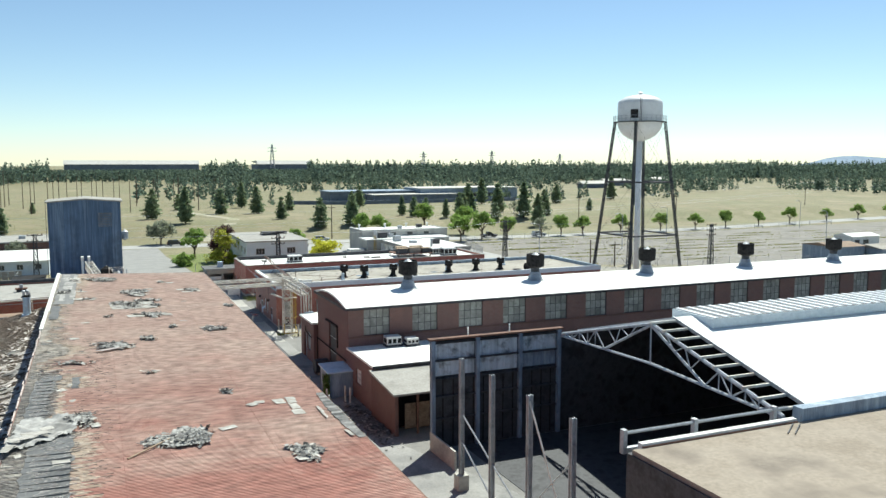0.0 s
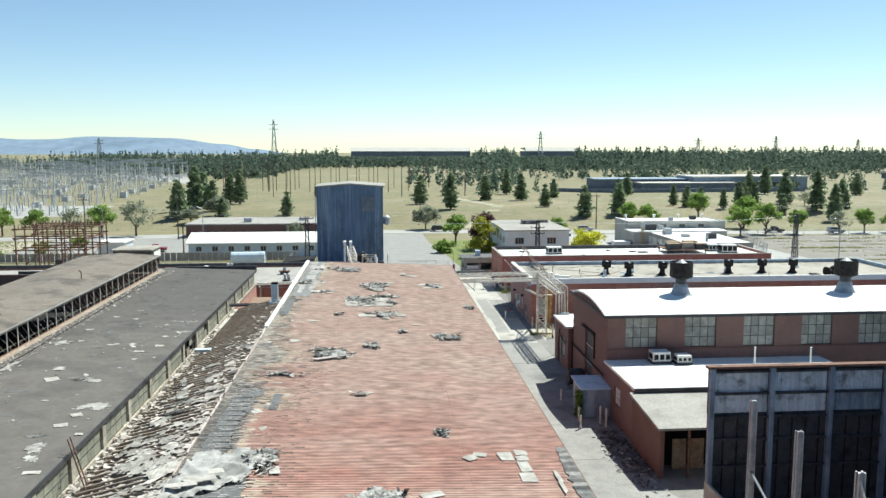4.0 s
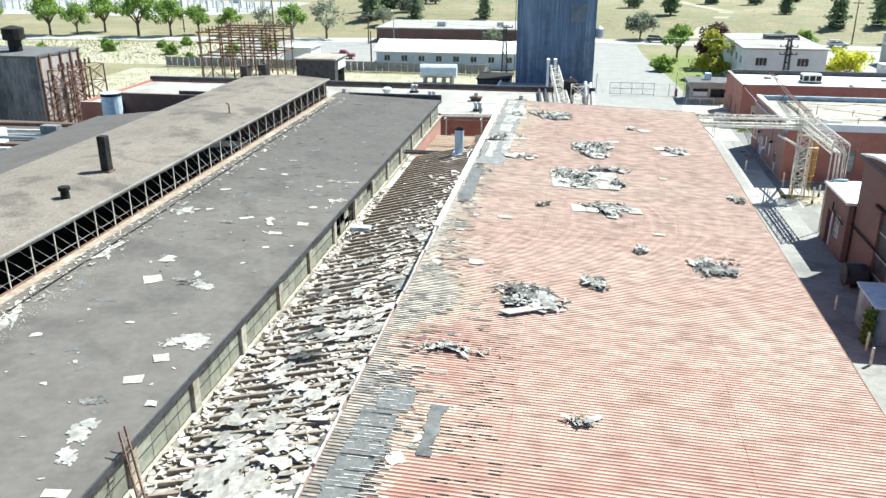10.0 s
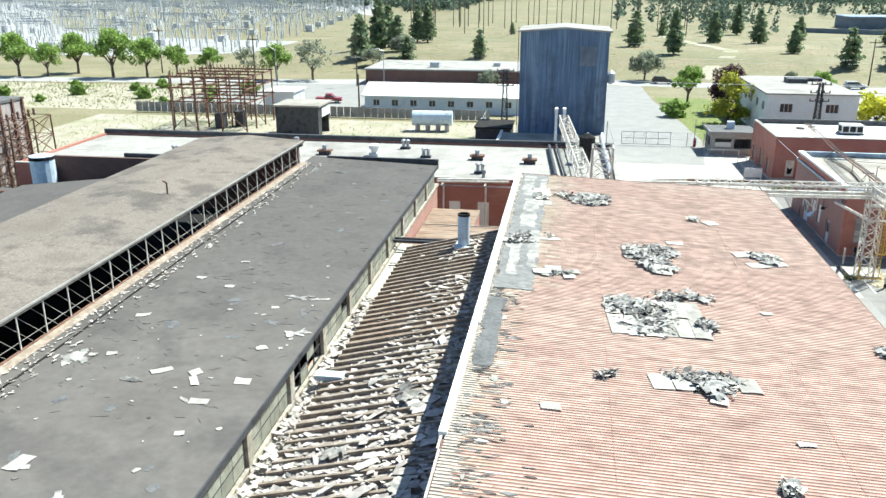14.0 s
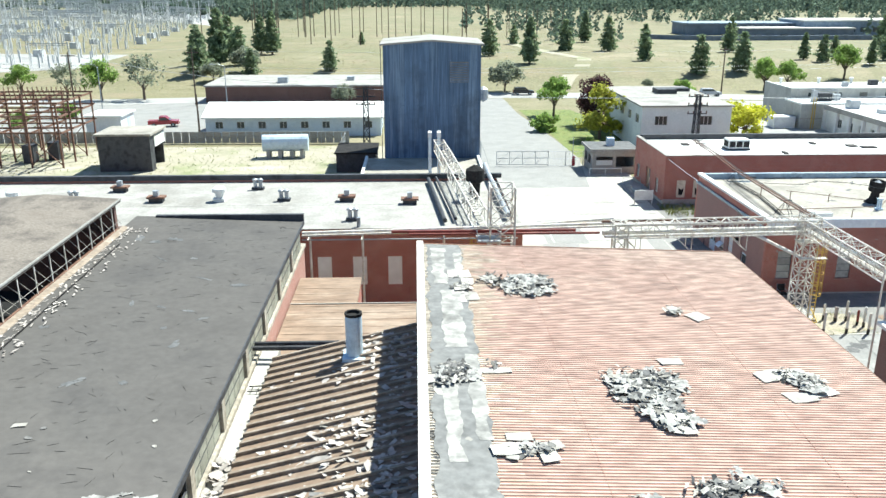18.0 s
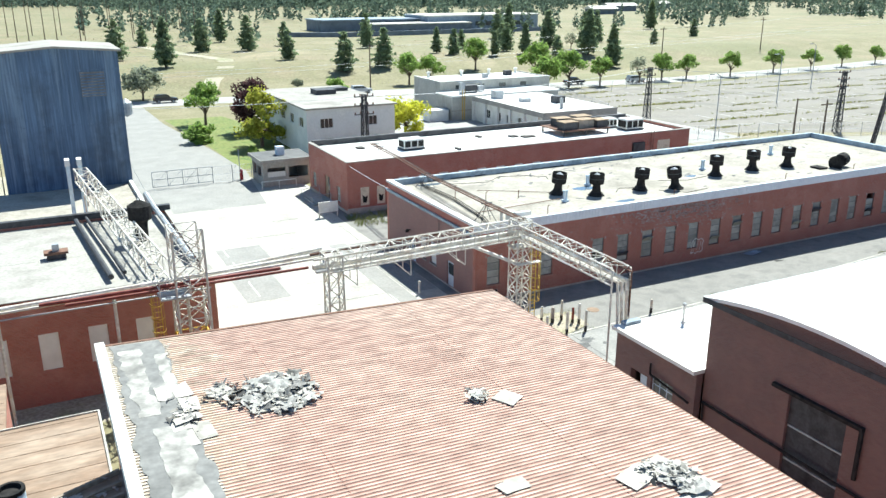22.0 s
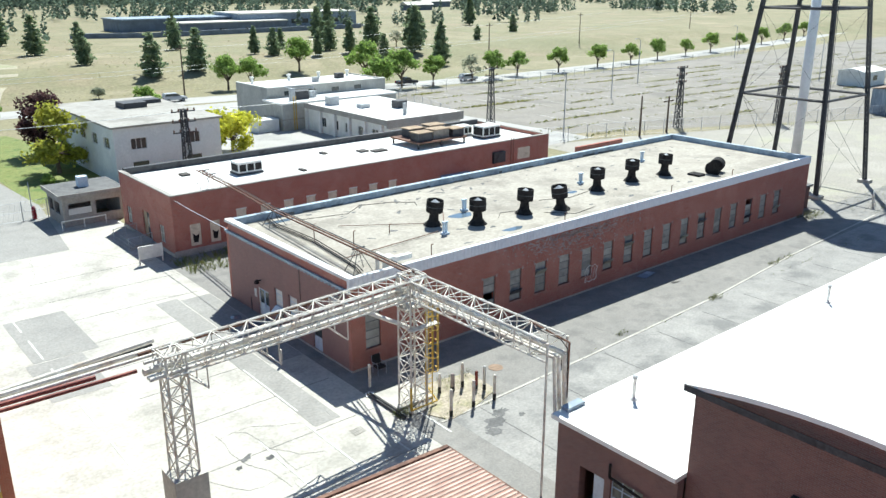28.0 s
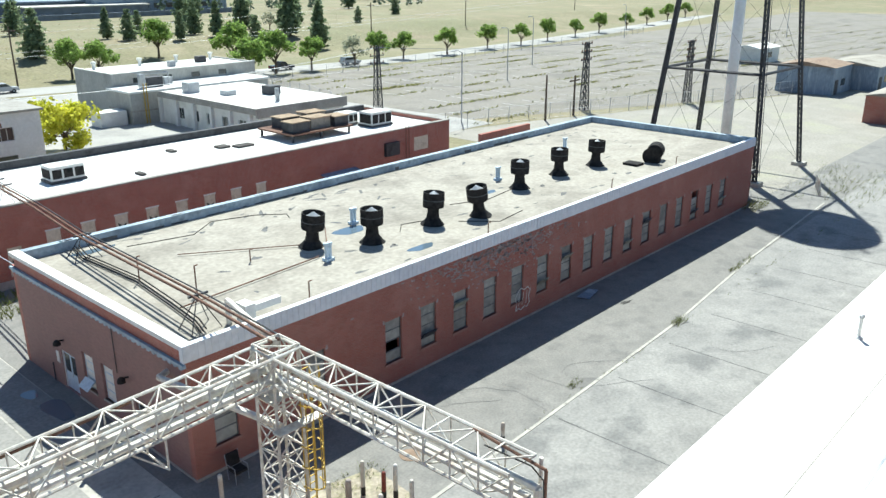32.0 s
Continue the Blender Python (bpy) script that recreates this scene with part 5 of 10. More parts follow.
for k in range(8):
    part("slat", Mesh().box(2.6, 4.7, TY0 - 0.14, TY0 - 0.08, 12.0 + k * 0.28, 12.12 + k * 0.28), M_BLUETOWER, louv)
part("wall_seam", Mesh().box(TX0, TX1, TY0 - 0.05, TY0 - 0.036, 9.2, 9.3).box(TX0, TX1, TY0 - 0.05, TY0 - 0.036, 14.4, 14.48), M_BLUETOWER, tow)
duct = Mesh().lathe([(0.05, 9.1), (0.6, 9.4), (0.6, 10.6), (0.05, 11.0)], TX1 + 0.62, 108.5, 12)
part("dust_hood", duct, M_GREYSTEEL, tow)
ld = Mesh()
for y in (106, 106.5):
    ld.tube((TX0 - 0.35, y, 0.5), (TX0 - 0.35, y, 16.6), 0.035, 4)
for k in range(50):
    ld.tube((TX0 - 0.35, 106, 0.6 + k * 0.32), (TX0 - 0.35, 106.5, 0.6 + k * 0.32), 0.02, 4)
part("ladder", ld, M_DARKSTEEL, tow)
# white-parapet annex before it
tan2 = thing("low_annex", "low annex with a white parapet and pale gravel roof", "building", at=(0, 98, 0))
wm = Mesh()
wallrun(wm, "x", 92.3, 92.6, -7.5, 6.1, 0, 3.3)
wallrun(wm, "y", 5.8, 6.1, 92.6, 104.3, 0, 3.3)
wallrun(wm, "y", -7.5, -7.2, 92.6, 104.3, 0, 3.3)
part("wall", wm, M_WHITEPAINT, tan2)
part("roof", Mesh().box(-7.2, 5.8, 92.6, 104.45, 2.8, 2.95), M_TANROOF, tan2)


# ---- lattice helpers ----
def lattice_beam(parent, p, q, w, h, n, mat, r=0.05, name="chord", deck=False):
    """A box truss from p to q (bottom centre line), w wide and h high, with n panels."""
    p, q = Vector(p), Vector(q)
    d = (q - p).normalized()
    side = Vector((-d.y, d.x, 0)).normalized() * (w / 2)
    up = Vector((0, 0, h))
    cs = [(-1, 0), (1, 0), (-1, 1), (1, 1)]
    for s, t in cs:
        part(name, Mesh().tube(p + side * s + up * t, q + side * s + up * t, r * 1.4, 6), mat, parent)
    for face in range(4):
        m = Mesh()
        for k in range(n):
            a, b = p.lerp(q, k / n), p.lerp(q, (k + 1) / n)
            if face < 2:
                s = side * (-1 if face == 0 else 1)
                m.tube(a + s, b + s + up, r * 0.75, 4) if k % 2 == 0 else m.tube(a + s + up, b + s, r * 0.75, 4)
                m.tube(a + s, a + s + up, r * 0.7, 4)
            else:
                t = up * (face - 2)
                m.tube(a - side + t, b + side + t, r * 0.7, 4) if k % 2 == 0 else m.tube(a + side + t, b - side + t, r * 0.7, 4)
                m.tube(a - side + t, a + side + t, r * 0.7, 4)
        part("bracing", m, mat, parent, kind="stuff")


def lattice_tower(parent, x, y, z0, z1, w0, w1, n, mat, r=0.05, d0=None, d1=None):
    d0, d1 = d0 or w0, d1 or w1
    def corner(sx, sy, f):
        return Vector((x + sx * (w0 + (w1 - w0) * f) / 2, y + sy * (d0 + (d1 - d0) * f) / 2, z0 + (z1 - z0) * f))
    cn = [(-1, -1), (1, -1), (1, 1), (-1, 1)]
    for sx, sy in cn:
        part("leg", Mesh().tube(corner(sx, sy, 0), corner(sx, sy, 1), r * 1.4, 5), mat, parent)
    for i in range(4):
        a, b = cn[i], cn[(i + 1) % 4]
        m = Mesh()
        for k in range(n):
            f, g = k / n, (k + 1) / n
            m.tube(corner(*a, f), corner(*b, g), r * 0.7, 4)
            m.tube(corner(*b, f), corner(*a, g), r * 0.7, 4)
            m.tube(corner(*a, g), corner(*b, g), r * 0.7, 4)
        part("bracing", m, mat, parent, kind="stuff")


def cage_ladder(parent, x, y, z0, z1, mat):
    m = Mesh()
    for s in (-0.22, 0.22):
        m.tube((x + s, y, z0), (x + s, y, z1), 0.035, 4)
    z = z0
    while z < z1:
        m.tube((x - 0.22, y, z), (x + 0.22, y, z), 0.022, 4)
        z += 0.3
    part("ladder", m, mat, parent, "yellow caged ladder")
    m = Mesh()
    z = z0 + 2.2
    while z <= z1:
        pts = [(x + 0.36 * math.cos(t), y - 0.05 - 0.62 * math.sin(t), z) for t in [math.pi * k / 6 for k in range(7)]]
        for a, b in zip(pts[:-1], pts[1:]):
            m.tube(a, b, 0.028, 4)
        z += 0.8
    for t in [math.pi * k / 6 for k in (1, 2, 3, 4, 5)]:
        m.tube((x + 0.36 * math.cos(t), y - 0.05 - 0.62 * math.sin(t), z0 + 2.2), (x + 0.36 * math.cos(t), y - 0.05 - 0.62 * math.sin(t), z1), 0.018, 4)
    part("ladder_cage", m, mat, parent, "yellow hooped cage")


# ---- white pipe bridge ----
BPX, BPY = 25.25, 60.35
bridge = thing("pipe_bridge", "chipped white steel lattice pipe bridge on tall legs", "pipe bridge", at=(BPX, BPY, 0))
lattice_tower(bridge, BPX, BPY, 0.05, 7.8, 1.1, 1.05, 8, M_STEELWHITE, r=0.042)
lattice_tower(bridge, 12.15, 59.75, 1.85, 7.65, 0.95, 0.85, 6, M_STEELWHITE, r=0.042)
part("pedestal", Mesh().box(11.4, 12.9, 59.0, 60.5, 0, 1.85), M_CONCRETE, bridge, "concrete box pedestal")
lattice_beam(bridge, (11.6, 59.75, 6.7), (BPX + 0.55, BPY, 6.72), 1.2, 0.95, 16, M_STEELWHITE, r=0.04)
lattice_beam(bridge, (BPX, BPY + 0.6, 6.7), (BPX + 0.15, 50.4, 6.65), 1.15, 0.95, 11, M_STEELWHITE, r=0.04)
for dy, dz, r, x1, mt, lb in ((0.3, 6.9, 0.17, 25.3, M_STEELWHITE, "thick white lagged pipe"), (-0.12, 6.8, 0.09, 25.3, M_STEELWHITE, ""), (-0.38, 6.82, 0.1, 25.3, M_STEELWHITE, ""), (0.1, 7.4, 0.07, 25.3, M_STEELWHITE, ""), (0.7, 7.55, 0.085, 20.4, M_RUST, "rust-brown steam pipe")):
    part("pipe", Mesh().tube((11.0, 59.7 + dy, dz - 0.02), (x1, 59.7 + (x1 - 11.0) * 0.044 + dy, dz), r, 8), mt, bridge, lb)
for dx, dz, r in ((0.28, 6.9, 0.12), (-0.08, 6.85, 0.09), (-0.36, 6.9, 0.08)):
    part("pipe", Mesh().tube((BPX + dx, BPY, dz), (BPX + 0.15 + dx, 50.1, dz), r, 8).tube((BPX + 0.15 + dx, 50.1, dz), (BPX + 0.15 + dx, 49.9, 4.2), r, 8).tube((BPX + 0.15 + dx, 49.9, 4.2), (BPX + 0.15 + dx, 49.3, 4.75), r, 8), M_STEELWHITE, bridge)
part("pipe", Mesh().tube((BPX + 0.62, 50.0, 7.4), (BPX + 0.62, 50.0, 0.1), 0.05, 6).tube((BPX + 0.62, 50.0, 7.4), (BPX + 0.6, 52.4, 7.62), 0.045, 6), M_RUST, bridge, "thin rusty drop pipe")
part("hose", Mesh().tube((BPX + 0.1, 51.6, 7.7), (BPX + 0.4, 50.3, 7.5), 0.022, 5).tube((BPX + 0.4, 50.3, 7.5), (BPX + 0.45, 49.95, 7.2), 0.022, 5).tube((BPX + 0.45, 49.95, 7.2), (BPX + 0.42, 49.8, 4.9), 0.02, 5), M_BLACKVENT, bridge, "black cable drooping over the bridge end")
for dx in (-0.5, 0.75):
    part("end_post", Mesh().tube((BPX + dx, 50.25, 0.0), (BPX + dx, 50.25, 7.6), 0.06, 6), M_STEELWHITE, bridge)
part("flashing", Mesh().box(24.9, 26.0, 49.05, 49.44, 4.76, 4.92), M_BLUECOPING, bridge, "blue flashing where the pipes enter the roof")
cage_ladder(bridge, BPX + 0.72, BPY - 0.5, 0.2, 6.9, M_YELLOW)
part("base_frame", Mesh().tube((BPX - 0.6, BPY - 0.6, 0.25), (BPX + 1.2, BPY - 0.6, 0.25), 0.05, 5).tube((BPX + 1.2, BPY - 0.6, 0.25), (BPX + 1.2, BPY + 0.5, 0.9), 0.04, 5).tube((BPX - 0.6, BPY - 0.6, 0.25), (BPX - 0.6, BPY - 0.6, 1.6), 0.07, 5), M_YELLOW, bridge, "yellow steel guard round the foot")
part("walkway", Mesh().box(BPX - 0.75, BPX + 1.1, BPY - 0.95, BPY - 0.55, 5.0, 5.05), M_STEELWHITE, bridge)
part("walkway", Mesh().box(BPX - 0.7, BPX + 0.7, BPY - 0.5, BPY + 0.5, 6.0, 6.04), M_STEELWHITE, bridge)
for x in (13.4, 16.9, 20.7):
    yc = 59.75 + (x - 11.6) * 0.042
    for y in (yc - 0.6, yc + 0.6):
        part("hanger", Mesh().tube((x, y, 6.65), (x, y, 5.65), 0.035, 4).tube((x, y, 5.67), (x - 1.0, y, 6.62), 0.03, 4), M_STEELWHITE, bridge)
    part("hanger_bar", Mesh().tube((x, yc - 0.6, 5.67), (x, yc + 0.6, 5.67), 0.035, 4), M_STEELWHITE, bridge)
part("bridge_link", Mesh().tube((BPX, BPY, 4.7), (24.45, 67.0, 4.5), 0.13, 8).tube((24.45, 67.0, 4.5), (24.95, 67.2, 4.5), 0.13, 8), M_STEELWHITE, bridge, "white pipe branching to the end wall")
part("bridge_link", Mesh().tube((BPX + 0.3, BPY + 0.4, 7.6), (28.0, 67.4, 6.5), 0.12, 8).tube((28.0, 67.4, 6.5), (28.0, 67.4, 5.45), 0.12, 8), M_STEELWHITE, bridge, "white pipe branching onto the roof")

# ---- brick building in front of the tower ----
random.seed(21)
mb = thing("brick_building", "low brick building with a grey flat roof and boarded windows", "building", at=(-20, 71, 0))
MX0, MX1, MYA, MYB, MZ = -50.0, 6.1, 63.5, 79.5, 6.25
mh = [(-10.6 + 2.52 * k - 0.5, -10.6 + 2.52 * k + 0.5, 2.05, 4.2) for k in range(6)]
wm = Mesh()
wallrun(wm, "x", MYA, MYA + 0.35, MX0, MX1, 0, MZ, mh)
wallrun(wm, "x", MYB - 0.35, MYB, MX0, MX1, 0, MZ)
wallrun(wm, "y", MX1 - 0.35, MX1, MYA + 0.35, MYB - 0.35, 0, MZ)
wallrun(wm, "y", MX0, MX0 + 0.35, MYA + 0.35, MYB - 0.35, 0, MZ)
part("wall", wm, M_BRICK, mb)
part("roof", Mesh().box(MX0 + 0.35, MX1 - 0.35, MYA + 0.35, MYB - 0.35, 5.8, 6.05), M_GREYROOF, mb, "dusty grey flat roof")
part("coping", Mesh().box(MX0, MX1 + 0.05, MYA - 0.06, MYA + 0.4, MZ, MZ + 0.06).box(MX1 - 0.4, MX1 + 0.05, MYA + 0.4, MYB - 0.4, MZ, MZ + 0.06), M_GREYROOF, mb)
part("parapet_back", Mesh().box(MX0, MX1 + 0.05, MYB - 0.4, MYB + 0.06, MZ, MZ + 0.42), M_DARKSTEEL, mb, "dark flashed rear parapet")
for xa, xb, za, zb in mh:
    part("boarded_window", Mesh().box(xa, xb, MYA + 0.05, MYA + 0.1, za, zb), M_WHITEROOF, mb, "white boarded window")
part("roof_seam", Mesh().box(MX0 + 0.4, MX1 - 0.4, 71.0, 71.05, 6.05, 6.062), M_CONCRETE, mb)


def box_vent(name, x, y, z, kind_):
    """A roof vent: a capped curb, twin pots or a white mushroom."""
    v = thing(name, {"hood": "rust-topped sheet roof hood on a dark kerb", "pots": "pair of small steel vent pots", "white": "white mushroom roof ventilator"}[kind_], "vent", "vents on the grey roof", at=(x, y, z))
    if kind_ == "hood":
        part("kerb", Mesh().box(x - 0.55, x + 0.55, y - 0.3, y + 0.3, z, z + 0.35), M_DARKSTEEL, v)
        part("cap", Mesh().box(x - 0.7, x + 0.7, y - 0.42, y + 0.42, z + 0.35, z + 0.5), M_RUST, v)
        part("stub", Mesh().box(x - 0.2, x + 0.2, y - 0.2, y + 0.2, z + 0.5, z + 0.95), M_GREYSTEEL, v)
    elif kind_ == "pots":
        part("kerb", Mesh().box(x - 0.5, x + 0.5, y - 0.3, y + 0.3, z, z + 0.2), M_DARKSTEEL, v)
        for s in (-0.22, 0.22):
            part("pot", Mesh().lathe([(0.16, z + 0.2), (0.16, z + 0.75), (0.24, z + 0.78), (0.24, z + 0.9), (0.05, z + 1.0)], x + s, y, 10), M_GREYSTEEL, v)
    else:
        part("kerb", Mesh().box(x - 0.45, x + 0.45, y - 0.45, y + 0.45, z, z + 0.3), M_WHITEPAINT, v)
        part("hood", Mesh().lathe([(0.3, z + 0.3), (0.36, z + 0.7), (0.55, z + 0.75), (0.55, z + 1.05), (0.3, z + 1.2)], x, y, 14), M_WHITEPAINT, v, smooth=False)
    return v


for x, y, k in ((-22.4, 72.4, "hood"), (-17.4, 72.6, "white"), (-12.2, 72.5, "pots"), (-7.1, 72.2, "hood"), (-2.0, 71.2, "hood"), (-33.5, 72, "white"), (-29, 72.5, "pots"), (-26.5, 76.0, "hood"), (-37, 70, "pots"), (-6.2, 66.5, "pots"), (-15, 76.4, "pots")):
    box_vent("roof_vent", x, y, 6.05, k)

# yard pipes on the south side of that building
rack = thing("pipe_rack", "steel pipe rack carrying white and red-brown pipes", "pipe rack", at=(1, 62, 0))
for dy, dz, r, mt, xa, xb in ((0, 6.55, 0.14, M_STEELWHITE, -9.3, 12.2), (-0.5, 6.75, 0.11, M_REDPIPE, -3.2, 9.4), (-0.75, 6.62, 0.09, M_REDPIPE, -2.0, 11.0), (0.35, 6.8, 0.12, M_STEELWHITE, 4.8, 12.2), (-0.3, 6.45, 0.08, M_STEELWHITE, -9.3, 12.2), (-0.1, 6.1, 0.05, M_GREYSTEEL, -9.3, 5.5), (0.6, 6.5, 0.09, M_DARKSTEEL, 4.0, 12.2)):
    part("pipe", Mesh().tube((xa, 61.6 + dy, dz), (xb, 61.6 + dy, dz + (0.5 if xb > 12 else 0)), r, 8), mt, rack)
for x in (-8.8, -5.2, 0.4, 4.2):
    part("post", Mesh().tube((x, 61.7, 0), (x, 61.7, 6.6), 0.09, 6).tube((x, 60.6, 6.35), (x, 62.3, 6.35), 0.06, 4), M_STEELWHITE, rack)

ltw = thing("lattice_tower", "white and yellow steel lattice tower with a caged ladder", "tower", at=(4.3, 61.3, 0))
lattice_tower(ltw, 4.3, 61.2, 3.6, 9.9, 1.7, 1.6, 5, M_STEELWHITE, d0=1.8, d1=1.7)
lattice_tower(ltw, 4.3, 61.2, 0, 3.6, 1.9, 1.7, 3, M_YELLOW, d0=2.0, d1=1.8)
cage_ladder(ltw, 2.5, 61.6, 0.3, 6.2, M_YELLOW)
part("platform", Mesh().box(2.6, 4.2, 60.2, 61.9, 6.2, 6.28), M_GREYSTEEL, ltw)
rl = Mesh()
for a, b in (((2.6, 60.2), (4.2, 60.2)), ((4.2, 60.2), (4.2, 61.9)), ((2.6, 61.9), (2.6, 60.2))):
    for z in (6.8, 7.3):
        rl.tube((*a, z), (*b, z), 0.03, 4)
    rl.tube((*a, 6.2), (*a, 7.3), 0.03, 4)
part("guard_rail", rl, M_STEELWHITE, ltw)

conv = thing("conveyor", "inclined white lattice conveyor from the annex to the steel tower", "conveyor", at=(2, 75, 6))
lattice_beam(conv, (0.9, 92.0, 6.3), (3.0, 62.4, 6.6), 1.0, 1.1, 18, M_STEELWHITE, r=0.045)
for y in (84.0, 88.2):
    for s in (-0.5, 0.5):
        part("leg", Mesh().tube((1.3 + s, y, 3.0 if y > 85 else 6.0), (1.3 + s, y, 6.4), 0.06, 5), M_STEELWHITE, conv)
part("duct", Mesh().tube((-0.4, 78.5, 6.4), (0.6, 65.0, 6.4), 0.17, 8).tube((0.3, 79, 6.4), (1.4, 65.5, 6.4), 0.12, 8), M_DARKSTEEL, conv, "dark grey duct on the roof")
part("outlet_duct", Mesh().tube((5.0, 80.2, 6.6), (5.0, 83.5, 6.6), 0.22, 8).tube((5.0, 83.5, 6.6), (5.6, 83.6, 3.0), 0.22, 8).tube((5.0, 80.2, 6.6), (5.3, 66.0, 6.5), 0.2, 8), M_GREYSTEEL, conv)
cyc = thing("cyclone", "dark steel cyclone drum on the roof", "dust collector", at=(3.3, 72.6, 6.05))
part("drum", Mesh().lathe([(0.4, 6.1), (0.45, 7.4), (0.75, 7.6), (0.75, 8.5), (0.1, 8.9)], 3.3, 72.6, 16), M_BLACKVENT, cyc)
part("cap", Mesh().lathe([(0.5, 8.55), (0.02, 8.95)], 3.3, 72.6, 12), M_OFFWHITE, cyc, "pale cone cap")
for x in (0.0, 0.95):
    fr = thing("bucket_elevator", "slender pale blue elevator frame on the annex roof", "elevator", "elevator frames", at=(x, 93.2, 2.95))
    part("leg", Mesh().box(x - 0.16, x + 0.16, 92.9, 93.25, 2.95, 7.5), M_STACKBLUE, fr)
    part("head", Mesh().prism_x([(92.8, 7.5), (93.3, 7.5), (93.5, 8.1), (92.9, 8.0)], x - 0.2, x + 0.2), M_WHITEPAINT, fr)

# ---- roofless shed with the white roof beyond ----
shed = thing("steel_shed", "partly stripped steel shed with a white gable roof and bare trusses", "shed", at=(60, 0, 0))
SX, SY0, SY1 = 38.0, -12.5, 12.3
RXE = 40.0
rf = Mesh()
rf.prism_x([(SY0 - 0.3, 8.45), (0, 11.75), (SY1 + 0.3, 8.45), (SY1 + 0.3, 8.62), (0, 11.92), (SY0 - 0.3, 8.62)], RXE, 150)
part("roof", rf, M_WHITEROOF, shed, "white coated gable roof")
part("roof_edge", Mesh().prism_x([(SY0 - 0.35, 8.4), (0, 11.7), (0, 11.96), (SY0 - 0.35, 8.66)], RXE - 0.06, RXE), M_GREYSTEEL, shed)
sk = Mesh().prism_x([(-2.2, 11.4), (-2.2, 12.05), (2.2, 12.05), (2.2, 11.4)], RXE + 1.6, 150)
part("ridge_monitor", sk, M_PALEBLUE, shed, "pale ridge skylight kerb")
part("skylight_glazing", Mesh().box(RXE + 1.7, 149.9, -2.15, 2.15, 12.05, 12.07), M_SOOTSTEEL, shed, "dirty dark skylight glazing")
for k in range(60):
    part("skylight_bar", Mesh().box(RXE + 1.8 + k * 1.0, RXE + 2.1 + k * 1.0, -2.1, 2.1, 12.05, 12.12), M_COPING, shed)
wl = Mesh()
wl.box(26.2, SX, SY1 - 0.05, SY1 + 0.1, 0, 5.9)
part("wall", wl, M_DARKSTEEL, shed, "near-black lower wall sheeting")
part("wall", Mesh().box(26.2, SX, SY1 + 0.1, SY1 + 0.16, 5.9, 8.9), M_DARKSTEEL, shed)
for xa, xb in ((26.45, 30.05), (30.35, 33.95), (34.25, 37.65)):
    for za, zb in ((5.95, 7.2), (7.3, 8.65)):
        pts, x = [(xa, SY1 - 0.02)], xa + 0.05
        while x < xb - 0.1:
            pts += [(x, SY1 - 0.02), (x + 0.01, SY1 - 0.06), (x + 0.07, SY1 - 0.06), (x + 0.08, SY1 - 0.02)]
            x += 0.26
        wl = Mesh().slab(pts + [(xb, SY1 - 0.02), (xb, SY1 + 0.1), (xa, SY1 + 0.1)], za, zb)
        part("wall_panel", wl, M_PANELBLUE if xb < 34 or zb > 8 else M_BLUEGREY, shed, "streaked pale blue ribbed panel")
for k in range(13):
    part("wall_rib", Mesh().box(26.3 + k * 0.9, 26.38 + k * 0.9, SY1 - 0.12, SY1 - 0.05, 0.2, 5.85), M_BLACKVENT, shed)
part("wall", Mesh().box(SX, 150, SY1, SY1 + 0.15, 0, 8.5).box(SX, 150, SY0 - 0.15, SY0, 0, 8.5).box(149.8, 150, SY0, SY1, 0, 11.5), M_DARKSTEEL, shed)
for x in (26.3, 30.2, 34.1, 37.8):
    part("column", Mesh().box(x - 0.15, x + 0.15, SY1 - 0.45, SY1 - 0.12, 0, 8.9), M_BLUEGREY, shed)
for z in (2.4, 4.2, 5.65, 7.18, 8.6):
    part("girt", Mesh().box(26.2, SX, SY1 - 0.3, SY1 - 0.12, z, z + 0.14), M_DARKSTEEL, shed)
part("eave_beam", Mesh().box(26.0, SX + 0.2, SY1 - 0.4, SY1 + 0.15, 8.9, 9.05), M_RUST, shed, "rusty red eave beam")
part("side_wall", Mesh().box(26.1, 26.25, SY1 - 5.0, SY1 - 0.1, 0, 1.5), M_CONCRETE, shed)
# floor colour darkened to hold the shade under the shed roof
part("floor", Mesh().box(29, 150, SY0 + 0.1, SY1 - 0.2, 0.0, 0.05), M_DARKSTEEL, shed, "dark grey floor with roof shade in its colour")
x = SX


def chord(ya, za, yb, zb, r=0.1):
    part("truss_chord", Mesh().tube((x, ya, za), (x, yb, zb), r, 6), M_TRUSS, shed)


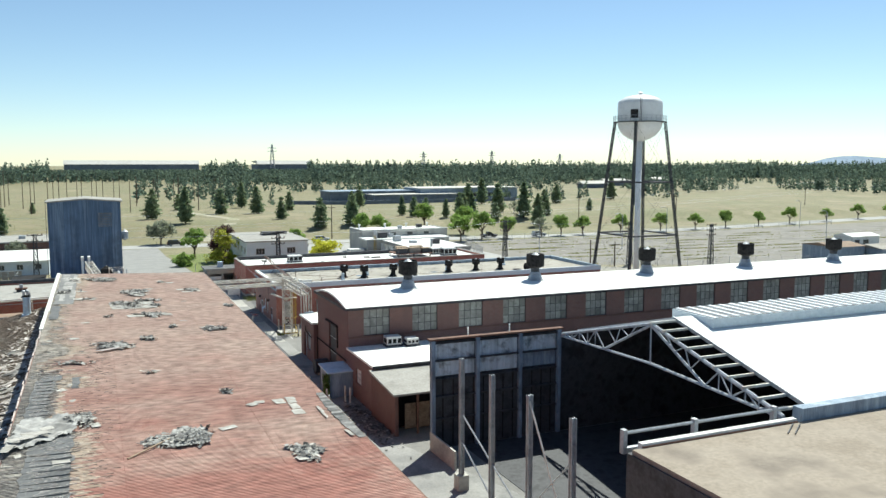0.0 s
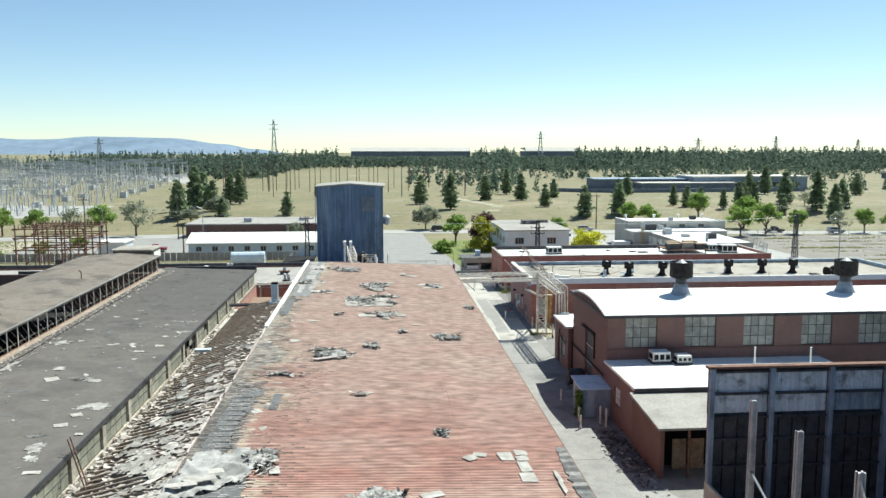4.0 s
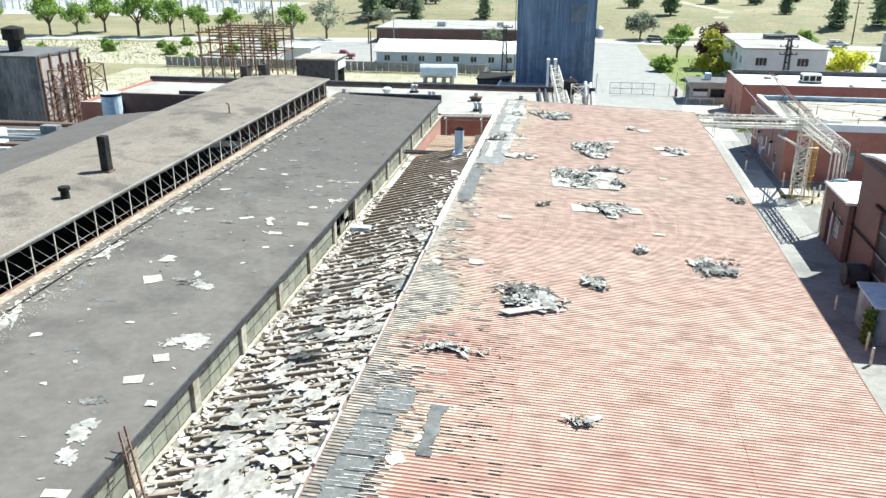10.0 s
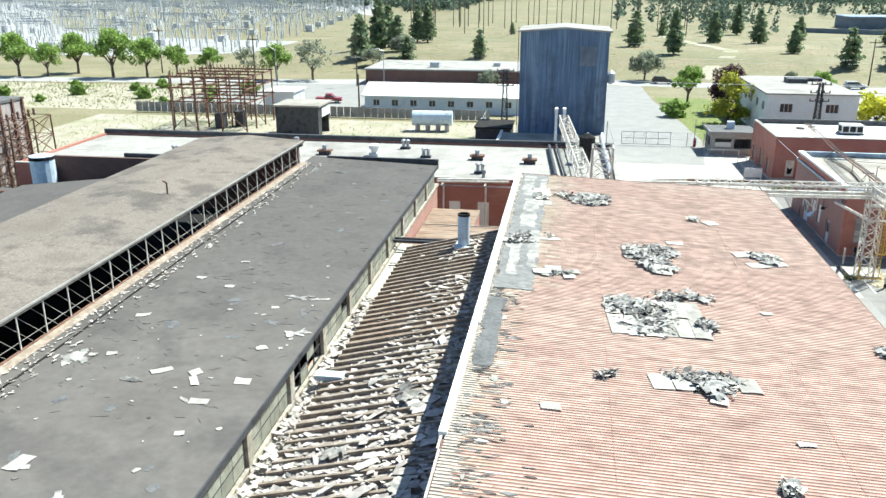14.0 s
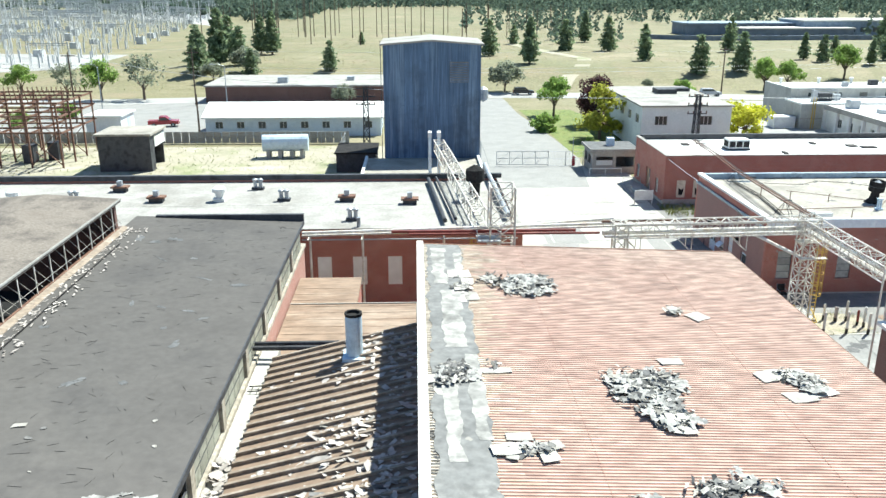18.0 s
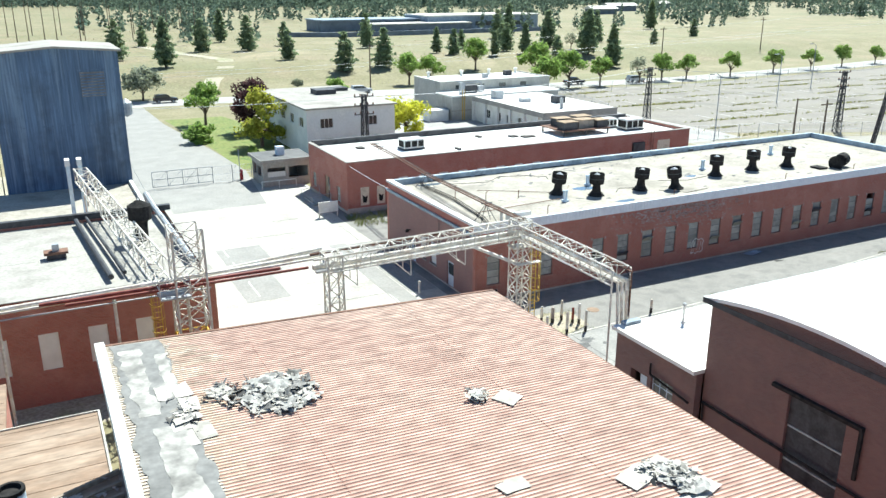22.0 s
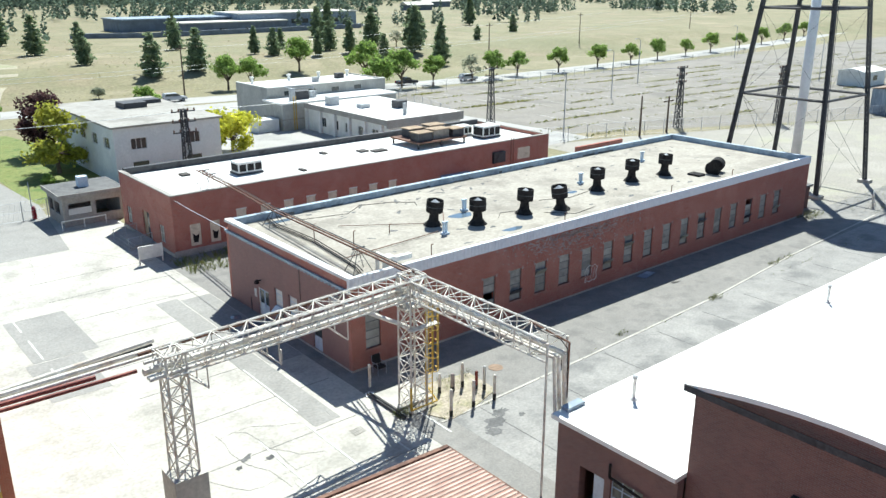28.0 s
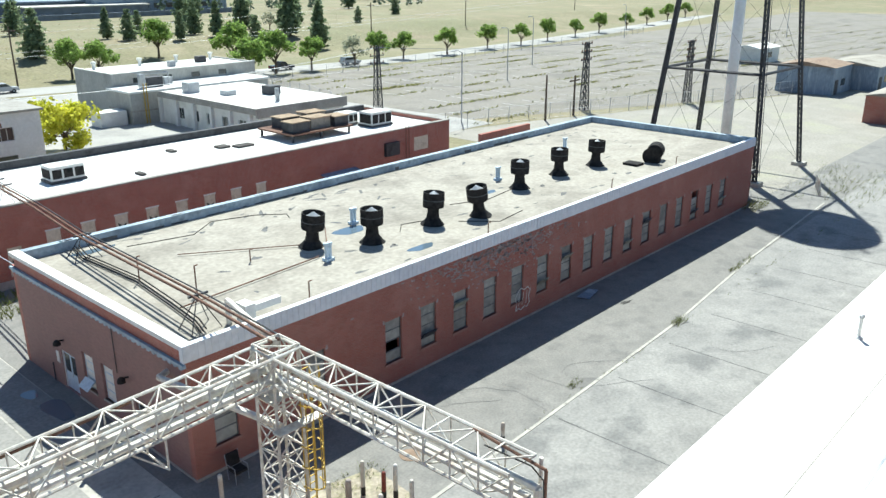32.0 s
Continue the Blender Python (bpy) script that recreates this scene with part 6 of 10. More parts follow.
for s in (-1, 1):
    chord(s * 12.2, 8.45, 0, 11.6, 0.13)
    chord(s * 12.2, 8.35, 0, 8.75, 0.11)
    chord(0, 11.5, s * 5.6, 8.6)
    top, low_ = (lambda y: 8.45 + (12.2 - abs(y)) * 0.258), (lambda y: 8.35 + (12.2 - abs(y)) * 0.033)
    ys = [5.6, 6.9, 8.0, 9.2, 10.3, 11.3]
    for k, (ya, yb) in enumerate(zip(ys[:-1], ys[1:])):
        part("truss_web", Mesh().tube((x, s * ya, low_(ya) if k % 2 == 0 else top(ya)), (x, s * yb, top(yb) if k % 2 == 0 else low_(yb)), 0.055, 5), M_TRUSS, shed)
        part("truss_web", Mesh().tube((x, s * yb, low_(yb)), (x, s * yb, top(yb)), 0.045, 5), M_TRUSS, shed)
    inner = lambda y: 11.5 - abs(y) * 0.518
    for ya, yb in ((2.6, 1.6), (2.6, 3.6), (4.2, 3.6), (4.2, 5.2)):
        part("truss_web", Mesh().tube((x, s * ya, inner(ya)), (x, s * yb, top(yb)), 0.045, 5), M_TRUSS, shed)
part("truss_hanger", Mesh().tube((x, 0, 8.75), (x, 0, 11.5), 0.06, 6), M_TRUSS, shed)
for k in range(10):
    y = -11.7 + k * 1.27
    z = 8.5 + (12.2 + y) * 0.262
    part("purlin_stub", Mesh().box(SX - 0.25, RXE + 0.3, y - 0.07, y + 0.07, z, z + 0.16), M_STEELWHITE, shed)
part("eave_beam", Mesh().box(26.6, SX + 0.6, SY0 - 0.2, SY0 + 0.05, 8.1, 8.35), M_GREYSTEEL, shed)
for i, y in enumerate((4.1, -0.6, -5.5, -10.2)):
    cl = thing("steel_column", "free-standing grey steel column of the stripped shed", "column", "bare columns", at=(25.2, y, 0))
    part("shaft", Mesh().box(25.05, 25.35, y - 0.04, y + 0.04, 0, 9.4).box(25.05, 25.09, y - 0.16, y + 0.16, 0, 9.4).box(25.31, 25.35, y - 0.16, y + 0.16, 0, 9.4), M_GREYSTEEL, cl)
    part("base", Mesh().box(24.8, 25.6, y - 0.4, y + 0.4, 0, 1.1), M_CONCRETE, cl)
br = thing("steel_brace", "thin crossed steel tie rods between the bare columns", "brace", at=(25.2, 0, 0))
part("rod", Mesh().tube((25.2, 4.1, 5.5), (25.2, -5.5, 1.5), 0.06, 5), M_GREYSTEEL, br)
part("rod", Mesh().tube((25.2, -5.5, 9.0), (25.2, -10.2, 2.0), 0.06, 5), M_STEELWHITE, br)
part("rod", Mesh().tube((25.2, -5.5, 2.5), (25.2, -10.2, 7.0), 0.05, 5), M_GREYSTEEL, br)
part("rod", Mesh().tube((25.2, 4.1, 3.5), (25.2, -0.6, 1.2), 0.06, 5), M_GREYSTEEL, br)
flat = thing("flat_roof_building", "flat-roofed building with a dusty brown roof and dark parapet", "building", at=(45, -28, 0))
part("wall", Mesh().box(26.2, 70, -45, -13.6, 0, 8.5), M_DARKSTEEL, flat)
part("roof", Mesh().box(26.3, 70, -45, -13.9, 8.5, 8.75), M_TANDUST, flat, "dusty tan felt roof")
part("parapet", Mesh().box(26.9, 37.2, -13.9, -13.55, 8.5, 8.95), M_OFFWHITE, flat, "white edge kerb")
part("trim", Mesh().box(26.9, 37.2, -13.98, -13.9, 8.6, 8.83), M_RUST, flat, "red edge trim")
part("parapet", Mesh().box(37.6, 70, -13.9, -13.2, 8.5, 9.45), M_BLUEGREY, flat, "dark parapet wall")
part("rail", Mesh().tube((26.4, -12.9, 9.25), (37.5, -12.9, 9.25), 0.09, 6), M_GREYSTEEL, flat)
for x in (26.5, 31.0, 36.5):
    part("rail_post", Mesh().box(x - 0.12, x + 0.12, -13.05, -12.75, 8.2, 9.45), M_GREYSTEEL, flat)
part("roof_ladder", Mesh().tube((35.2, -15.2, 8.8), (36.6, -14.2, 8.85), 0.04, 4).tube((35.5, -15.4, 8.8), (36.9, -14.4, 8.85), 0.04, 4), M_DARKSTEEL, flat)

# ---- small grey shed and yard clutter by the hall ----
ks = thing("tool_shed", "small blue-grey sheet metal shed against the hall", "shed", at=(23.7, 31, 0))
part("body", Mesh().box(22.5, 24.95, 29.3, 32.6, 0, 2.45), M_BLUEGREY, ks)
part("roof", Mesh().prism_x([(29.1, 2.45), (32.8, 2.6), (32.8, 2.7), (29.1, 2.55)], 22.3, 24.98), M_STACKBLUE, ks)
ivy = Mesh()
random.seed(31)
for k in range(500):
    ivy.plate(22.3 + random.uniform(-0.35, 0.2), 29.2 + random.uniform(-0.3, 0.6), random.uniform(0.1, 2.4), 0.16, 0.12, random.uniform(0, 6), random.uniform(-1, 1), random.uniform(-1, 1), 0.005)
single("ivy", ivy, M_LEAF, "green climbing ivy on the shed corner", "ivy", kind="stuff")
tank = thing("oil_drum", "dark steel tank standing against the hall wall", "tank", at=(24.2, 38.6, 0))
part("body", Mesh().tube((23.4, 38.6, 0.9), (24.8, 38.6, 0.9), 0.8, 14), M_DARKSTEEL, tank)
part("foot", Mesh().box(23.6, 23.8, 38.1, 39.1, 0, 0.4), M_CONCRETE, tank)
part("foot", Mesh().box(24.4, 24.6, 38.1, 39.1, 0, 0.4), M_CONCRETE, tank)


def bollard(x, y, h, mat, r=0.09, label="concrete-filled pipe bollard with flaking pale paint", band=0.0):
    b = thing("bollard", label, "bollard", "bollards", at=(x, y, 0))
    part("post", Mesh().tube((x, y, 0), (x, y, h), r, 8), mat, b)
    part("cap", Mesh().lathe([(r, h), (r * 0.7, h + 0.05), (0.01, h + 0.07)], x, y, 8), mat, b)
    if band:
        part("band", Mesh().tube((x, y, 0), (x, y, band), r + 0.006, 8), M_BLACKPAINT, b, "black painted foot")


for x, y, h in ((27.35, 60.65, 1.2), (28.83, 60.38, 1.5), (29.52, 59.28, 1.5), (29.23, 58.12, 1.5), (27.78, 58.24, 1.6), (26.17, 58.23, 1.6), (35.3, 58.6, 1.0)):
    bollard(x, y, h, M_STEELWHITE, label="pale pipe bollard with a black-painted foot", band=0.42)
for x, y, h in ((24.75, 63.8, 1.4), (22.0, 28.4, 1.2), (21.7, 26.6, 1.1), (23.6, 27.6, 1.5), (23.9, 26.9, 1.5), (22.2, 69.5, 1.0), (21.8, 34.2, 1.0)):
    bollard(x, y, h, M_STEELWHITE)
bollard(28.05, 60.33, 1.1, M_PINKWALL, r=0.12, label="faded pink pipe bollard with a black foot", band=0.35)
bollard(29.29, 59.69, 1.1, M_REDPIPE, label="dull red pipe bollard with a black foot", band=0.3)
bollard(37.5, 50.2, 0.9, M_RUST, label="rust-red steel pipe bollard on the asphalt")
for k in range(5):
    bollard(86.5 + k * 0.7, 62.6 + 0.3 * k, 1.1, M_STEELWHITE)
ch = thing("chair", "abandoned dark chair with a steel frame beside the wall", "chair", at=(26.2, 64.9, 0))
part("seat", Mesh().box(25.92, 26.48, 64.6, 65.12, 0.42, 0.52), M_BLACKVENT, ch)
part("backrest", Mesh().prism_x([(65.1, 0.56), (65.17, 0.56), (65.3, 1.08), (65.23, 1.08)], 25.92, 26.48), M_BLACKVENT, ch)
for x in (25.9, 26.5):
    part("side_frame", Mesh().tube((x, 64.6, 0), (x, 64.62, 0.7), 0.02, 5).tube((x, 64.62, 0.7), (x, 65.2, 0.68), 0.02, 5).tube((x, 65.12, 0), (x, 65.28, 1.1), 0.02, 5), M_GREYSTEEL, ch)
sg = thing("sign_board", "blank pale sign board on two posts", "sign", at=(23.2, 93.0, 0))
part("board", Mesh().box(22.2, 24.2, 92.95, 93.05, 0.5, 1.6), M_OFFWHITE, sg)
for x in (22.2, 24.1):
    part("post", Mesh().box(x, x + 0.1, 93.05, 93.13, 0, 1.6), M_STEELWHITE, sg)
single("sandy_patch", Mesh().slab([(28.3, 61.9), (30.3, 61.4), (30.1, 58.9), (28.0, 58.25), (25.9, 57.95), (25.3, 59.2), (26.7, 60.4), (27.2, 61.8)], 0.0, 0.05), M_SANDY, "sandy weed-grown patch round the bollards", "ground", kind="structure")
sl_ = thing("concrete_slab", "raised pale concrete slab at the foot of the bridge tower", "slab", at=(25.4, 61, 0))
part("slab", Mesh().box(24.3, 26.7, 60.45, 62.7, 0.02, 0.17), M_CONCRETE, sl_)
for x in (24.2, 24.05):
    part("edge_rail", Mesh().box(x - 0.05, x, 59.6, 63.0, 0.02, 0.2), M_DARKSTEEL, sl_, "dark steel rail along the slab")
single("manhole_cover", Mesh().lathe([(0.45, 0.016), (0.45, 0.034), (0.38, 0.036), (0.02, 0.036)], 32.0, 60.95, 20), M_TAN, "rusty round manhole cover in the asphalt", "manhole")
gr_ = thing("drain_grate", "small rusty drain grate in the concrete yard", "grate", at=(21.5, 60.2, 0.02))
for k in range(6):
    part("bar", Mesh().box(21.15 + k * 0.13, 21.22 + k * 0.13, 59.9, 60.5, 0.02, 0.04), M_GREYROOF, gr_)
single("wall_sheet", Mesh().plate(52.1, 65.1, 0.1, 1.7, 0.75, 0.1, 0.02, 0.0, 0.03), M_BLUEGREY, "blue-grey sheet lying by the foot of the wall", "debris")
tb_ = Mesh()
for x, y, a, b in ((27.6, 56.3, 0.9, 0.6), (28.5, 56.9, 0.7, 0.4), (26.9, 55.7, 0.5, 0.5), (29.3, 56.0, 0.3, 0.2), (15.9, 61.6, 0.5, 0.22), (16.8, 60.9, 0.4, 0.2), (15.2, 61.0, 0.25, 0.15)):
    tb_.torn(x, y, 0.026, a, b, 0.4, 0.0, 21, 0.004)
single("tar_blotch", tb_, M_TARFELT, "dark tar blotch spilled on the asphalt strip", "stain", kind="structure")
single("rubber_scrap", Mesh().torn(52.7, 62.7, 0.03, 0.55, 0.16, -0.2, 0.0, 11, 0.02), M_BLACKPAINT, "black scrap of rubber on the asphalt", "debris")
single("paper_scrap", Mesh().plate(24.2, 63.0, 0.05, 0.55, 0.35, 0.5, 0.0, 0.03, 0.01), M_WHITEPAINT, "white scrap of board on the ground", "debris")
for x, y, a, b in ((23.7, 75.6, 0.5, 1.5), (23.4, 78.0, 0.35, 0.6)):
    pm = Mesh().slab([(x + a * math.cos(t) * (1 + 0.2 * math.sin(3 * t)), y + b * math.sin(t) * (1 + 0.2 * math.cos(2 * t))) for t in [2 * math.pi * k / 18 for k in range(18)]], 0.0, 0.032)
    single("puddle", pm, M_WATER, "shallow puddle on the shaded asphalt", "puddle", "yard puddles")
hy = thing("hydrant", "red fire hydrant post by the gate", "hydrant", at=(19.3, 113.2, 0))
part("barrel", Mesh().lathe([(0.22, 0), (0.22, 1.1), (0.1, 1.3)], 19.3, 113.2, 10), M_CARRED, hy)
part("pole", Mesh().tube((19.3, 113.9, 0), (19.3, 113.9, 3.6), 0.05, 5), M_GREYSTEEL, hy)

# ---- gate, guard booth, fences ----
gate = thing("gate", "grey steel mesh sliding gate across the drive", "gate", at=(12, 113, 0))
gm = Mesh()
for z in (0.25, 1.1, 2.0):
    gm.tube((9.1, 113, z), (15.9, 113, z), 0.04, 5)
for k in range(5):
    gm.tube((9.1 + k * 1.7, 113, 0.2), (9.1 + k * 1.7, 113, 2.0), 0.04, 5)
    if k < 4:
        gm.tube((9.1 + k * 1.7, 113, 0.25), (9.1 + (k + 1) * 1.7, 113, 2.0), 0.025, 4)
part("gate_frame", gm, M_GREYSTEEL, gate)
ms = Mesh()
for k in range(28):
    ms.tube((9.1 + k * 0.245, 113.02, 0.25), (9.1 + k * 0.245, 113.02, 2.0), 0.008, 3)
part("mesh", ms, M_GREYSTEEL, gate, kind="stuff")
part("gate_post", Mesh().tube((7.0, 113, 0), (7.0, 113, 3.4), 0.06, 6), M_GREYSTEEL, gate)
for a, b in (((7, 113, 3.2), (6.2, 112, 0)), ((7, 113, 3.2), (8.2, 113.5, 0))):
    part("guy_wire", Mesh().tube(a, b, 0.02, 3), M_GREYSTEEL, gate)


def fence(name, pts, h, step=3.0, label="rusting chain-link fence on steel posts", mat=None):
    f = thing(name, label, "fence", "chain-link fences", at=(pts[0][0], pts[0][1], 0))
    mat = mat or M_GREYSTEEL
    pm = Mesh().tube((0, 0, 0), (0, 0, h), 0.045, 5).data("post", mat)
    wires = Mesh()
    for (xa, ya), (xb, yb) in zip(pts[:-1], pts[1:]):
        ln_ = math.hypot(xb - xa, yb - ya)
        n = max(1, int(ln_ / step))
        for k in range(n + 1):
            share("post", pm, Matrix.Translation((xa + (xb - xa) * k / n, ya + (yb - ya) * k / n, 0)), f)
        for z in (0.1, h * 0.5, h - 0.05):
            wires.tube((xa, ya, z), (xb, yb, z), 0.02, 3)
        m = int(ln_ / 0.45)
        for k in range(m):
            x0, y0 = xa + (xb - xa) * k / m, ya + (yb - ya) * k / m
            x1, y1 = xa + (xb - xa) * (k + 1) / m, ya + (yb - ya) * (k + 1) / m
            wires.tube((x0, y0, 0.1), (x1, y1, h - 0.05), 0.008, 3, caps=False)
            wires.tube((x1, y1, 0.1), (x0, y0, h - 0.05), 0.008, 3, caps=False)
    part("chain_link", wires, mat, f, kind="stuff")
    return f


fence("fence", [(70.5, 110.5), (84, 109.5), (100, 105), (125, 95), (160, 84), (230, 70)], 2.1)
fence("fence", [(72, 114), (90, 134), (98, 164)], 2.1, 3.6)
fence("fence", [(98, 164), (150, 162.5), (250, 171)], 2.0, 4.0)
fence("fence", [(-75, 131), (-12, 130)], 1.9, 3.6, "grey slatted chain-link fence")
fence("fence", [(-12, 130), (-12, 117), (-6, 117)], 1.9, 3.6)
fence("fence", [(15.9, 113), (20.5, 113)], 2.0, 2.3)
ss = Mesh()
k = -75.0
while k < -12:
    ss.box(k, k + 1.1, 131.0 - 0.016 * (k + 75) + 0.05, 131.0 - 0.016 * (k + 75) + 0.08, 0.15, 1.85)
    k += 1.2
single("fence_screen", ss, M_GREYROOF, "faded grey privacy slats along the yard fence", "fence", kind="stuff")

gb = thing("guard_booth", "grey flat-roofed guard booth with broken windows", "booth", at=(24, 110, 0))
wm = Mesh()
wallrun(wm, "x", 108.2, 108.4, 20.7, 26.3, 0, 2.9, [(21.2, 23.3, 1.1, 2.2), (23.7, 26.0, 0.9, 2.2)])
wallrun(wm, "y", 20.7, 20.9, 108.4, 113.3, 0, 2.9, [(109.2, 111.0, 1.0, 2.2), (111.4, 112.8, 1.0, 2.2)])
wallrun(wm, "x", 113.1, 113.3, 20.9, 26.3, 0, 2.9)
wallrun(wm, "y", 26.1, 26.3, 108.4, 113.1, 0, 2.9)
part("wall", wm, M_GREYROOF, gb)
part("roof", Mesh().box(20.4, 26.6, 107.9, 113.6, 2.9, 3.15), M_TARFELT, gb)
part("fascia", Mesh().box(20.35, 26.65, 107.82, 107.9, 2.82, 3.2).box(20.32, 20.4, 107.85, 113.6, 2.82, 3.2), M_GREYROOF, gb)
part("boarded_window", Mesh().box(21.2, 23.3, 108.28, 108.33, 1.1, 1.7), M_OFFWHITE, gb)
part("rail", Mesh().tube((20.2, 107.2, 0.9), (24.2, 107.2, 0.9), 0.05, 5).tube((20.2, 107.2, 0), (20.2, 107.2, 0.9), 0.05, 5).tube((22.2, 107.2, 0), (22.2, 107.2, 0.9), 0.05, 5).tube((24.2, 107.2, 0), (24.2, 107.2, 0.9), 0.05, 5), M_WHITEPAINT, gb)
part("air_conditioner", Mesh().box(23.0, 23.9, 110.3, 111.2, 3.15, 4.15), M_STACKBLUE, gb, "pale blue rooftop cooler")

# ---- offices and houses behind ----
random.seed(41)
wo = thing("office_building", "white two-storey office block with a pale flat roof", "building", at=(36.5, 133, 0))
ZO = 6.5
wm = Mesh()
wallrun(wm, "x", 121.5, 121.8, 30.3, 43.0, 0, ZO, [(32.2, 34.0, 3.9, 5.2), (38.6, 40.4, 3.9, 5.2)])
wallrun(wm, "y", 30.3, 30.6, 121.8, 144, 0, ZO, [(123 + 4.3 * k, 125 + 4.3 * k, 3.9, 5.2) for k in range(5)])
wallrun(wm, "y", 42.7, 43.0, 121.8, 144, 0, ZO)
wallrun(wm, "x", 143.7, 144, 30.6, 42.7, 0, ZO)
part("wall", wm, M_TANKWHITE, wo)
part("roof", Mesh().box(30.0, 43.3, 121.2, 144.3, ZO, ZO + 0.22), M_GREYROOF, wo, "pale flat roof")
for xa in (32.2, 38.6):
    window(wo, "x", 121.5, 1, xa, xa + 1.8, 3.9, 5.2, 3, 1, pane_mat=M_WINDOW, frame_mat=M_WHITEPAINT)
    part("window", Mesh().box(xa, xa + 1.8, 121.47, 121.5, 1.2, 2.5), M_WINDOW, wo, "dark ground-floor window")
for k in range(5):
    window(wo, "y", 30.3, 1, 123 + 4.3 * k, 125 + 4.3 * k, 3.9, 5.2, 3, 1, pane_mat=M_WINDOW, frame_mat=M_WHITEPAINT)
part("roof_plant", Mesh().box(36, 39, 134, 137, ZO + 0.22, ZO + 0.9).box(39.5, 42, 137, 139, ZO + 0.22, ZO + 0.7), M_DARKSTEEL, wo)
g1 = thing("office_building", "grey-brown two-storey flat-roofed block with rooftop plant", "building", at=(74, 152, 0))
wm = Mesh()
wallrun(wm, "x", 147, 147.3, 63, 86, 0, 5.9, [(66 + 4.5 * k, 67.4 + 4.5 * k, 4.5, 5.2) for k in range(4)])
wallrun(wm, "y", 63, 63.3, 147.3, 158, 0, 5.9)
wallrun(wm, "y", 85.7, 86, 147.3, 158, 0, 5.9)
part("wall", wm, M_PALESTONE, g1)
part("roof", Mesh().box(63.3, 85.7, 147.3, 158, 5.5, 5.7), M_WHITEROOF, g1)
part("coping", Mesh().box(62.95, 86.05, 146.95, 147.35, 5.9, 6.0).box(62.95, 63.35, 147.35, 158, 5.9, 6.0), M_OFFWHITE, g1)
part("lower_roof", Mesh().box(62, 84, 140.6, 147, 4.0, 4.25), M_WHITEROOF, g1)
part("wall", Mesh().box(62.2, 83.8, 140.8, 147, 0, 4.0), M_PALESTONE, g1)
for k in range(4):
    part("window", Mesh().box(66 + 4.5 * k, 67.4 + 4.5 * k, 147.1, 147.16, 4.5, 5.2), M_WINDOW, g1, "narrow dark high window")
part("wall_band", Mesh().box(62.14, 62.2, 140.8, 147, 1.6, 1.8).box(62.2, 83.8, 140.74, 140.8, 1.6, 1.8), M_GREYROOF, g1)
for x, y, w, h in ((66, 143, 2.2, 1.3), (69, 144, 1.2, 1.0), (74, 151, 1.0, 0.7), (80, 153, 1.4, 0.8), (64.6, 142.4, 0.8, 1.9)):
    part("roof_plant", Mesh().box(x, x + w, y, y + w * 0.8, 4.25 if y < 147 else 5.7, (4.25 if y < 147 else 5.8) + h), M_DARKSTEEL if w > 1.3 else M_GREYSTEEL, g1)
part("plant_frame", Mesh().tube((65.2, 142.6, 4.3), (65.2, 142.6, 6.2), 0.07, 5).tube((68.8, 142.6, 4.3), (68.8, 142.6, 6.2), 0.07, 5).tube((65.2, 142.6, 6.1), (68.8, 142.6, 6.1), 0.07, 5).tube((65.2, 145.4, 6.1), (68.8, 145.4, 6.1), 0.07, 5).tube((65.2, 142.6, 6.1), (65.2, 145.4, 6.1), 0.07, 5).tube((68.8, 142.6, 6.1), (68.8, 145.4, 6.1), 0.07, 5), M_GREYSTEEL, g1)
for x in (65, 72, 78, 84):
    part("roof_pot", Mesh().lathe([(0.25, 5.7), (0.25, 6.5), (0.4, 6.55), (0.4, 6.75), (0.1, 6.85)], x, 156, 8), M_OFFWHITE, g1)
part("hatch_rail", Mesh().tube((64, 140.6, 0), (64, 140.6, 5.2), 0.08, 5).tube((64.4, 140.6, 0), (64.4, 140.6, 5.2), 0.08, 5), M_YELLOW, g1)
part("storage_tank", Mesh().box(58.2, 61.8, 141.5, 144.2, 0, 1.9), M_WHITEPAINT, g1, "pair of white storage boxes")
g2 = thing("office_building", "low pale office block with a white and grey roof", "building", at=(72, 129, 0))
wm = Mesh()
wallrun(wm, "x", 118.6, 118.9, 66, 79, 0, 3.9)
wallrun(wm, "y", 66, 66.3, 118.9, 140, 0, 3.9, [(121 + 3.4 * k, 122.6 + 3.4 * k, 1.0, 2.4) for k in range(5)])
part("wall", wm, M_OFFWHITE, g2)
part("fascia", Mesh().box(65.7, 79.3, 118.2, 118.6, 3.0, 4.15).box(65.5, 65.72, 118.2, 140, 3.4, 4.15), M_GREYROOF, g2, "grey fascia band")
part("roof", Mesh().box(65.72, 79.3, 118.6, 140, 3.9, 4.05), M_WHITEROOF, g2)
for k in range(5):
    window(g2, "y", 66, 1, 121 + 3.4 * k, 122.6 + 3.4 * k, 1.0, 2.4, 2, 1, pane_mat=M_WINDOW, frame_mat=M_OFFWHITE)
for k in range(6):
    part("pillar", Mesh().box(65.55, 65.98, 119.6 + 4.0 * k, 120.1 + 4.0 * k, 0, 3.4), M_WHITEPAINT, g2, "white wall pillar")
for x, y, w, h in ((67.5, 135.5, 1.6, 1.3), (69.5, 130, 1.5, 0.6), (73.6, 126.5, 1.7, 1.1), (71, 121.5, 0.4, 1.6)):
    part("roof_plant", Mesh().box(x, x + w, y, y + w, 4.05, 4.05 + h), M_DARKSTEEL if w > 1.6 else M_GREYSTEEL, g2)

random.seed(42)
lw = thing("long_building", "long single-storey pale blue building with a white gable roof", "building", at=(-20, 142, 0))
lh = [(-33 + 3.35 * k, -31.8 + 3.35 * k, 1.2, 2.3) for k in range(8)]
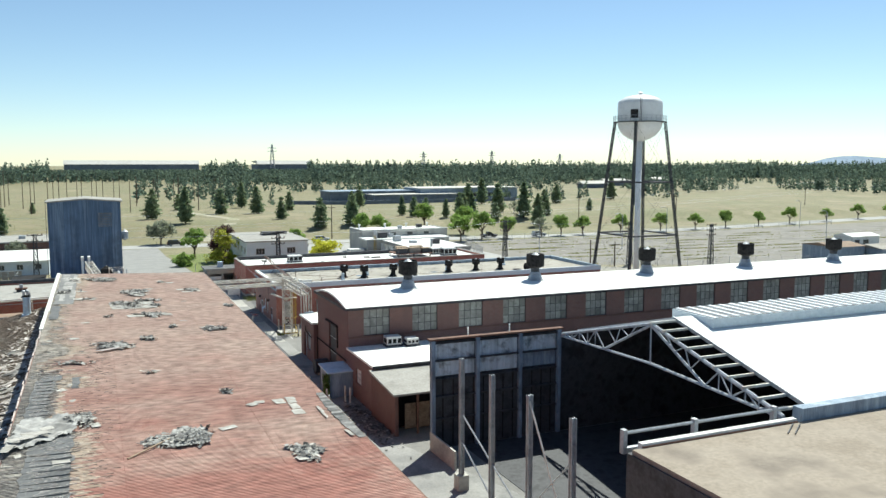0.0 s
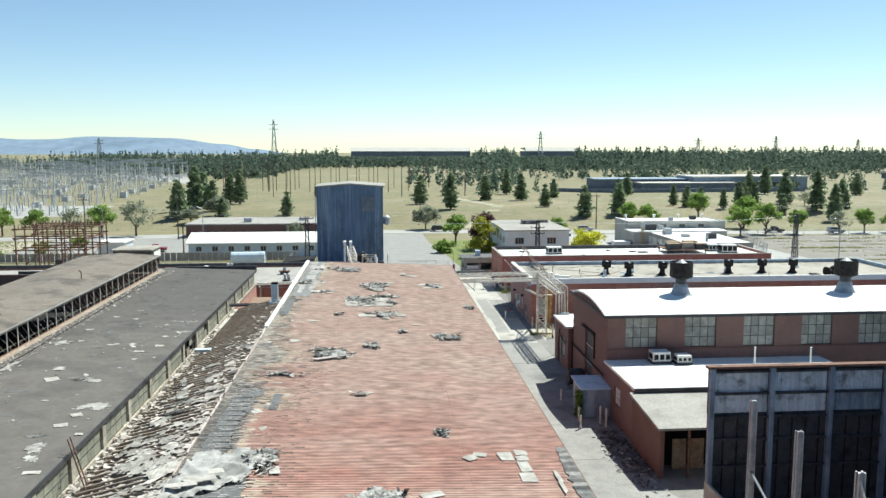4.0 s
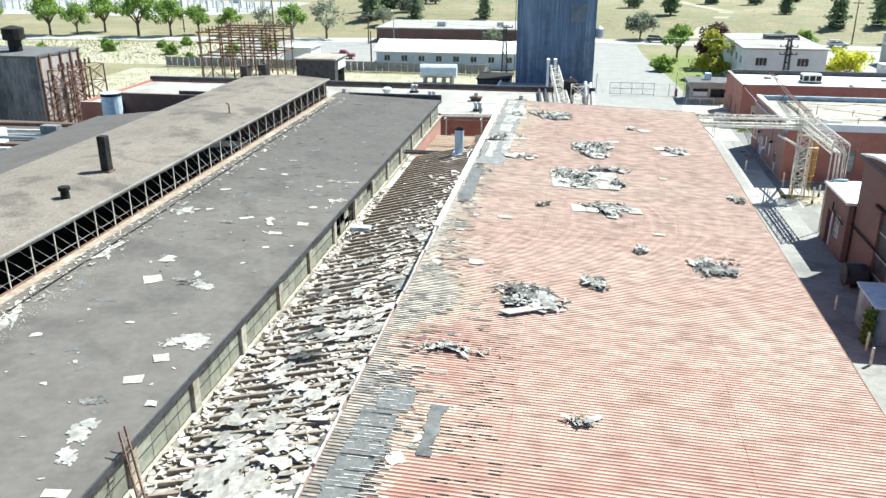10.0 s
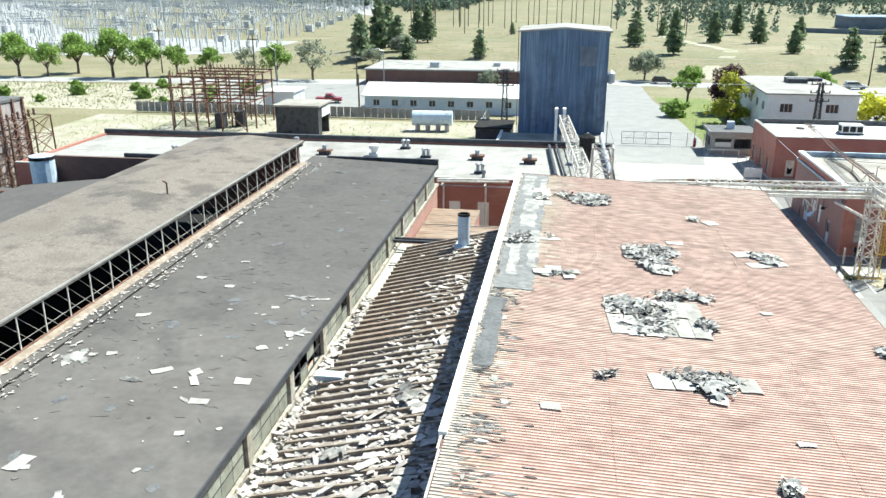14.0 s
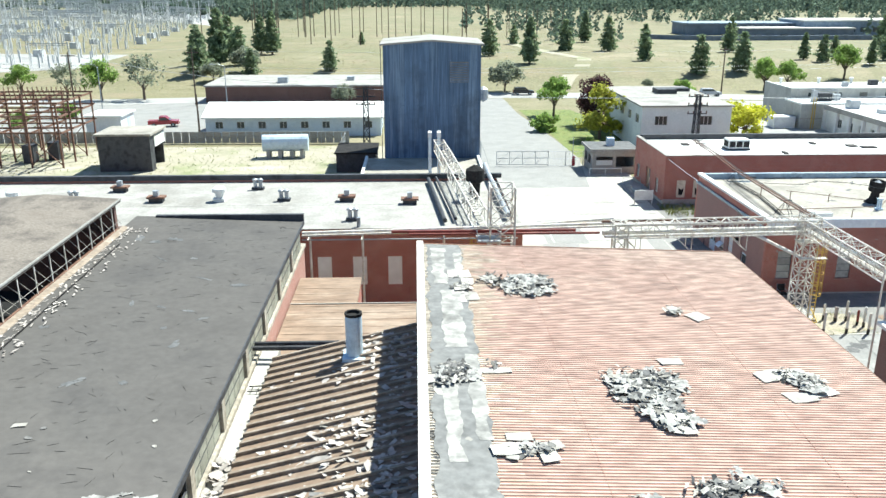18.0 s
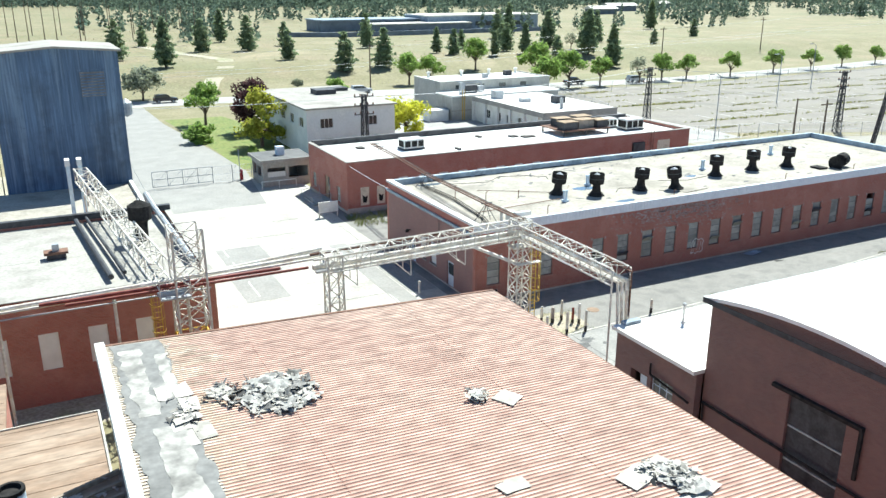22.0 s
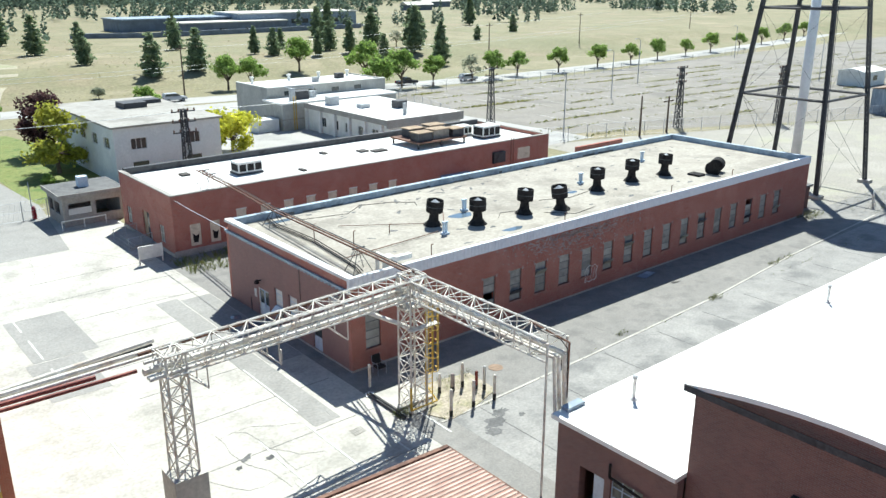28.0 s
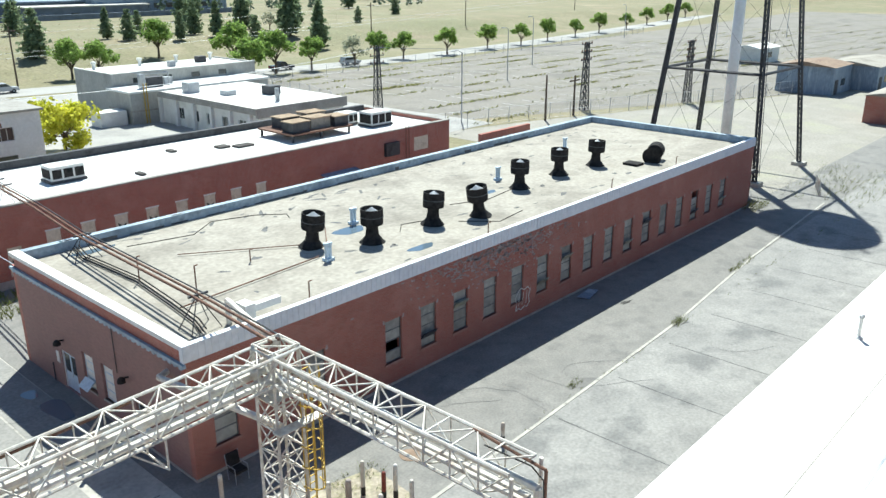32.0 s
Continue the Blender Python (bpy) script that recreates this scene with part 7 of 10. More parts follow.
wm = Mesh()
wallrun(wm, "x", 136.8, 137.1, -34.5, -7.0, 0, 2.9, lh)
wallrun(wm, "y", -34.5, -34.2, 137.1, 147, 0, 2.9)
wallrun(wm, "y", -7.3, -7.0, 137.1, 147, 0, 2.9)
part("wall", wm, M_PALEBLUE, lw)
part("roof", Mesh().prism_x([(136.2, 2.85), (142, 4.5), (147.8, 2.85), (147.8, 3.05), (142, 4.75), (136.2, 3.05)], -35, -6.5), M_WHITEROOF, lw)
for xa, xb, za, zb in lh:
    window(lw, "x", 136.8, 1, xa, xb, za, zb, 2, 1, pane_mat=M_WINDOW, frame_mat=M_WHITEPAINT)
fb = thing("brick_building", "low dark brick building with a flat roof behind the long building", "building", at=(-26, 190, 0))
part("wall", Mesh().box(-44, -8, 176, 196, 0, 3.2), M_BRICKDARK, fb)
part("roof", Mesh().box(-44.3, -7.7, 175.7, 196.3, 3.2, 3.5), M_GREYROOF, fb)
part("roof_plant", Mesh().box(-30, -28, 180, 182, 3.5, 4.6), M_GREYSTEEL, fb)
part("roof_plant", Mesh().box(-16, -14.5, 184, 186, 3.5, 4.3), M_GREYSTEEL, fb)
bt = thing("storage_tank", "pale blue horizontal storage tank on saddles", "tank", at=(-19.5, 120, 0))
part("shell", Mesh().tube((-22.6, 120, 2.0), (-16.4, 120.4, 2.0), 1.15, 18), M_STACKBLUE, bt, smooth=False)
for x in (-21.8, -20.2, -18.6, -17.2):
    part("saddle", Mesh().box(x - 0.25, x + 0.25, 119.2, 121, 0, 1.1), M_CONCRETE, bt)
bs = thing("shed", "dark brown tall shed with a flat pale roof and open front", "shed", at=(-38, 114, 0))
part("wall", Mesh().box(-41.8, -35.2, 111.4, 111.6, 0, 4.6).box(-41.8, -41.6, 111.6, 117.5, 0, 4.6).box(-35.4, -35.2, 111.6, 113.0, 0, 4.6).box(-35.4, -35.2, 113.0, 117.5, 2.9, 4.6).box(-41.6, -35.4, 117.3, 117.5, 0, 4.6), M_DARKSTEEL, bs)
part("roof", Mesh().box(-42.1, -34.9, 111.1, 117.8, 4.6, 4.85), M_TANROOF, bs)
part("door_panel", Mesh().box(-35.18, -35.12, 113.1, 117.4, 2.9, 4.3), M_OFFWHITE, bs)
ww = thing("hut", "small white hut with a blue door", "hut", at=(-50, 140, 0))
part("wall", Mesh().box(-53, -47.6, 136.7, 143, 0, 3.2), M_WHITEPAINT, ww)
part("roof", Mesh().box(-53.3, -47.3, 136.4, 143.3, 3.2, 3.4), M_WHITEROOF, ww)
part("door", Mesh().box(-47.6, -47.54, 139.8, 141.3, 0.1, 2.6), M_STACKBLUE, ww, "blue door")
dg = thing("dark_box", "dark low equipment box beside the tower", "shed", at=(-9, 112, 0))
part("body", Mesh().box(-11.6, -6.6, 110, 116.5, 0, 2.4), M_DARKSTEEL, dg)
part("lid", Mesh().box(-11.8, -6.4, 109.8, 116.7, 2.4, 2.6), M_BLACKVENT, dg)
# red-brown steel frame of a dead switchyard
sf = thing("switchyard_structure", "rusty red steel framework of an old switchyard", "steel structure", at=(-51, 118, 0))
for ix in range(4):
    for iy in range(4):
        x, y = -59.5 + ix * 4.0, 114.0 + iy * 4.0
        part("column", Mesh().box(x - 0.1, x + 0.1, y - 0.1, y + 0.1, 0, 8.2), M_RUST, sf)
for z in (4.3, 6.4, 8.1):
    for ix in range(4):
        part("beam", Mesh().box(-59.8 + ix * 4 + 0.1, -59.8 + ix * 4 + 0.3, 113.7, 126.4, z, z + 0.22), M_RUST, sf)
    for iy in range(4):
        part("beam", Mesh().box(-60.0, -47.1, 113.7 + iy * 4 + 0.1, 113.7 + iy * 4 + 0.3, z + 0.22, z + 0.42), M_RUST, sf)
xb = Mesh()
for iy in range(4):
    for ix in range(3):
        x, y = -59.5 + ix * 4.0, 114.0 + iy * 4.0
        if (ix + iy) % 2 == 0:
            xb.tube((x, y, 0.3), (x + 4, y, 4.2), 0.06, 4).tube((x + 4, y, 0.3), (x, y, 4.2), 0.06, 4)
        for k in range(6):
            xb.tube((x + k * 0.66, y, 8.5), (x + k * 0.66, y, 9.1), 0.07, 4)
part("bracing", xb, M_RUST, sf, kind="stuff")
for x, y in ((-54, 117), (-51.5, 119)):
    part("switch_box", Mesh().box(x, x + 1.4, y, y + 1.6, 0, 2.4), M_DARKSTEEL, sf)
# sooty brick plant on the west side
wp = thing("plant_building", "tall sooty grey plant block with rusty frames", "building", at=(-70, 80, 0))
part("wall", Mesh().box(-90, -59.3, 70, 78.6, 0, 9.9), M_SOOTSTEEL, wp)
part("wall", Mesh().box(-59.3, -59.1, 70.1, 78.6, 0, 9.8), M_PINKWALL, wp, "pinkish grey rendered side wall")
part("roof", Mesh().box(-90.3, -59.0, 69.8, 78.8, 9.9, 10.15), M_TARFELT, wp)
for y in (70.2, 72.3, 74.4, 76.5, 78.2):
    part("wall_frame", Mesh().box(-59.1, -58.9, y, y + 0.25, 0, 10.2), M_RUST, wp)
for x, y in ((-56.9, 72.2), (-56.9, 76.2)):
    lattice_tower(wp, x, y, 0, 8.4, 3.2, 3.0, 4, M_RUST, r=0.07)
for k in range(8):
    part("insulator", Mesh().lathe([(0.1, 8.4), (0.16, 8.6), (0.1, 8.8), (0.16, 9.0), (0.05, 9.2)], -56.9, 70.8 + k * 0.9, 8), M_BRICKDARK, wp)
part("roof_fan", Mesh().lathe([(0.8, 10.2), (0.8, 11.4), (1.3, 11.6), (1.3, 12.9), (0.3, 13.2)], -64.5, 74, 14), M_BLACKVENT, wp)
ws = thing("chimney_stack", "pale blue steel stack beside the west roofs", "chimney", at=(-40.4, 54, 0))
part("shaft", Mesh().lathe([(0.95, 0), (0.95, 9.2), (0.8, 9.2)], -40.4, 54, 16), M_STACKBLUE, ws)
part("cap", Mesh().lathe([(0.98, 8.9), (0.98, 9.15)], -40.4, 54, 16), M_BLACKVENT, ws)
lo = thing("low_building", "low building with a dark flat roof and rooftop pipes", "building", at=(-60, 45, 0))
part("wall", Mesh().box(-85, -41, 30, 60, 0, 4.4), M_BRICKDARK, lo)
part("roof", Mesh().box(-85.3, -40.7, 29.7, 60.3, 4.4, 4.65), M_DARKROOF, lo)
random.seed(8)
for k in range(12):
    x, y = random.uniform(-75, -44), random.uniform(33, 58)
    part("roof_vent", Mesh().lathe([(0.3, 4.65), (0.3, 5.4), (0.45, 5.45), (0.45, 5.7), (0.1, 5.85)], x, y, 10), M_GREYSTEEL if k % 2 else M_BLACKVENT, lo)
for k in range(9):
    y = 33.5 + k * 2.9 + random.gauss(0, 0.4)
    part("roof_pipe", Mesh().tube((-58 + random.uniform(-4, 4), y, 5.1), (-42.5, y + random.gauss(0, 0.8), 5.1 + 0.1 * (k % 3)), random.choice((0.1, 0.14, 0.22)), 8), (M_GREYSTEEL, M_OFFWHITE, M_RUST)[k % 3], lo)
for k in range(8):
    x, y = random.uniform(-56, -43), random.uniform(34, 58)
    part("duct_box", Mesh().box(x, x + random.uniform(1, 2.4), y, y + random.uniform(0.8, 1.6), 4.65, 5.4 + random.random() * 0.7), (M_OFFWHITE, M_SOOTSTEEL, M_TAN)[k % 3], lo)
part("roof_pipe", Mesh().tube((-60, 36, 5.2), (-60, 57, 5.2), 0.25, 8).tube((-60, 44, 5.2), (-44, 44, 5.4), 0.2, 8).tube((-55, 50, 5.4), (-44, 50, 5.4), 0.16, 8), M_GREYSTEEL, lo)


# ---- water tower ----
random.seed(51)
CX, CY = 91.6, 74.0
wt = thing("water_tower", "white water tank on tall dark steel legs with a white riser", "water tower", at=(CX, CY, 0))
prof = [(0.6, 26.6)] + [(3.9 * math.sin(a), 29.9 - 3.3 * math.cos(a)) for a in [0.25, 0.5, 0.8, 1.1, 1.35]] + [(3.9, 29.9), (3.9, 33.1)] + [(3.9 * math.cos(a), 33.1 + 1.6 * math.sin(a)) for a in [0.2, 0.45, 0.8, 1.15]] + [(0.3, 34.75)]
part("tank", Mesh().lathe(prof, CX, CY, 32), M_TANKWHITE, wt, smooth=True)
part("roof_vent", Mesh().lathe([(0.35, 34.6), (0.35, 35.0), (0.5, 35.05), (0.1, 35.3)], CX, CY, 10), M_TANKWHITE, wt)
part("riser", Mesh().lathe([(0.52, 0), (0.52, 26.8)], CX, CY, 20), M_TANKWHITE, wt, "white riser pipe", smooth=True)
part("balcony", Mesh().lathe([(3.92, 29.85), (4.6, 29.85), (4.6, 29.97), (3.92, 29.97)], CX, CY, 32), M_DARKSTEEL, wt)
rl = Mesh()
for k in range(32):
    a, b = 2 * math.pi * k / 32, 2 * math.pi * (k + 1) / 32
    for z in (30.45, 30.95):
        rl.tube((CX + 4.6 * math.cos(a), CY + 4.6 * math.sin(a), z), (CX + 4.6 * math.cos(b), CY + 4.6 * math.sin(b), z), 0.035, 4)
    rl.tube((CX + 4.6 * math.cos(a), CY + 4.6 * math.sin(a), 29.9), (CX + 4.6 * math.cos(a), CY + 4.6 * math.sin(a), 30.95), 0.03, 4)
part("guard_rail", rl, M_GREYSTEEL, wt)
part("marking", Mesh().poly([(CX - 3.45, CY - 1.95, 30.5), (CX - 2.6, CY - 3.0, 30.5), (CX - 2.6, CY - 3.0, 32.0), (CX - 3.45, CY - 1.95, 32.0)]), M_BLACKVENT, wt, "dark worn emblem patch")
def leg_at(sx, sy, z):
    f = z / 29.9
    return Vector((CX + sx * (5.8 + (3.1 - 5.8) * f), CY + sy * (5.75 + (3.1 - 5.75) * f), z))
QU = [(-1, -1), (1, -1), (1, 1), (-1, 1)]
for sx, sy in QU:
    lg = Mesh()
    for ox, oy in ((-0.15, -0.15), (0.15, -0.15), (0.15, 0.15), (-0.15, 0.15)):
        lg.tube(leg_at(sx, sy, 0) + Vector((ox, oy, 0)), leg_at(sx, sy, 29.9) + Vector((ox, oy, 0)), 0.075, 4)
    leg = part("leg", lg, M_DARKSTEEL, wt, "dark laced steel leg")
    lc = Mesh()
    z = 0.0
    while z < 29:
        for (ax, ay), (bx, by) in (((-0.15, -0.15), (0.15, -0.15)), ((0.15, -0.15), (0.15, 0.15)), ((0.15, 0.15), (-0.15, 0.15)), ((-0.15, 0.15), (-0.15, -0.15))):
            lc.tube(leg_at(sx, sy, z) + Vector((ax, ay, 0)), leg_at(sx, sy, z + 0.5) + Vector((bx, by, 0)), 0.036, 3)
        z += 0.5
    part("lacing", lc, M_DARKSTEEL, leg, kind="stuff")
    part("footing", Mesh().box(CX + sx * 5.8 - 0.6, CX + sx * 5.8 + 0.6, CY + sy * 5.75 - 0.6, CY + sy * 5.75 + 0.6, 0, 0.35), M_CONCRETE, wt)
for z in (10.1, 19.4):
    for i in range(4):
        a, b = QU[i], QU[(i + 1) % 4]
        part("strut", Mesh().tube(leg_at(*a, z), leg_at(*b, z), 0.15, 6), M_DARKSTEEL, wt)
for z0, z1 in ((0.3, 10.1), (10.1, 19.4), (19.4, 29.5)):
    for i in range(4):
        a, b = QU[i], QU[(i + 1) % 4]
        part("tie_rod", Mesh().tube(leg_at(*a, z0), leg_at(*b, z1), 0.015, 4).tube(leg_at(*b, z0), leg_at(*a, z1), 0.015, 4), M_DARKSTEEL, wt)
ld = Mesh()
for s in (-0.2, 0.2):
    ld.tube(leg_at(-1, -1, 1) + Vector((s - 0.3, -0.45, 0)), leg_at(-1, -1, 29.9) + Vector((s - 0.3, -0.45, 0)), 0.03, 4)
for k in range(90):
    z = 1 + k * 0.32
    ld.tube(leg_at(-1, -1, z) + Vector((-0.5, -0.45, 0)), leg_at(-1, -1, z) + Vector((-0.1, -0.45, 0)), 0.02, 3)
part("ladder", ld, M_DARKSTEEL, wt)
tl = Mesh()
for s in (-0.15, 0.15):
    tl.tube((CX - 2.6 + s, CY - 3.75, 29.9), (CX - 2.3 + s, CY - 3.3, 34.3), 0.035, 4)
for k in range(14):
    z = 30.1 + k * 0.3
    tl.tube((CX - 2.85, CY - 3.72, z), (CX - 2.35, CY - 3.72, z), 0.025, 3)
part("tank_ladder", tl, M_DARKSTEEL, wt)
hut = thing("pump_hut", "small brick pump hut beside the tower leg", "hut", at=(80.4, 68, 0))
part("wall", Mesh().box(79.3, 81.6, 67.0, 69.4, 0, 2.3), M_BRICKDARK, hut)
part("roof", Mesh().box(79.1, 81.8, 66.8, 69.6, 2.3, 2.5), M_TARFELT, hut)
slabb = single("concrete_slab", Mesh().slab([(79, 83), (97, 83), (97, 93), (79, 93)], 0, 0.25), M_CONCRETE, "bare concrete slab under the water tower", "slab", kind="structure")


# ---- ventilators on the brick building's roof ----
def drum_vent(x, y, z, tilt=0.0, turn=0.0, group="drum ventilators on the tan roof"):
    v = thing("roof_ventilator", "blackened sheet-metal drum ventilator on a flared base" if not tilt else "leaning blackened drum ventilator with its cap torn open", "ventilator", group, at=(0, 0, 0))
    part("base", Mesh().lathe([(0.72, 0), (0.6, 0.1), (0.38, 0.38), (0.33, 0.75), (0.33, 1.1)], 0, 0, 18), M_BLACKVENT, v)
    part("drum", Mesh().lathe([(0.36, 0.98), (0.6, 1.02), (0.62, 1.1), (0.62, 1.88), (0.57, 1.88), (0.57, 1.6)], 0, 0, 20), M_BLACKVENT, v)
    part("cap", Mesh().lathe([(0.56, 1.6), (0.3, 1.74), (0.02, 1.96)], 0, 0, 16), M_GREYSTEEL, v, "pale cone inside the drum rim")
    part("hoop", Mesh().lathe([(0.622, 1.42), (0.64, 1.42), (0.64, 1.48), (0.622, 1.48)], 0, 0, 20), M_DARKSTEEL, v)
    v.matrix_basis = Matrix.Translation((x, y, z)) @ Euler((0, tilt, turn)).to_matrix().to_4x4()
    return v


for x, y, t in ((36.6, 72.6, 0.1), (39.3, 70.8, 0), (43.85, 70.6, 0.06), (46.9, 69.6, 0.16), (53.7, 71.8, 0), (58.6, 72.0, 0), (62.8, 71.6, 0.05)):
    drum_vent(x, y, 5.45, t, x)
fv = drum_vent(66.2, 68.8, 5.95, 1.45, 0.3)
tagged(fv, "fallen blackened drum ventilator lying on the roof")
single("roof_hatch", Mesh().box(64.4, 65.4, 69.0, 70.2, 5.45, 5.62), M_BLACKVENT, "open dark roof hatch where the ventilator fell", "hatch")
for x, y in ((35.8, 70.3), (40.8, 74.0), (54.4, 74.2), (66.0, 76.5)):
    bv = thing("vent_pipe", "pair of thin blue-grey vent pipes on a small kerb", "vent", "vent pipes", at=(x, y, 5.45))
    part("kerb", Mesh().box(x - 0.25, x + 0.25, y - 0.2, y + 0.2, 5.45, 5.6), M_STACKBLUE, bv)
    for s in (-0.12, 0.12):
        part("pipe", Mesh().lathe([(0.09, 5.6), (0.09, 6.25), (0.14, 6.28), (0.14, 6.4)], x + s, y, 8), M_STACKBLUE, bv)
for x, y, a, b in ((39.8, 73.2, 1.0, 0.7), (40.4, 68.2, 0.9, 0.4), (51.5, 72.6, 0.6, 0.35), (28.5, 80.5, 1.2, 0.4)):
    pm = Mesh()
    pm.slab([(x + a * math.cos(t) * (1 + 0.2 * math.sin(3 * t)), y + b * math.sin(t) * (1 + 0.2 * math.cos(2 * t))) for t in [2 * math.pi * k / 16 for k in range(16)]], 5.44, 5.456)
    single("puddle", pm, M_WATER, "shallow rain puddle on the tan roof", "puddle", "roof puddles")
# brown pipes carried over the two roofs
lp = thing("roof_pipeline", "red-brown pipes on spindly stands crossing the flat roofs", "pipeline", at=(27, 75, 5.45))
route = [(25.35, 60.7, 7.7), (26.7, 67.6, 6.95), (27.55, 80.2, 6.65), (28.3, 87.0, 6.6), (29.0, 96.0, 6.5)]
for dx, r, mt in ((0, 0.062, M_RUST), (0.3, 0.055, M_RUST), (0.5, 0.032, M_DARKSTEEL)):
    m = Mesh()
    for a, b in zip(route[:-1], route[1:]):
        m.tube((a[0] + dx, a[1], a[2]), (b[0] + dx, b[1], b[2]), r, 8)
    part("pipe", m, mt, lp)
for x, y, z, zt in ((26.75, 67.9, 5.45, 6.92), (27.5, 79.8, 5.45, 6.66), (29.3, 95.6, 4.95, 6.5), (29.0, 93.6, 5.3, 6.55)):
    m = Mesh()
    for sx in (-0.5, 0.9):
        for sy in (-0.5, 0.5):
            m.tube((x + sx, y + sy, z), (x + 0.2, y, zt), 0.024, 4)
    m.tube((x - 0.2, y, zt), (x + 0.7, y, zt), 0.06, 4)
    part("stand", m, M_DARKSTEEL, lp)
m = Mesh()
hs = [(26.6, 67.3), (26.95, 68.4), (27.3, 71.0), (27.7, 74.6), (27.6, 77.5), (27.5, 79.6), (27.9, 81.4)]
for o in (0, 0.12, 0.27):
    for a, b in zip(hs[:-1], hs[1:]):
        m.tube((a[0] + o, a[1], 5.55 + o * 0.3), (b[0] + o, b[1], 5.55 + o * 0.3), 0.035, 5)
part("hose", m, M_BLACKVENT, lp, "slack black cables on the roof", kind="stuff")
m = Mesh().tube((27.4, 70.2, 5.55), (35.7, 70.9, 5.55), 0.035, 4).tube((35.8, 70.3, 5.55), (39.1, 74.5, 5.55), 0.03, 4).tube((31, 76.5, 5.55), (36.4, 72.9, 5.55), 0.03, 4)
part("conduit", m, M_RUST, lp)
for pts in (((30.0, 79.8), (33.5, 79.0), (35.5, 80.4), (38.0, 79.6), (39.4, 78.4), (39.0, 77.6)), ((41.5, 70.9), (42.5, 71.8), (44.2, 71.3)), ((47.5, 72.5), (50, 71.5), (53.3, 72.0)), ((45.2, 69.8), (46.8, 68.0), (49.5, 68.4))):
    m = Mesh()
    for a, b in zip(pts[:-1], pts[1:]):
        m.tube((a[0], a[1], 5.47), (b[0], b[1], 5.47), 0.022, 4)
    part("cable", m, M_BLACKVENT, lp, "loose black cable lying on the roof")
wb = thing("roof_duct", "white sheet duct box on the tan roof", "duct", at=(29, 67, 5.45))
part("duct", Mesh().box(28.3, 28.8, 66.6, 67.3, 5.45, 6.35), M_OFFWHITE, wb)
part("branch", Mesh().box(28.8, 30.2, 66.75, 67.05, 5.9, 6.2), M_OFFWHITE, wb)
for x, y, h in ((28.9, 71.3, 1.3), (27.9, 74.6, 1.2), (31.6, 66.6, 1.0), (44, 66.6, 0.8), (57, 66.7, 0.8), (66, 66.7, 0.8), (33, 73, 0.6)):
    sp = thing("roof_stake", "thin steel lamp stake on the parapet", "stake", "roof stakes", at=(x, y, 5.45))
    part("rod", Mesh().tube((x, y, 5.45), (x, y, 5.5 + h), 0.035, 5).tube((x, y, 5.5 + h), (x + 0.18, y, 5.5 + h), 0.03, 4), M_RUST, sp)
# graffiti as plain strokes
gf = Mesh()
gp = [(0, 0), (0.25, 0.12), (0.5, -0.05), (0.8, 0.1), (1.05, 0.0), (1.3, 0.2), (1.2, 0.6), (1.35, 1.0), (1.05, 1.25), (0.75, 1.12), (0.5, 1.3), (0.2, 1.15), (-0.05, 0.8), (0.08, 0.4)]
for (ax, az), (bx, bz) in zip(gp, gp[1:] + gp[:1]):
    gf.tube((45.7 + ax, 65.848, 0.75 + az), (45.7 + bx, 65.848, 0.75 + bz), 0.03, 4)
for k in range(3):
    gf.tube((45.95 + 0.35 * k, 65.848, 1.0), (46.05 + 0.35 * k, 65.848, 1.75), 0.022, 4)
single("graffiti", gf, M_OFFWHITE, "faded white painted outline scrawl on the brick", "graffiti")
rn = Mesh()
random.seed(5)
for k in range(620):
    x = random.gauss(44.2, 3.0)
    rn.box(x, x + random.uniform(0.08, 0.22), 65.838, 65.85, (z := 5.15 - abs(random.gauss(0, 0.75))), z + 0.07)
single("bare_bricks", rn, M_PINKWALL, "patch of flaked pale bricks under the band", "brick", kind="stuff")

# ---- plant on the office roof ----
oc = thing("rooftop_plant", "rusty platform of old rooftop cooling plant", "plant", at=(57.5, 99.5, 4.95))
part("deck", Mesh().box(54.0, 61.0, 96.6, 101.6, 5.55, 5.7), M_RUST, oc)
for x in (54.2, 57.4, 60.7):
    for y in (96.8, 101.3):
        part("leg", Mesh().box(x - 0.08, x + 0.08, y - 0.08, y + 0.08, 4.95, 5.55), M_DARKSTEEL, oc)
for x, y, w in ((54.4, 97.0, 1.9), (56.8, 97.4, 2.2), (59.3, 97.1, 1.6), (55.2, 99.6, 2.0), (58.2, 99.8, 2.2)):
    part("housing", Mesh().box(x, x + w, y, y + 1.5, 5.7, 6.5 + 0.2 * (w - 1.5)), M_TANROOF if w > 2 else M_DARKSTEEL, oc)
    part("lid", Mesh().box(x - 0.1, x + w + 0.1, y - 0.1, y + 1.6, 6.5 + 0.2 * (w - 1.5), 6.58 + 0.2 * (w - 1.5)), M_WOOD, oc)


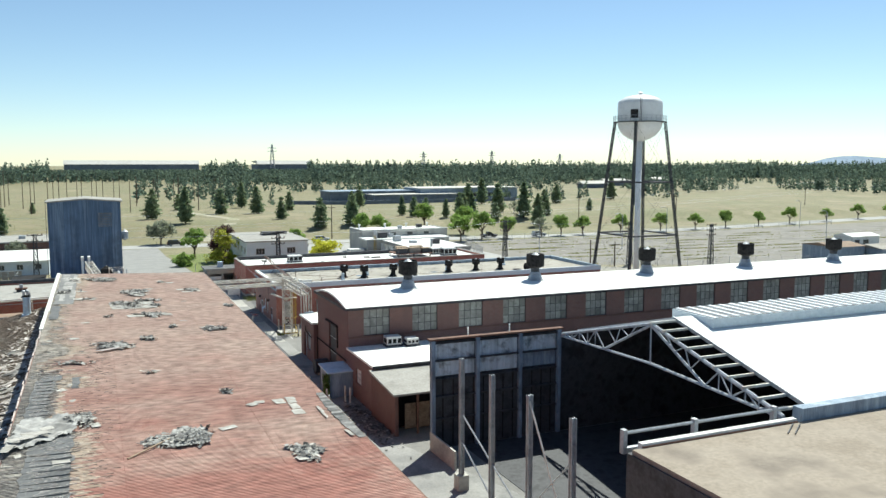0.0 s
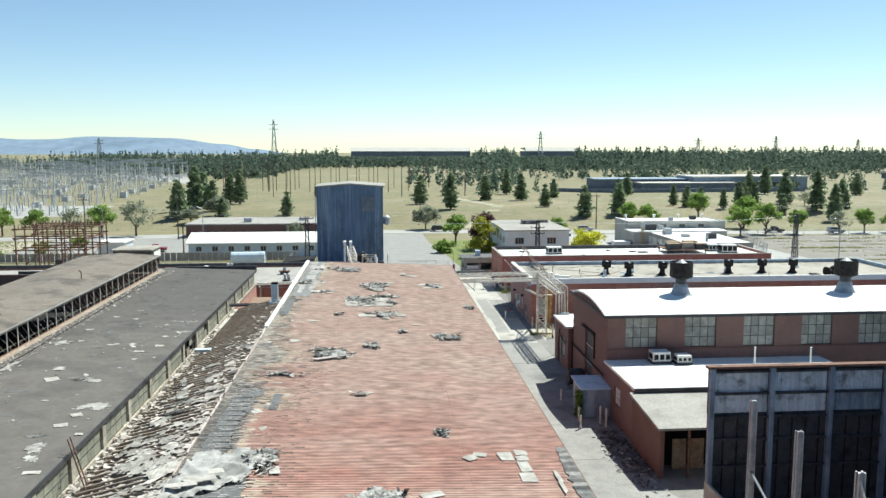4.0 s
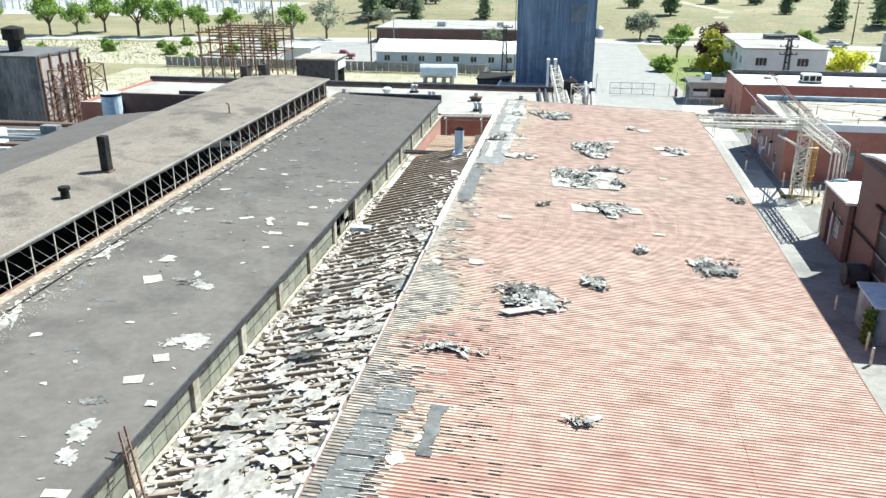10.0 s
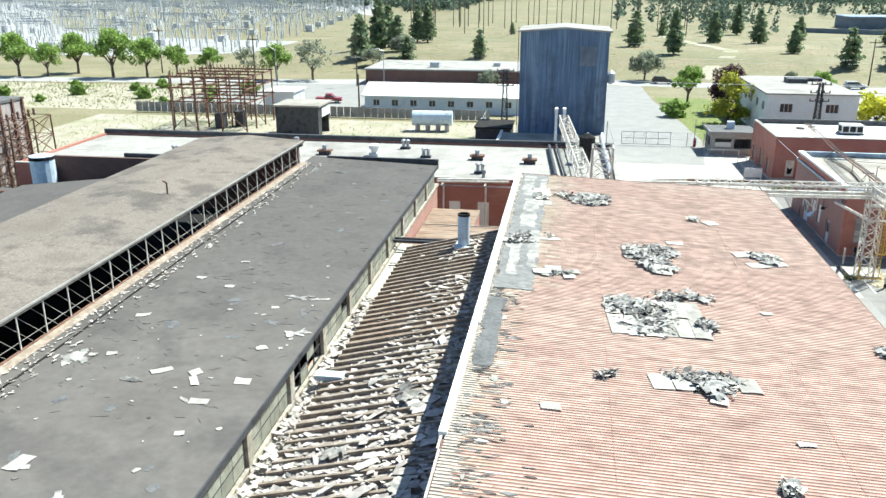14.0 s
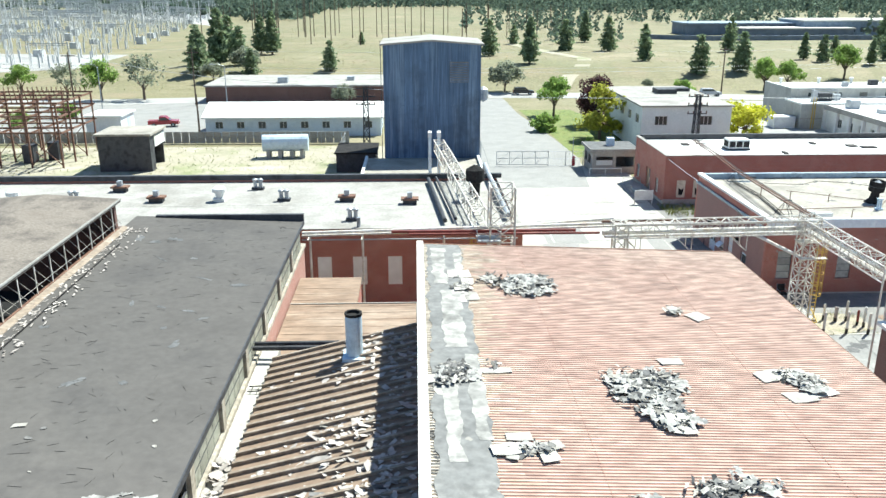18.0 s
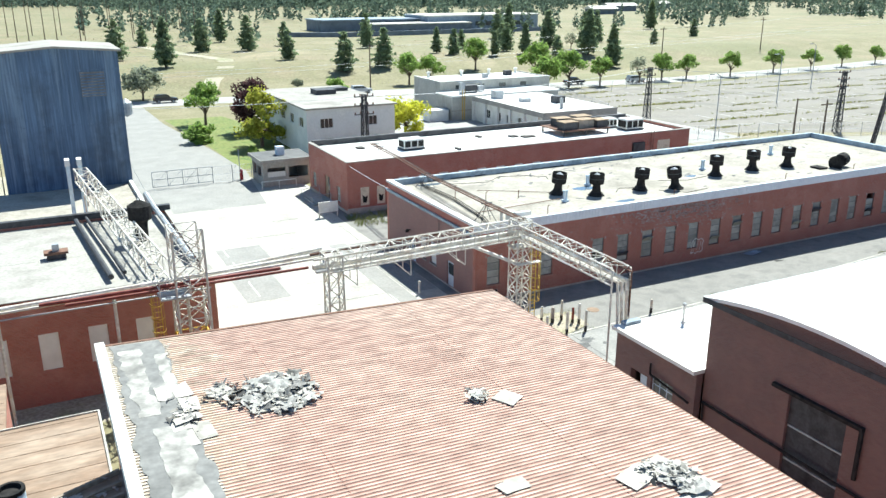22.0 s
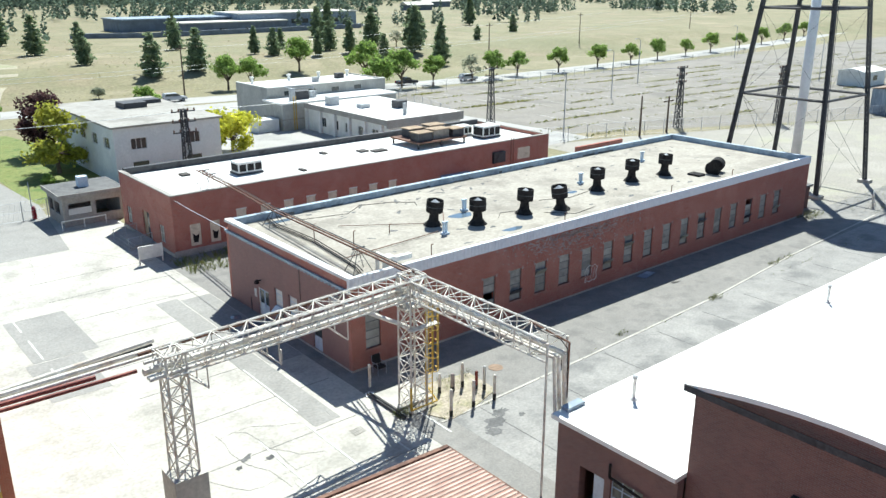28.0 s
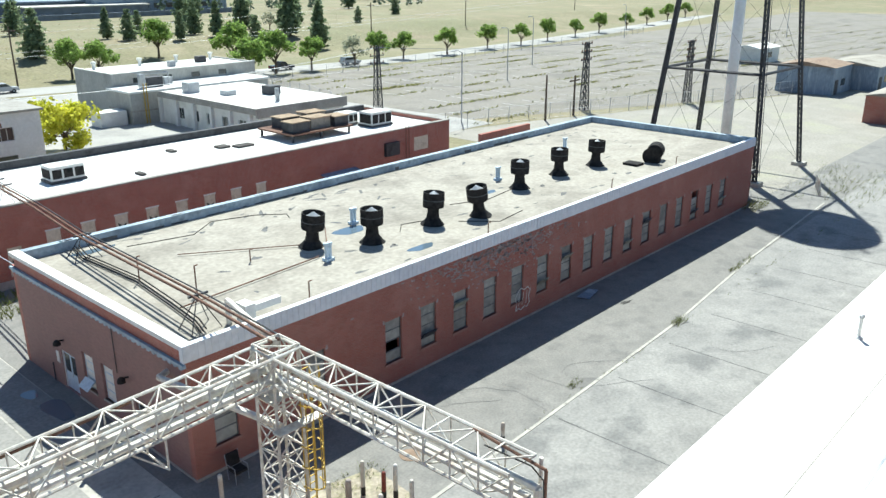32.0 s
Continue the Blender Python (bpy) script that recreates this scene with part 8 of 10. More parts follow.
def cooler(x, y, z, w, d, h, label="boxy white rooftop cooler with dark louvres"):
    c = thing("rooftop_cooler", label, "cooler", "rooftop coolers", at=(x, y, z))
    part("kerb", Mesh().box(x - w / 2 - 0.1, x + w / 2 + 0.1, y - d / 2 - 0.1, y + d / 2 + 0.1, z, z + 0.2), M_DARKSTEEL, c)
    part("housing", Mesh().box(x - w / 2, x + w / 2, y - d / 2, y + d / 2, z + 0.2, z + h), M_WHITEPAINT, c)
    for k in range(3):
        part("louvre", Mesh().box(x - w / 2 + 0.1 + k * w / 3, x - w / 2 + w / 3 - 0.05 + k * w / 3, y - d / 2 - 0.03, y - d / 2, z + 0.35, z + h - 0.2), M_BLACKVENT, c)
    part("side_louvre", Mesh().box(x - w / 2 - 0.03, x - w / 2, y - d / 2 + 0.15, y + d / 2 - 0.15, z + 0.35, z + h - 0.2), M_BLACKVENT, c)


cooler(35.0, 98.6, 4.95, 2.4, 1.6, 1.2)
cooler(65.0, 97.8, 4.95, 2.6, 1.8, 1.4)
cooler(63.3, 100.2, 4.95, 1.8, 1.5, 1.2)
cooler(29.3, 30.0, 4.5, 1.5, 1.2, 1.0)
cooler(31.1, 29.4, 4.5, 1.2, 1.0, 0.8)
for x, y, w in ((50.5, 98.9, 1.6), (49.0, 99.8, 1.0), (30.0, 101.3, 0.8), (39.5, 96.0, 0.4), (45.2, 101.5, 0.5)):
    single("roof_hatch", Mesh().box(x - w / 2, x + w / 2, y - 0.5, y + 0.5, 4.95, 5.12), M_DARKROOF, "low dark roof hatch on the white roof", "hatch", "office roof hatches")
part("wall_cabinet", Mesh().box(61.5, 63.2, BYA - 0.35, BYA, 3.1, 4.3), M_DARKSTEEL, off_b)
part("vent_panel", Mesh().box(65.4, 67.4, BYA + 0.1, BYA + 0.14, 3.0, 4.3), M_OFFWHITE, off_b)
part("wall_ladder", Mesh().tube((64.2, BYA - 0.15, 0.5), (64.2, BYA - 0.15, 6), 0.03, 4).tube((64.6, BYA - 0.15, 0.5), (64.6, BYA - 0.15, 6), 0.03, 4), M_RUST, off_b)
part("canopy", Mesh().prism_x([(BYA - 1.6, 2.3), (BYA, 2.7), (BYA, 2.8), (BYA - 1.6, 2.4)], 54, 58), M_BLUEGREY, off_b, "blue metal canopy")

# ---- big ventilators on the white hall roof ----
for k in range(7):
    x, y = 33.5 + 15.95 * k, 36.6
    v = thing("roof_ventilator", "large black drum ventilator on a flared grey base", "ventilator", "hall roof ventilators", at=(x, y, 8.9))
    part("skirt", Mesh().box(x - 0.9, x + 0.9, y - 0.9, y + 0.9, 8.85, 9.2), M_GREYSTEEL, v)
    part("flare", Mesh().lathe([(0.95, 9.2), (0.8, 9.42), (0.84, 9.45), (0.62, 9.85), (0.68, 9.9), (0.52, 10.15)], x, y, 18), M_GREYSTEEL, v)
    part("neck", Mesh().lathe([(0.5, 10.1), (0.5, 10.8)], x, y, 18), M_DARKSTEEL, v)
    part("drum", Mesh().lathe([(0.55, 10.6), (1.05, 10.8), (1.05, 12.2), (0.97, 12.2), (0.97, 11.9)], x, y, 20), M_BLACKVENT, v)
    part("cap", Mesh().lathe([(0.96, 11.9), (0.5, 12.1), (0.04, 12.42)], x, y, 20), M_GREYSTEEL, v, "dull grey cone inside the rim")
for x, y, z, h in ((28.0, 48.0, 4.75, 1.1), (45.7, 48.0, 4.75, 1.0), (37.0, 28.5, 4.5, 1.5), (40.5, 26.0, 4.5, 2.0), (60, 47.8, 4.75, 1.0)):
    vp = thing("vent_pipe", "thin white vent pipe on the white roof", "vent", "white vent pipes", at=(x, y, z))
    part("flange", Mesh().lathe([(0.22, z), (0.13, z + 0.1)], x, y, 10), M_WHITEPAINT, vp)
    part("pipe", Mesh().tube((x, y, z), (x, y, z + h), 0.075, 8), M_WHITEPAINT, vp)
    part("cowl", Mesh().lathe([(0.11, z + h - 0.08), (0.11, z + h + 0.04), (0.04, z + h + 0.08)], x, y, 8), M_GREYSTEEL, vp)

# ---- fixtures on the dark roofs ----
cf = thing("flue", "square dark steel flue on the clerestory roof", "chimney", at=(-20.57, 20.39, 11.3))
part("shaft", Mesh().box(-20.79, -20.35, 20.17, 20.61, 11.2, 13.3), M_BLACKVENT, cf)
part("collar", Mesh().box(-20.87, -20.27, 20.09, 20.69, 11.2, 11.45), M_RUST, cf)
cs = thing("flue", "short round dark vent on the clerestory roof", "vent", at=(-20.03, 15.74, 11.4))
part("pot", Mesh().lathe([(0.22, 11.3), (0.2, 11.7), (0.28, 11.73), (0.28, 11.9)], -20.03, 15.74, 12), M_BLACKVENT, cs)
hk = thing("vent_hook", "bent steel vent pipe on the clerestory roof", "vent", at=(-20.46, 36.3, 11.4))
part("pipe", Mesh().tube((-20.46, 36.3, 11.35), (-20.46, 36.3, 12.0), 0.05, 6).tube((-20.46, 36.3, 12.0), (-20.66, 36.3, 12.1), 0.05, 6), M_RUST, hk)
stk = thing("chimney_stack", "pale blue steel stack with a sooty rim", "chimney", at=(-3.95, 37.4, 8.6))
part("shaft", Mesh().lathe([(0.33, 8.5), (0.33, 10.6), (0.28, 10.6), (0.28, 10.2)], -3.95, 37.4, 18), M_STACKBLUE, stk)
part("rim", Mesh().lathe([(0.34, 10.52), (0.34, 10.63), (0.26, 10.63), (0.26, 10.4)], -3.95, 37.4, 18), M_BLACKVENT, stk)
part("flashing", Mesh().box(-4.4, -3.5, 36.9, 37.9, 8.72, 8.86), M_STACKBLUE, stk)
for dy in (0.0, 0.45):
    pb = thing("pipe", "dark steel pipe bridging the roof gap", "pipe", "bridging pipes", at=(-6.8, 39.5 + dy, 8.1))
    part("tube", Mesh().tube((-8.4, 39.6 + dy, 8.15), (-4.8, 39.5 + dy, 8.2), 0.11, 8), M_DARKSTEEL, pb)
bb = thing("roof_box", "small pale blue steel box lying by the wall", "box", at=(-7.2, 22.5, 8.1))
part("body", Mesh().box(-7.8, -6.7, 22.3, 22.75, 8.04, 8.24), M_STACKBLUE, bb)
part("lid", Mesh().box(-7.82, -6.68, 22.28, 22.77, 8.24, 8.27), M_PALEBLUE, bb)
lr = thing("ladder", "old rusty ladder leaning on the eave", "ladder", at=(-7.6, -0.8, 8))
for o in (-0.15, 0.15):
    part("rail", Mesh().tube((-7.2, -1.3 + o, 8.0), (-8.25, -0.2 + o, 9.9), 0.035, 4), M_RUST, lr)
for k in range(7):
    f = 0.08 + k * 0.13
    part("rung", Mesh().tube((-7.2 - 1.05 * f, -1.52 + 1.1 * f, 8.0 + 1.9 * f), (-7.2 - 1.05 * f, -1.08 + 1.1 * f, 8.0 + 1.9 * f), 0.02, 4), M_RUST, lr)
tb = thing("tub", "dark upturned steel tub among the debris", "tub", at=(-7.0, -4.7, 8.1))
part("shell", Mesh().lathe([(0.35, 8.0), (0.5, 8.2), (0.62, 8.5), (0.6, 8.5), (0.48, 8.22), (0.3, 8.06)], -7.0, -4.7, 16), M_DARKSTEEL, tb)
part("pipe_scrap", Mesh().tube((-7.6, -10.6, 8.1), (-7.5, -6.4, 8.7), 0.05, 5), M_STEELWHITE, tb)
fl = thing("roof_flue", "small steel flue pots on the far brick roof edge", "vent", at=(-6, 60, 6))
part("pot", Mesh().tube((-5.6, 63.9, 6.0), (-5.6, 63.9, 7.0), 0.14, 8), M_GREYSTEEL, fl)


# ---- poles, pylons and wires ----
def lattice_pole(x, y, h, label="rusty lattice power pole with cross arms"):
    p = thing("power_pole", label, "power pole", "lattice power poles", at=(x, y, 0))
    lattice_tower(p, x, y, 0, h, 0.95, 0.45, 9, M_DARKSTEEL, r=0.055)
    for z in (h - 0.3, h - 1.4, h - 2.5):
        part("cross_arm", Mesh().box(x - 1.3, x + 1.3, y - 0.06, y + 0.06, z, z + 0.12), M_DARKSTEEL, p)
        for o in (-1.2, -0.5, 0.5, 1.2):
            part("insulator", Mesh().lathe([(0.06, z + 0.12), (0.1, z + 0.25), (0.05, z + 0.4)], x + o, y, 6), M_RUST, p)
    return p


for x, y, h in ((34.8, 112, 9.4), (92, 126, 9.0), (112, 104, 9.5), (-8.2, 119, 9.8), (128, 96, 9.2)):
    lattice_pole(x, y, h)


def wood_pole(x, y, h, arm=True, z=0.0):
    p = thing("utility_pole", "weathered wooden utility pole", "utility pole", "utility poles", at=(x, y, z))
    part("shaft", Mesh().tube((x, y, z), (x, y, z + h), 0.17, 7, 0.11), M_POLE, p)
    if arm:
        part("cross_arm", Mesh().box(x - 1.2, x + 1.2, y - 0.07, y + 0.07, z + h - 0.8, z + h - 0.62), M_POLE, p)
    return p


random.seed(61)
for x, y, h, a in ((101, 103, 6.0, False), (107, 102.5, 5.5, True), (-60.8, 117, 9, False), (-60.6, 152, 12, True), (67, 190, 10, True), (-34.8, 134, 7, False), (-100, 190, 11, True), (160, 200, 11, True), (215, 215, 12, True), (-45, 172, 11, True), (300, 230, 12, True)):
    wood_pole(x, y, h, a)
first = None
for r in range(3):
    for k in range(15):
        x, y = -75 + k * 9.0 + r * 3 + random.uniform(-1.5, 1.5), 300 + r * 40 + random.uniform(-6, 6)
        wood_pole(x, y, random.uniform(12, 15), False, terrain(x, y))
for x, y in ((-62, 330), (-59, 331), (-56, 333), (-48, 345), (-45, 345), (-42, 347), (-34, 352)):
    wood_pole(x, y, 16, True, terrain(x, y))


def street_lamp(x, y, h):
    p = thing("street_lamp", "tall grey street lamp with a curved arm", "street lamp", "street lamps", at=(x, y, 0))
    part("pole", Mesh().tube((x, y, 0), (x, y, h), 0.1, 7, 0.07), M_GREYSTEEL, p)
    part("arm", Mesh().tube((x, y, h), (x - 1.2, y - 0.3, h + 0.5), 0.05, 5).tube((x - 1.2, y - 0.3, h + 0.5), (x - 2.0, y - 0.5, h + 0.45), 0.05, 5), M_GREYSTEEL, p)
    part("head", Mesh().box(x - 2.6, x - 1.9, y - 0.62, y - 0.38, h + 0.36, h + 0.5), M_GREYSTEEL, p)


for x, y, h in ((92.5, 110.5, 9), (154, 144, 9.5), (228, 165, 9), (130, 132, 9), (-38, 168, 8), (-62, 168, 8), (190, 120, 9), (260, 130, 9)):
    street_lamp(x, y, h)
wires = Mesh()
for x0, y0, z0, x1, y1, z1 in ((-260, 205, 12, 300, 210, 12), (-260, 206, 11, 300, 211, 11), (-260, 232, 14, 320, 236, 14), (34.8, 112, 9.2, 92, 126, 8.8), (92, 126, 8.8, 112, 104, 9.3), (-8, 119, 9.5, 34.8, 112, 9.2), (-60.6, 152, 11.5, -8, 119, 9.5), (25, 66, 5.9, 25.6, 94, 5.0)):
    n = 14
    pts = []
    for k in range(n + 1):
        f = k / n
        sag = 4 * f * (1 - f) * math.hypot(x1 - x0, y1 - y0) * 0.015
        pts.append((x0 + (x1 - x0) * f, y0 + (y1 - y0) * f, z0 + (z1 - z0) * f - sag))
    for a, b in zip(pts[:-1], pts[1:]):
        wires.tube(a, b, 0.03, 3, caps=False)
single("overhead_wires", wires, M_GREYSTEEL, "thin sagging overhead power wires", "wires", kind="stuff")


# ---- vehicles ----
def car(name, x, y, turn, paint, kind_, label):
    c = thing(name, label, "car", at=(0, 0, 0))
    L, W = (5.0, 1.85) if kind_ == "pickup" else (4.5, 1.8)
    if kind_ == "pickup":
        lower = [(-2.5, 0.45), (2.5, 0.45), (2.5, 0.95), (1.2, 1.05), (-2.5, 1.05)]
        cab = [(-0.7, 1.05), (1.15, 1.05), (0.45, 1.72), (-0.6, 1.74)]
    else:
        lower = [(-2.25, 0.4), (2.25, 0.4), (2.25, 0.88), (1.2, 1.0), (-2.2, 1.02)]
        cab = [(-2.1, 1.0), (1.15, 1.0), (0.4, 1.62), (-1.9, 1.65)]
    bm = Mesh()
    for prof_, w in ((lower, W / 2), (cab, W / 2 - 0.12)):
        i, k = len(bm.v), len(prof_)
        bm.v += [(p[0], -w, p[1]) for p in prof_] + [(p[0], w, p[1]) for p in prof_]
        bm.f.append(tuple(range(i, i + k)))
        bm.f.append(tuple(reversed(range(i + k, i + 2 * k))))
        for a in range(k):
            b = (a + 1) % k
            bm.f.append((i + b, i + a, i + k + a, i + k + b))
    part("body", bm, paint, c)
    for s in (-1, 1):
        yv = s * (W / 2 - 0.1)
        q = [(cab[0][0] + 0.15, yv, 1.12), (cab[1][0] - 0.25, yv, 1.12), (cab[2][0] - 0.05, yv, 1.55), (cab[3][0] + 0.12, yv, 1.55)]
        part("side_window", Mesh().poly(q if s < 0 else q[::-1]), M_WINDOW, c)
        for xx in (-L * 0.31, L * 0.31):
            wh_ = part("wheel", Mesh().tube((xx, s * (W / 2 - 0.22), 0.34), (xx, s * (W / 2 + 0.01), 0.34), 0.34, 14), M_TYRE, c)
            part("rim", Mesh().tube((xx, s * (W / 2 + 0.011), 0.34), (xx, s * (W / 2 + 0.02), 0.34), 0.2, 10), M_GREYSTEEL, wh_)
        part("headlight", Mesh().box(L / 2 - 0.04, L / 2 + 0.02, s * 0.65 - 0.18, s * 0.65 + 0.18, 0.68, 0.86), M_WHITEPAINT, c)
        part("tail_light", Mesh().box(-L / 2 - 0.02, -L / 2 + 0.04, s * 0.7 - 0.12, s * 0.7 + 0.12, 0.7, 0.95), M_CARRED, c)
    w = W / 2 - 0.2
    part("windscreen", Mesh().poly([(cab[1][0] + 0.0, -w, 1.1), (cab[1][0] + 0.0, w, 1.1), (cab[2][0] + 0.08, w, 1.58), (cab[2][0] + 0.08, -w, 1.58)]), M_WINDOW, c)
    c.matrix_basis = pose(x, y, 0.03, 0, 0, turn)
    return c


car("pickup_truck", -44, 146.8, 8, M_CARRED, "pickup", "dark red pickup truck parked on the asphalt")
car("car", 22, 186.5, 0, M_CARDARK, "suv", "dark car on the public road")
car("car", 128, 172.5, -3, M_CARSILVER, "suv", "silver car on the public road")
car("pickup_truck", 112, 175, -3, M_CARDARK, "pickup", "dark pickup truck on the public road")
car("car", 62, 183, -4, M_CARSILVER, "suv", "pale car on the public road")
car("car", 52, 168, 5, M_CARDARK, "suv", "dark car parked behind the offices")

lad = thing("ladder", "black steel ladder lying across the roof gutter", "ladder", at=(-7.3, 36.9, 7.6))
for dy in (0.0, 0.42):
    part("rail", Mesh().tube((-8.1, 36.7 + dy, 7.66), (-6.4, 36.7 + dy, 7.72), 0.025, 5), M_BLACKVENT, lad)
for k in range(7):
    part("rung", Mesh().tube((-7.95 + k * 0.25, 36.7, 7.67), (-7.95 + k * 0.25, 37.12, 7.67), 0.015, 4), M_BLACKVENT, lad)


# ---- trees ----
def clump(m, c, r, n, size, flat=0.6):
    """Small leaf blades scattered in an uneven ball."""
    for k in range(n):
        d = Vector((random.gauss(0, 1), random.gauss(0, 1), random.gauss(0, flat)))
        d = d.normalized() * r * random.uniform(0.35, 1.0)
        p = Vector(c) + d
        a = Vector((random.uniform(-1, 1), random.uniform(-1, 1), random.uniform(-0.6, 0.6))).normalized() * size * random.uniform(0.6, 1.3)
        b = a.cross(Vector((random.uniform(-1, 1), random.uniform(-1, 1), random.uniform(-1, 1)))).normalized() * size * random.uniform(0.5, 1.0)
        i = len(m.v)
        m.v += [tuple(p - a * 0.6 - b * 0.5), tuple(p + a * 0.4 - b * 0.6), tuple(p + a * 0.7 + b * 0.5), tuple(p - a * 0.3 + b * 0.6)]
        m.f.append((i, i + 1, i + 2, i + 3))


def pine_tree(h, r, seed):
    random.seed(seed)
    t = thing("pine_tree", "dark green ponderosa pine with an uneven crown", "tree", "pine trees")
    part("trunk", Mesh().tube((0, 0, 0), (0.1, 0, h * 0.97), 0.025 * h, 7, 0.02), M_BARK, t)
    cr = Mesh()
    layers = int(h * 1.7)
    for j in range(layers):
        f = (j + random.uniform(-0.3, 0.3)) / layers
        z = h * (0.1 + 0.88 * f)
        f = max(0.0, min(0.99, f))
        rr = r * 1.12 * (1 - f) ** 0.62 * (0.6 + 0.4 * min(1.0, f * 5)) * random.uniform(0.65, 1.15) + 0.15
        nb = max(4, int(9 * (1 - f) + 3))
        for b in range(nb):
            a = 2 * math.pi * (b + random.random()) / nb
            ln_ = rr * random.uniform(0.6, 1.15)
            for s in (0.35, 0.65, 0.95):
                clump(cr, (ln_ * s * math.cos(a), ln_ * s * math.sin(a), z - ln_ * s * 0.18), 0.16 * rr + 0.14, 5, 0.24 + 0.03 * h, 0.5)
    part("crown", cr, M_PINE, t)
    return t


def leaf_tree(h, r, seed, mat, label, name="tree", dens=1.0, low=0.5):
    random.seed(seed)
    t = thing(name, label, "tree", "broadleaf trees")
    tr = Mesh().tube((0, 0, 0), (0.1, 0.05, h * 0.42), 0.03 * h + 0.05, 8, 0.02 * h + 0.03)
    cr = Mesh()
    tips = []
    for k in range(8):
        a = 2 * math.pi * (k + random.random() * 0.7) / 8
        e = Vector((r * 0.62 * math.cos(a), r * 0.62 * math.sin(a), h * random.uniform(low, 0.85)))
        tr.tube((0.08, 0.04, h * random.uniform(0.22, 0.4)), e, 0.018 * h, 5, 0.02)
        tips.append(e)
    tips += [Vector((random.uniform(-0.3, 0.3) * r, random.uniform(-0.3, 0.3) * r, h * random.uniform(0.75, 0.95))) for _ in range(4)]
    part("trunk", tr, M_BARK, t)
    for e in tips:
        for q in range(4):
            c = e + Vector((random.gauss(0, 0.2), random.gauss(0, 0.2), random.gauss(0, 0.12))) * r
            clump(cr, c, r * random.uniform(0.18, 0.44), int(60 * dens), 0.17 + 0.045 * r, 0.8)
    part("crown", cr, mat, t)
    return t


def place(src, pts):
    """Copies of a tree at (x, y, scale); the first point takes the tree itself."""
    for k, (x, y, s) in enumerate(pts):
        m = Matrix.Translation((x, y, terrain(x, y) - 0.05)) @ Matrix.Rotation(k * 2.4 + x, 4, "Z") @ Matrix.Diagonal((s, s, s, 1))
        if k == 0:
            src.matrix_basis = m
        else:
            c = copy_thing(src, m)
            c.matrix_basis = m


p1, p2, p3 = pine_tree(11, 2.9, 71), pine_tree(9, 2.7, 72), pine_tree(13, 2.7, 73)
place(p1, [(20, 250, 1.0), (59, 268, 1.0), (61, 233, 0.75), (81, 215, 0.95), (128, 232, 0.8), (148, 240, 1.1), (-52.8, 240, 1.15), (-22.8, 217, 0.72), (-55, 215, 1.05), (110, 300, 0.9), (175, 250, 0.8), (205, 290, 0.9), (95, 262, 0.8), (156, 285, 1.0)])
place(p2, [(45.8, 270, 1.15), (69.5, 213, 1.15), (108, 228, 0.85), (134, 214, 0.8), (-47, 226, 1.15), (-59, 230, 1.2), (75, 284, 0.9), (160, 222, 0.7), (120, 246, 0.7), (140, 255, 0.85), (188, 236, 0.6), (-20, 300, 0.5), (230, 262, 0.8), (-41, 209, 0.9), (33, 300, 0.8)])
place(p3, [(28.6, 226, 0.95), (145, 203, 0.95), (147.7, 218, 1.05), (128.8, 223, 0.7), (-52, 224, 1.15), (-48, 262, 0.9), (-44, 258, 1.0), (106, 235, 0.6), (152, 226, 0.9), (170, 300, 1.0), (60, 310, 0.9), (250, 310, 1.0), (118, 222, 0.55)])
d1 = leaf_tree(6.8, 3.0, 81, M_LEAF, "rounded green street tree with a short trunk")
d2 = leaf_tree(9.5, 4.2, 82, M_LEAF, "large spreading green street tree", dens=1.3)
place(d1, [(23.6, 155.6, 1.0)] + [(x, y, s * 1.22) for x, y, s in ((109, 187, 1.05), (108, 171.5, 0.95), (116, 170.5, 0.75), (135.7, 172, 0.75), (143.5, 172, 0.7), (157.7, 171.5, 0.72), (174.6, 173, 0.7), (190, 174, 0.65), (205, 176, 0.7), (222, 178, 0.6), (240, 181, 0.72), (262, 184, 0.6), (285, 189, 0.7), (310, 194, 0.75), (99, 167, 0.85), (-93, 184, 0.85), (-85, 185, 0.8), (51, 168, 0.6), (82, 190, 0.8), (337, 200, 0.7))])
place(d2, [(-131, 178, 1.05), (-121, 187, 1.0), (-107, 179, 1.15), (-99, 180.5, 0.95), (-124, 179, 0.8), (-66.4, 180, 0.85), (104, 208, 0.85), (77.5, 192, 0.75), (-150, 180, 1.0), (-168, 182, 1.1)])
d3 = leaf_tree(8.0, 3.1, 83, M_LEAFPURP, "dark purple-leaved plum tree by the office", dens=1.5, low=0.25)
place(d3, [(29.0, 145.6, 1.0), (45, 150, 0.5)])
d4 = leaf_tree(5.4, 3.6, 84, M_LEAFLIME, "bright yellow-green tree beside the office", dens=1.6, low=0.22)
place(d4, [(49.3, 132, 0.95)])
d7 = leaf_tree(7.6, 3.4, 87, M_LEAFYEL, "yellowing green tree before the white office", dens=1.1, low=0.22)
place(d7, [(27.0, 132.6, 1.0)])
d5 = leaf_tree(5.0, 3.6, 85, M_LEAFGREY, "silvery grey-green olive shrub on the bank", dens=1.3)
place(d5, [(18.5, 192, 1.15), (-43, 215, 1.1), (-50, 208, 0.8), (52, 196, 0.4), (-16, 172, 0.7)])
d6 = leaf_tree(7.5, 3.4, 86, M_LEAFGREY, "half-bare tree with thin grey-green leaves", dens=0.35)
place(d6, [(-58, 181, 1.15), (128, 171, 0.75), (-75, 184, 0.9), (150, 230, 0.6)])
bsh = leaf_tree(2.4, 2.0, 88, M_LEAF, "dense round green bush on open ground", name="bush", dens=1.5, low=0.15)
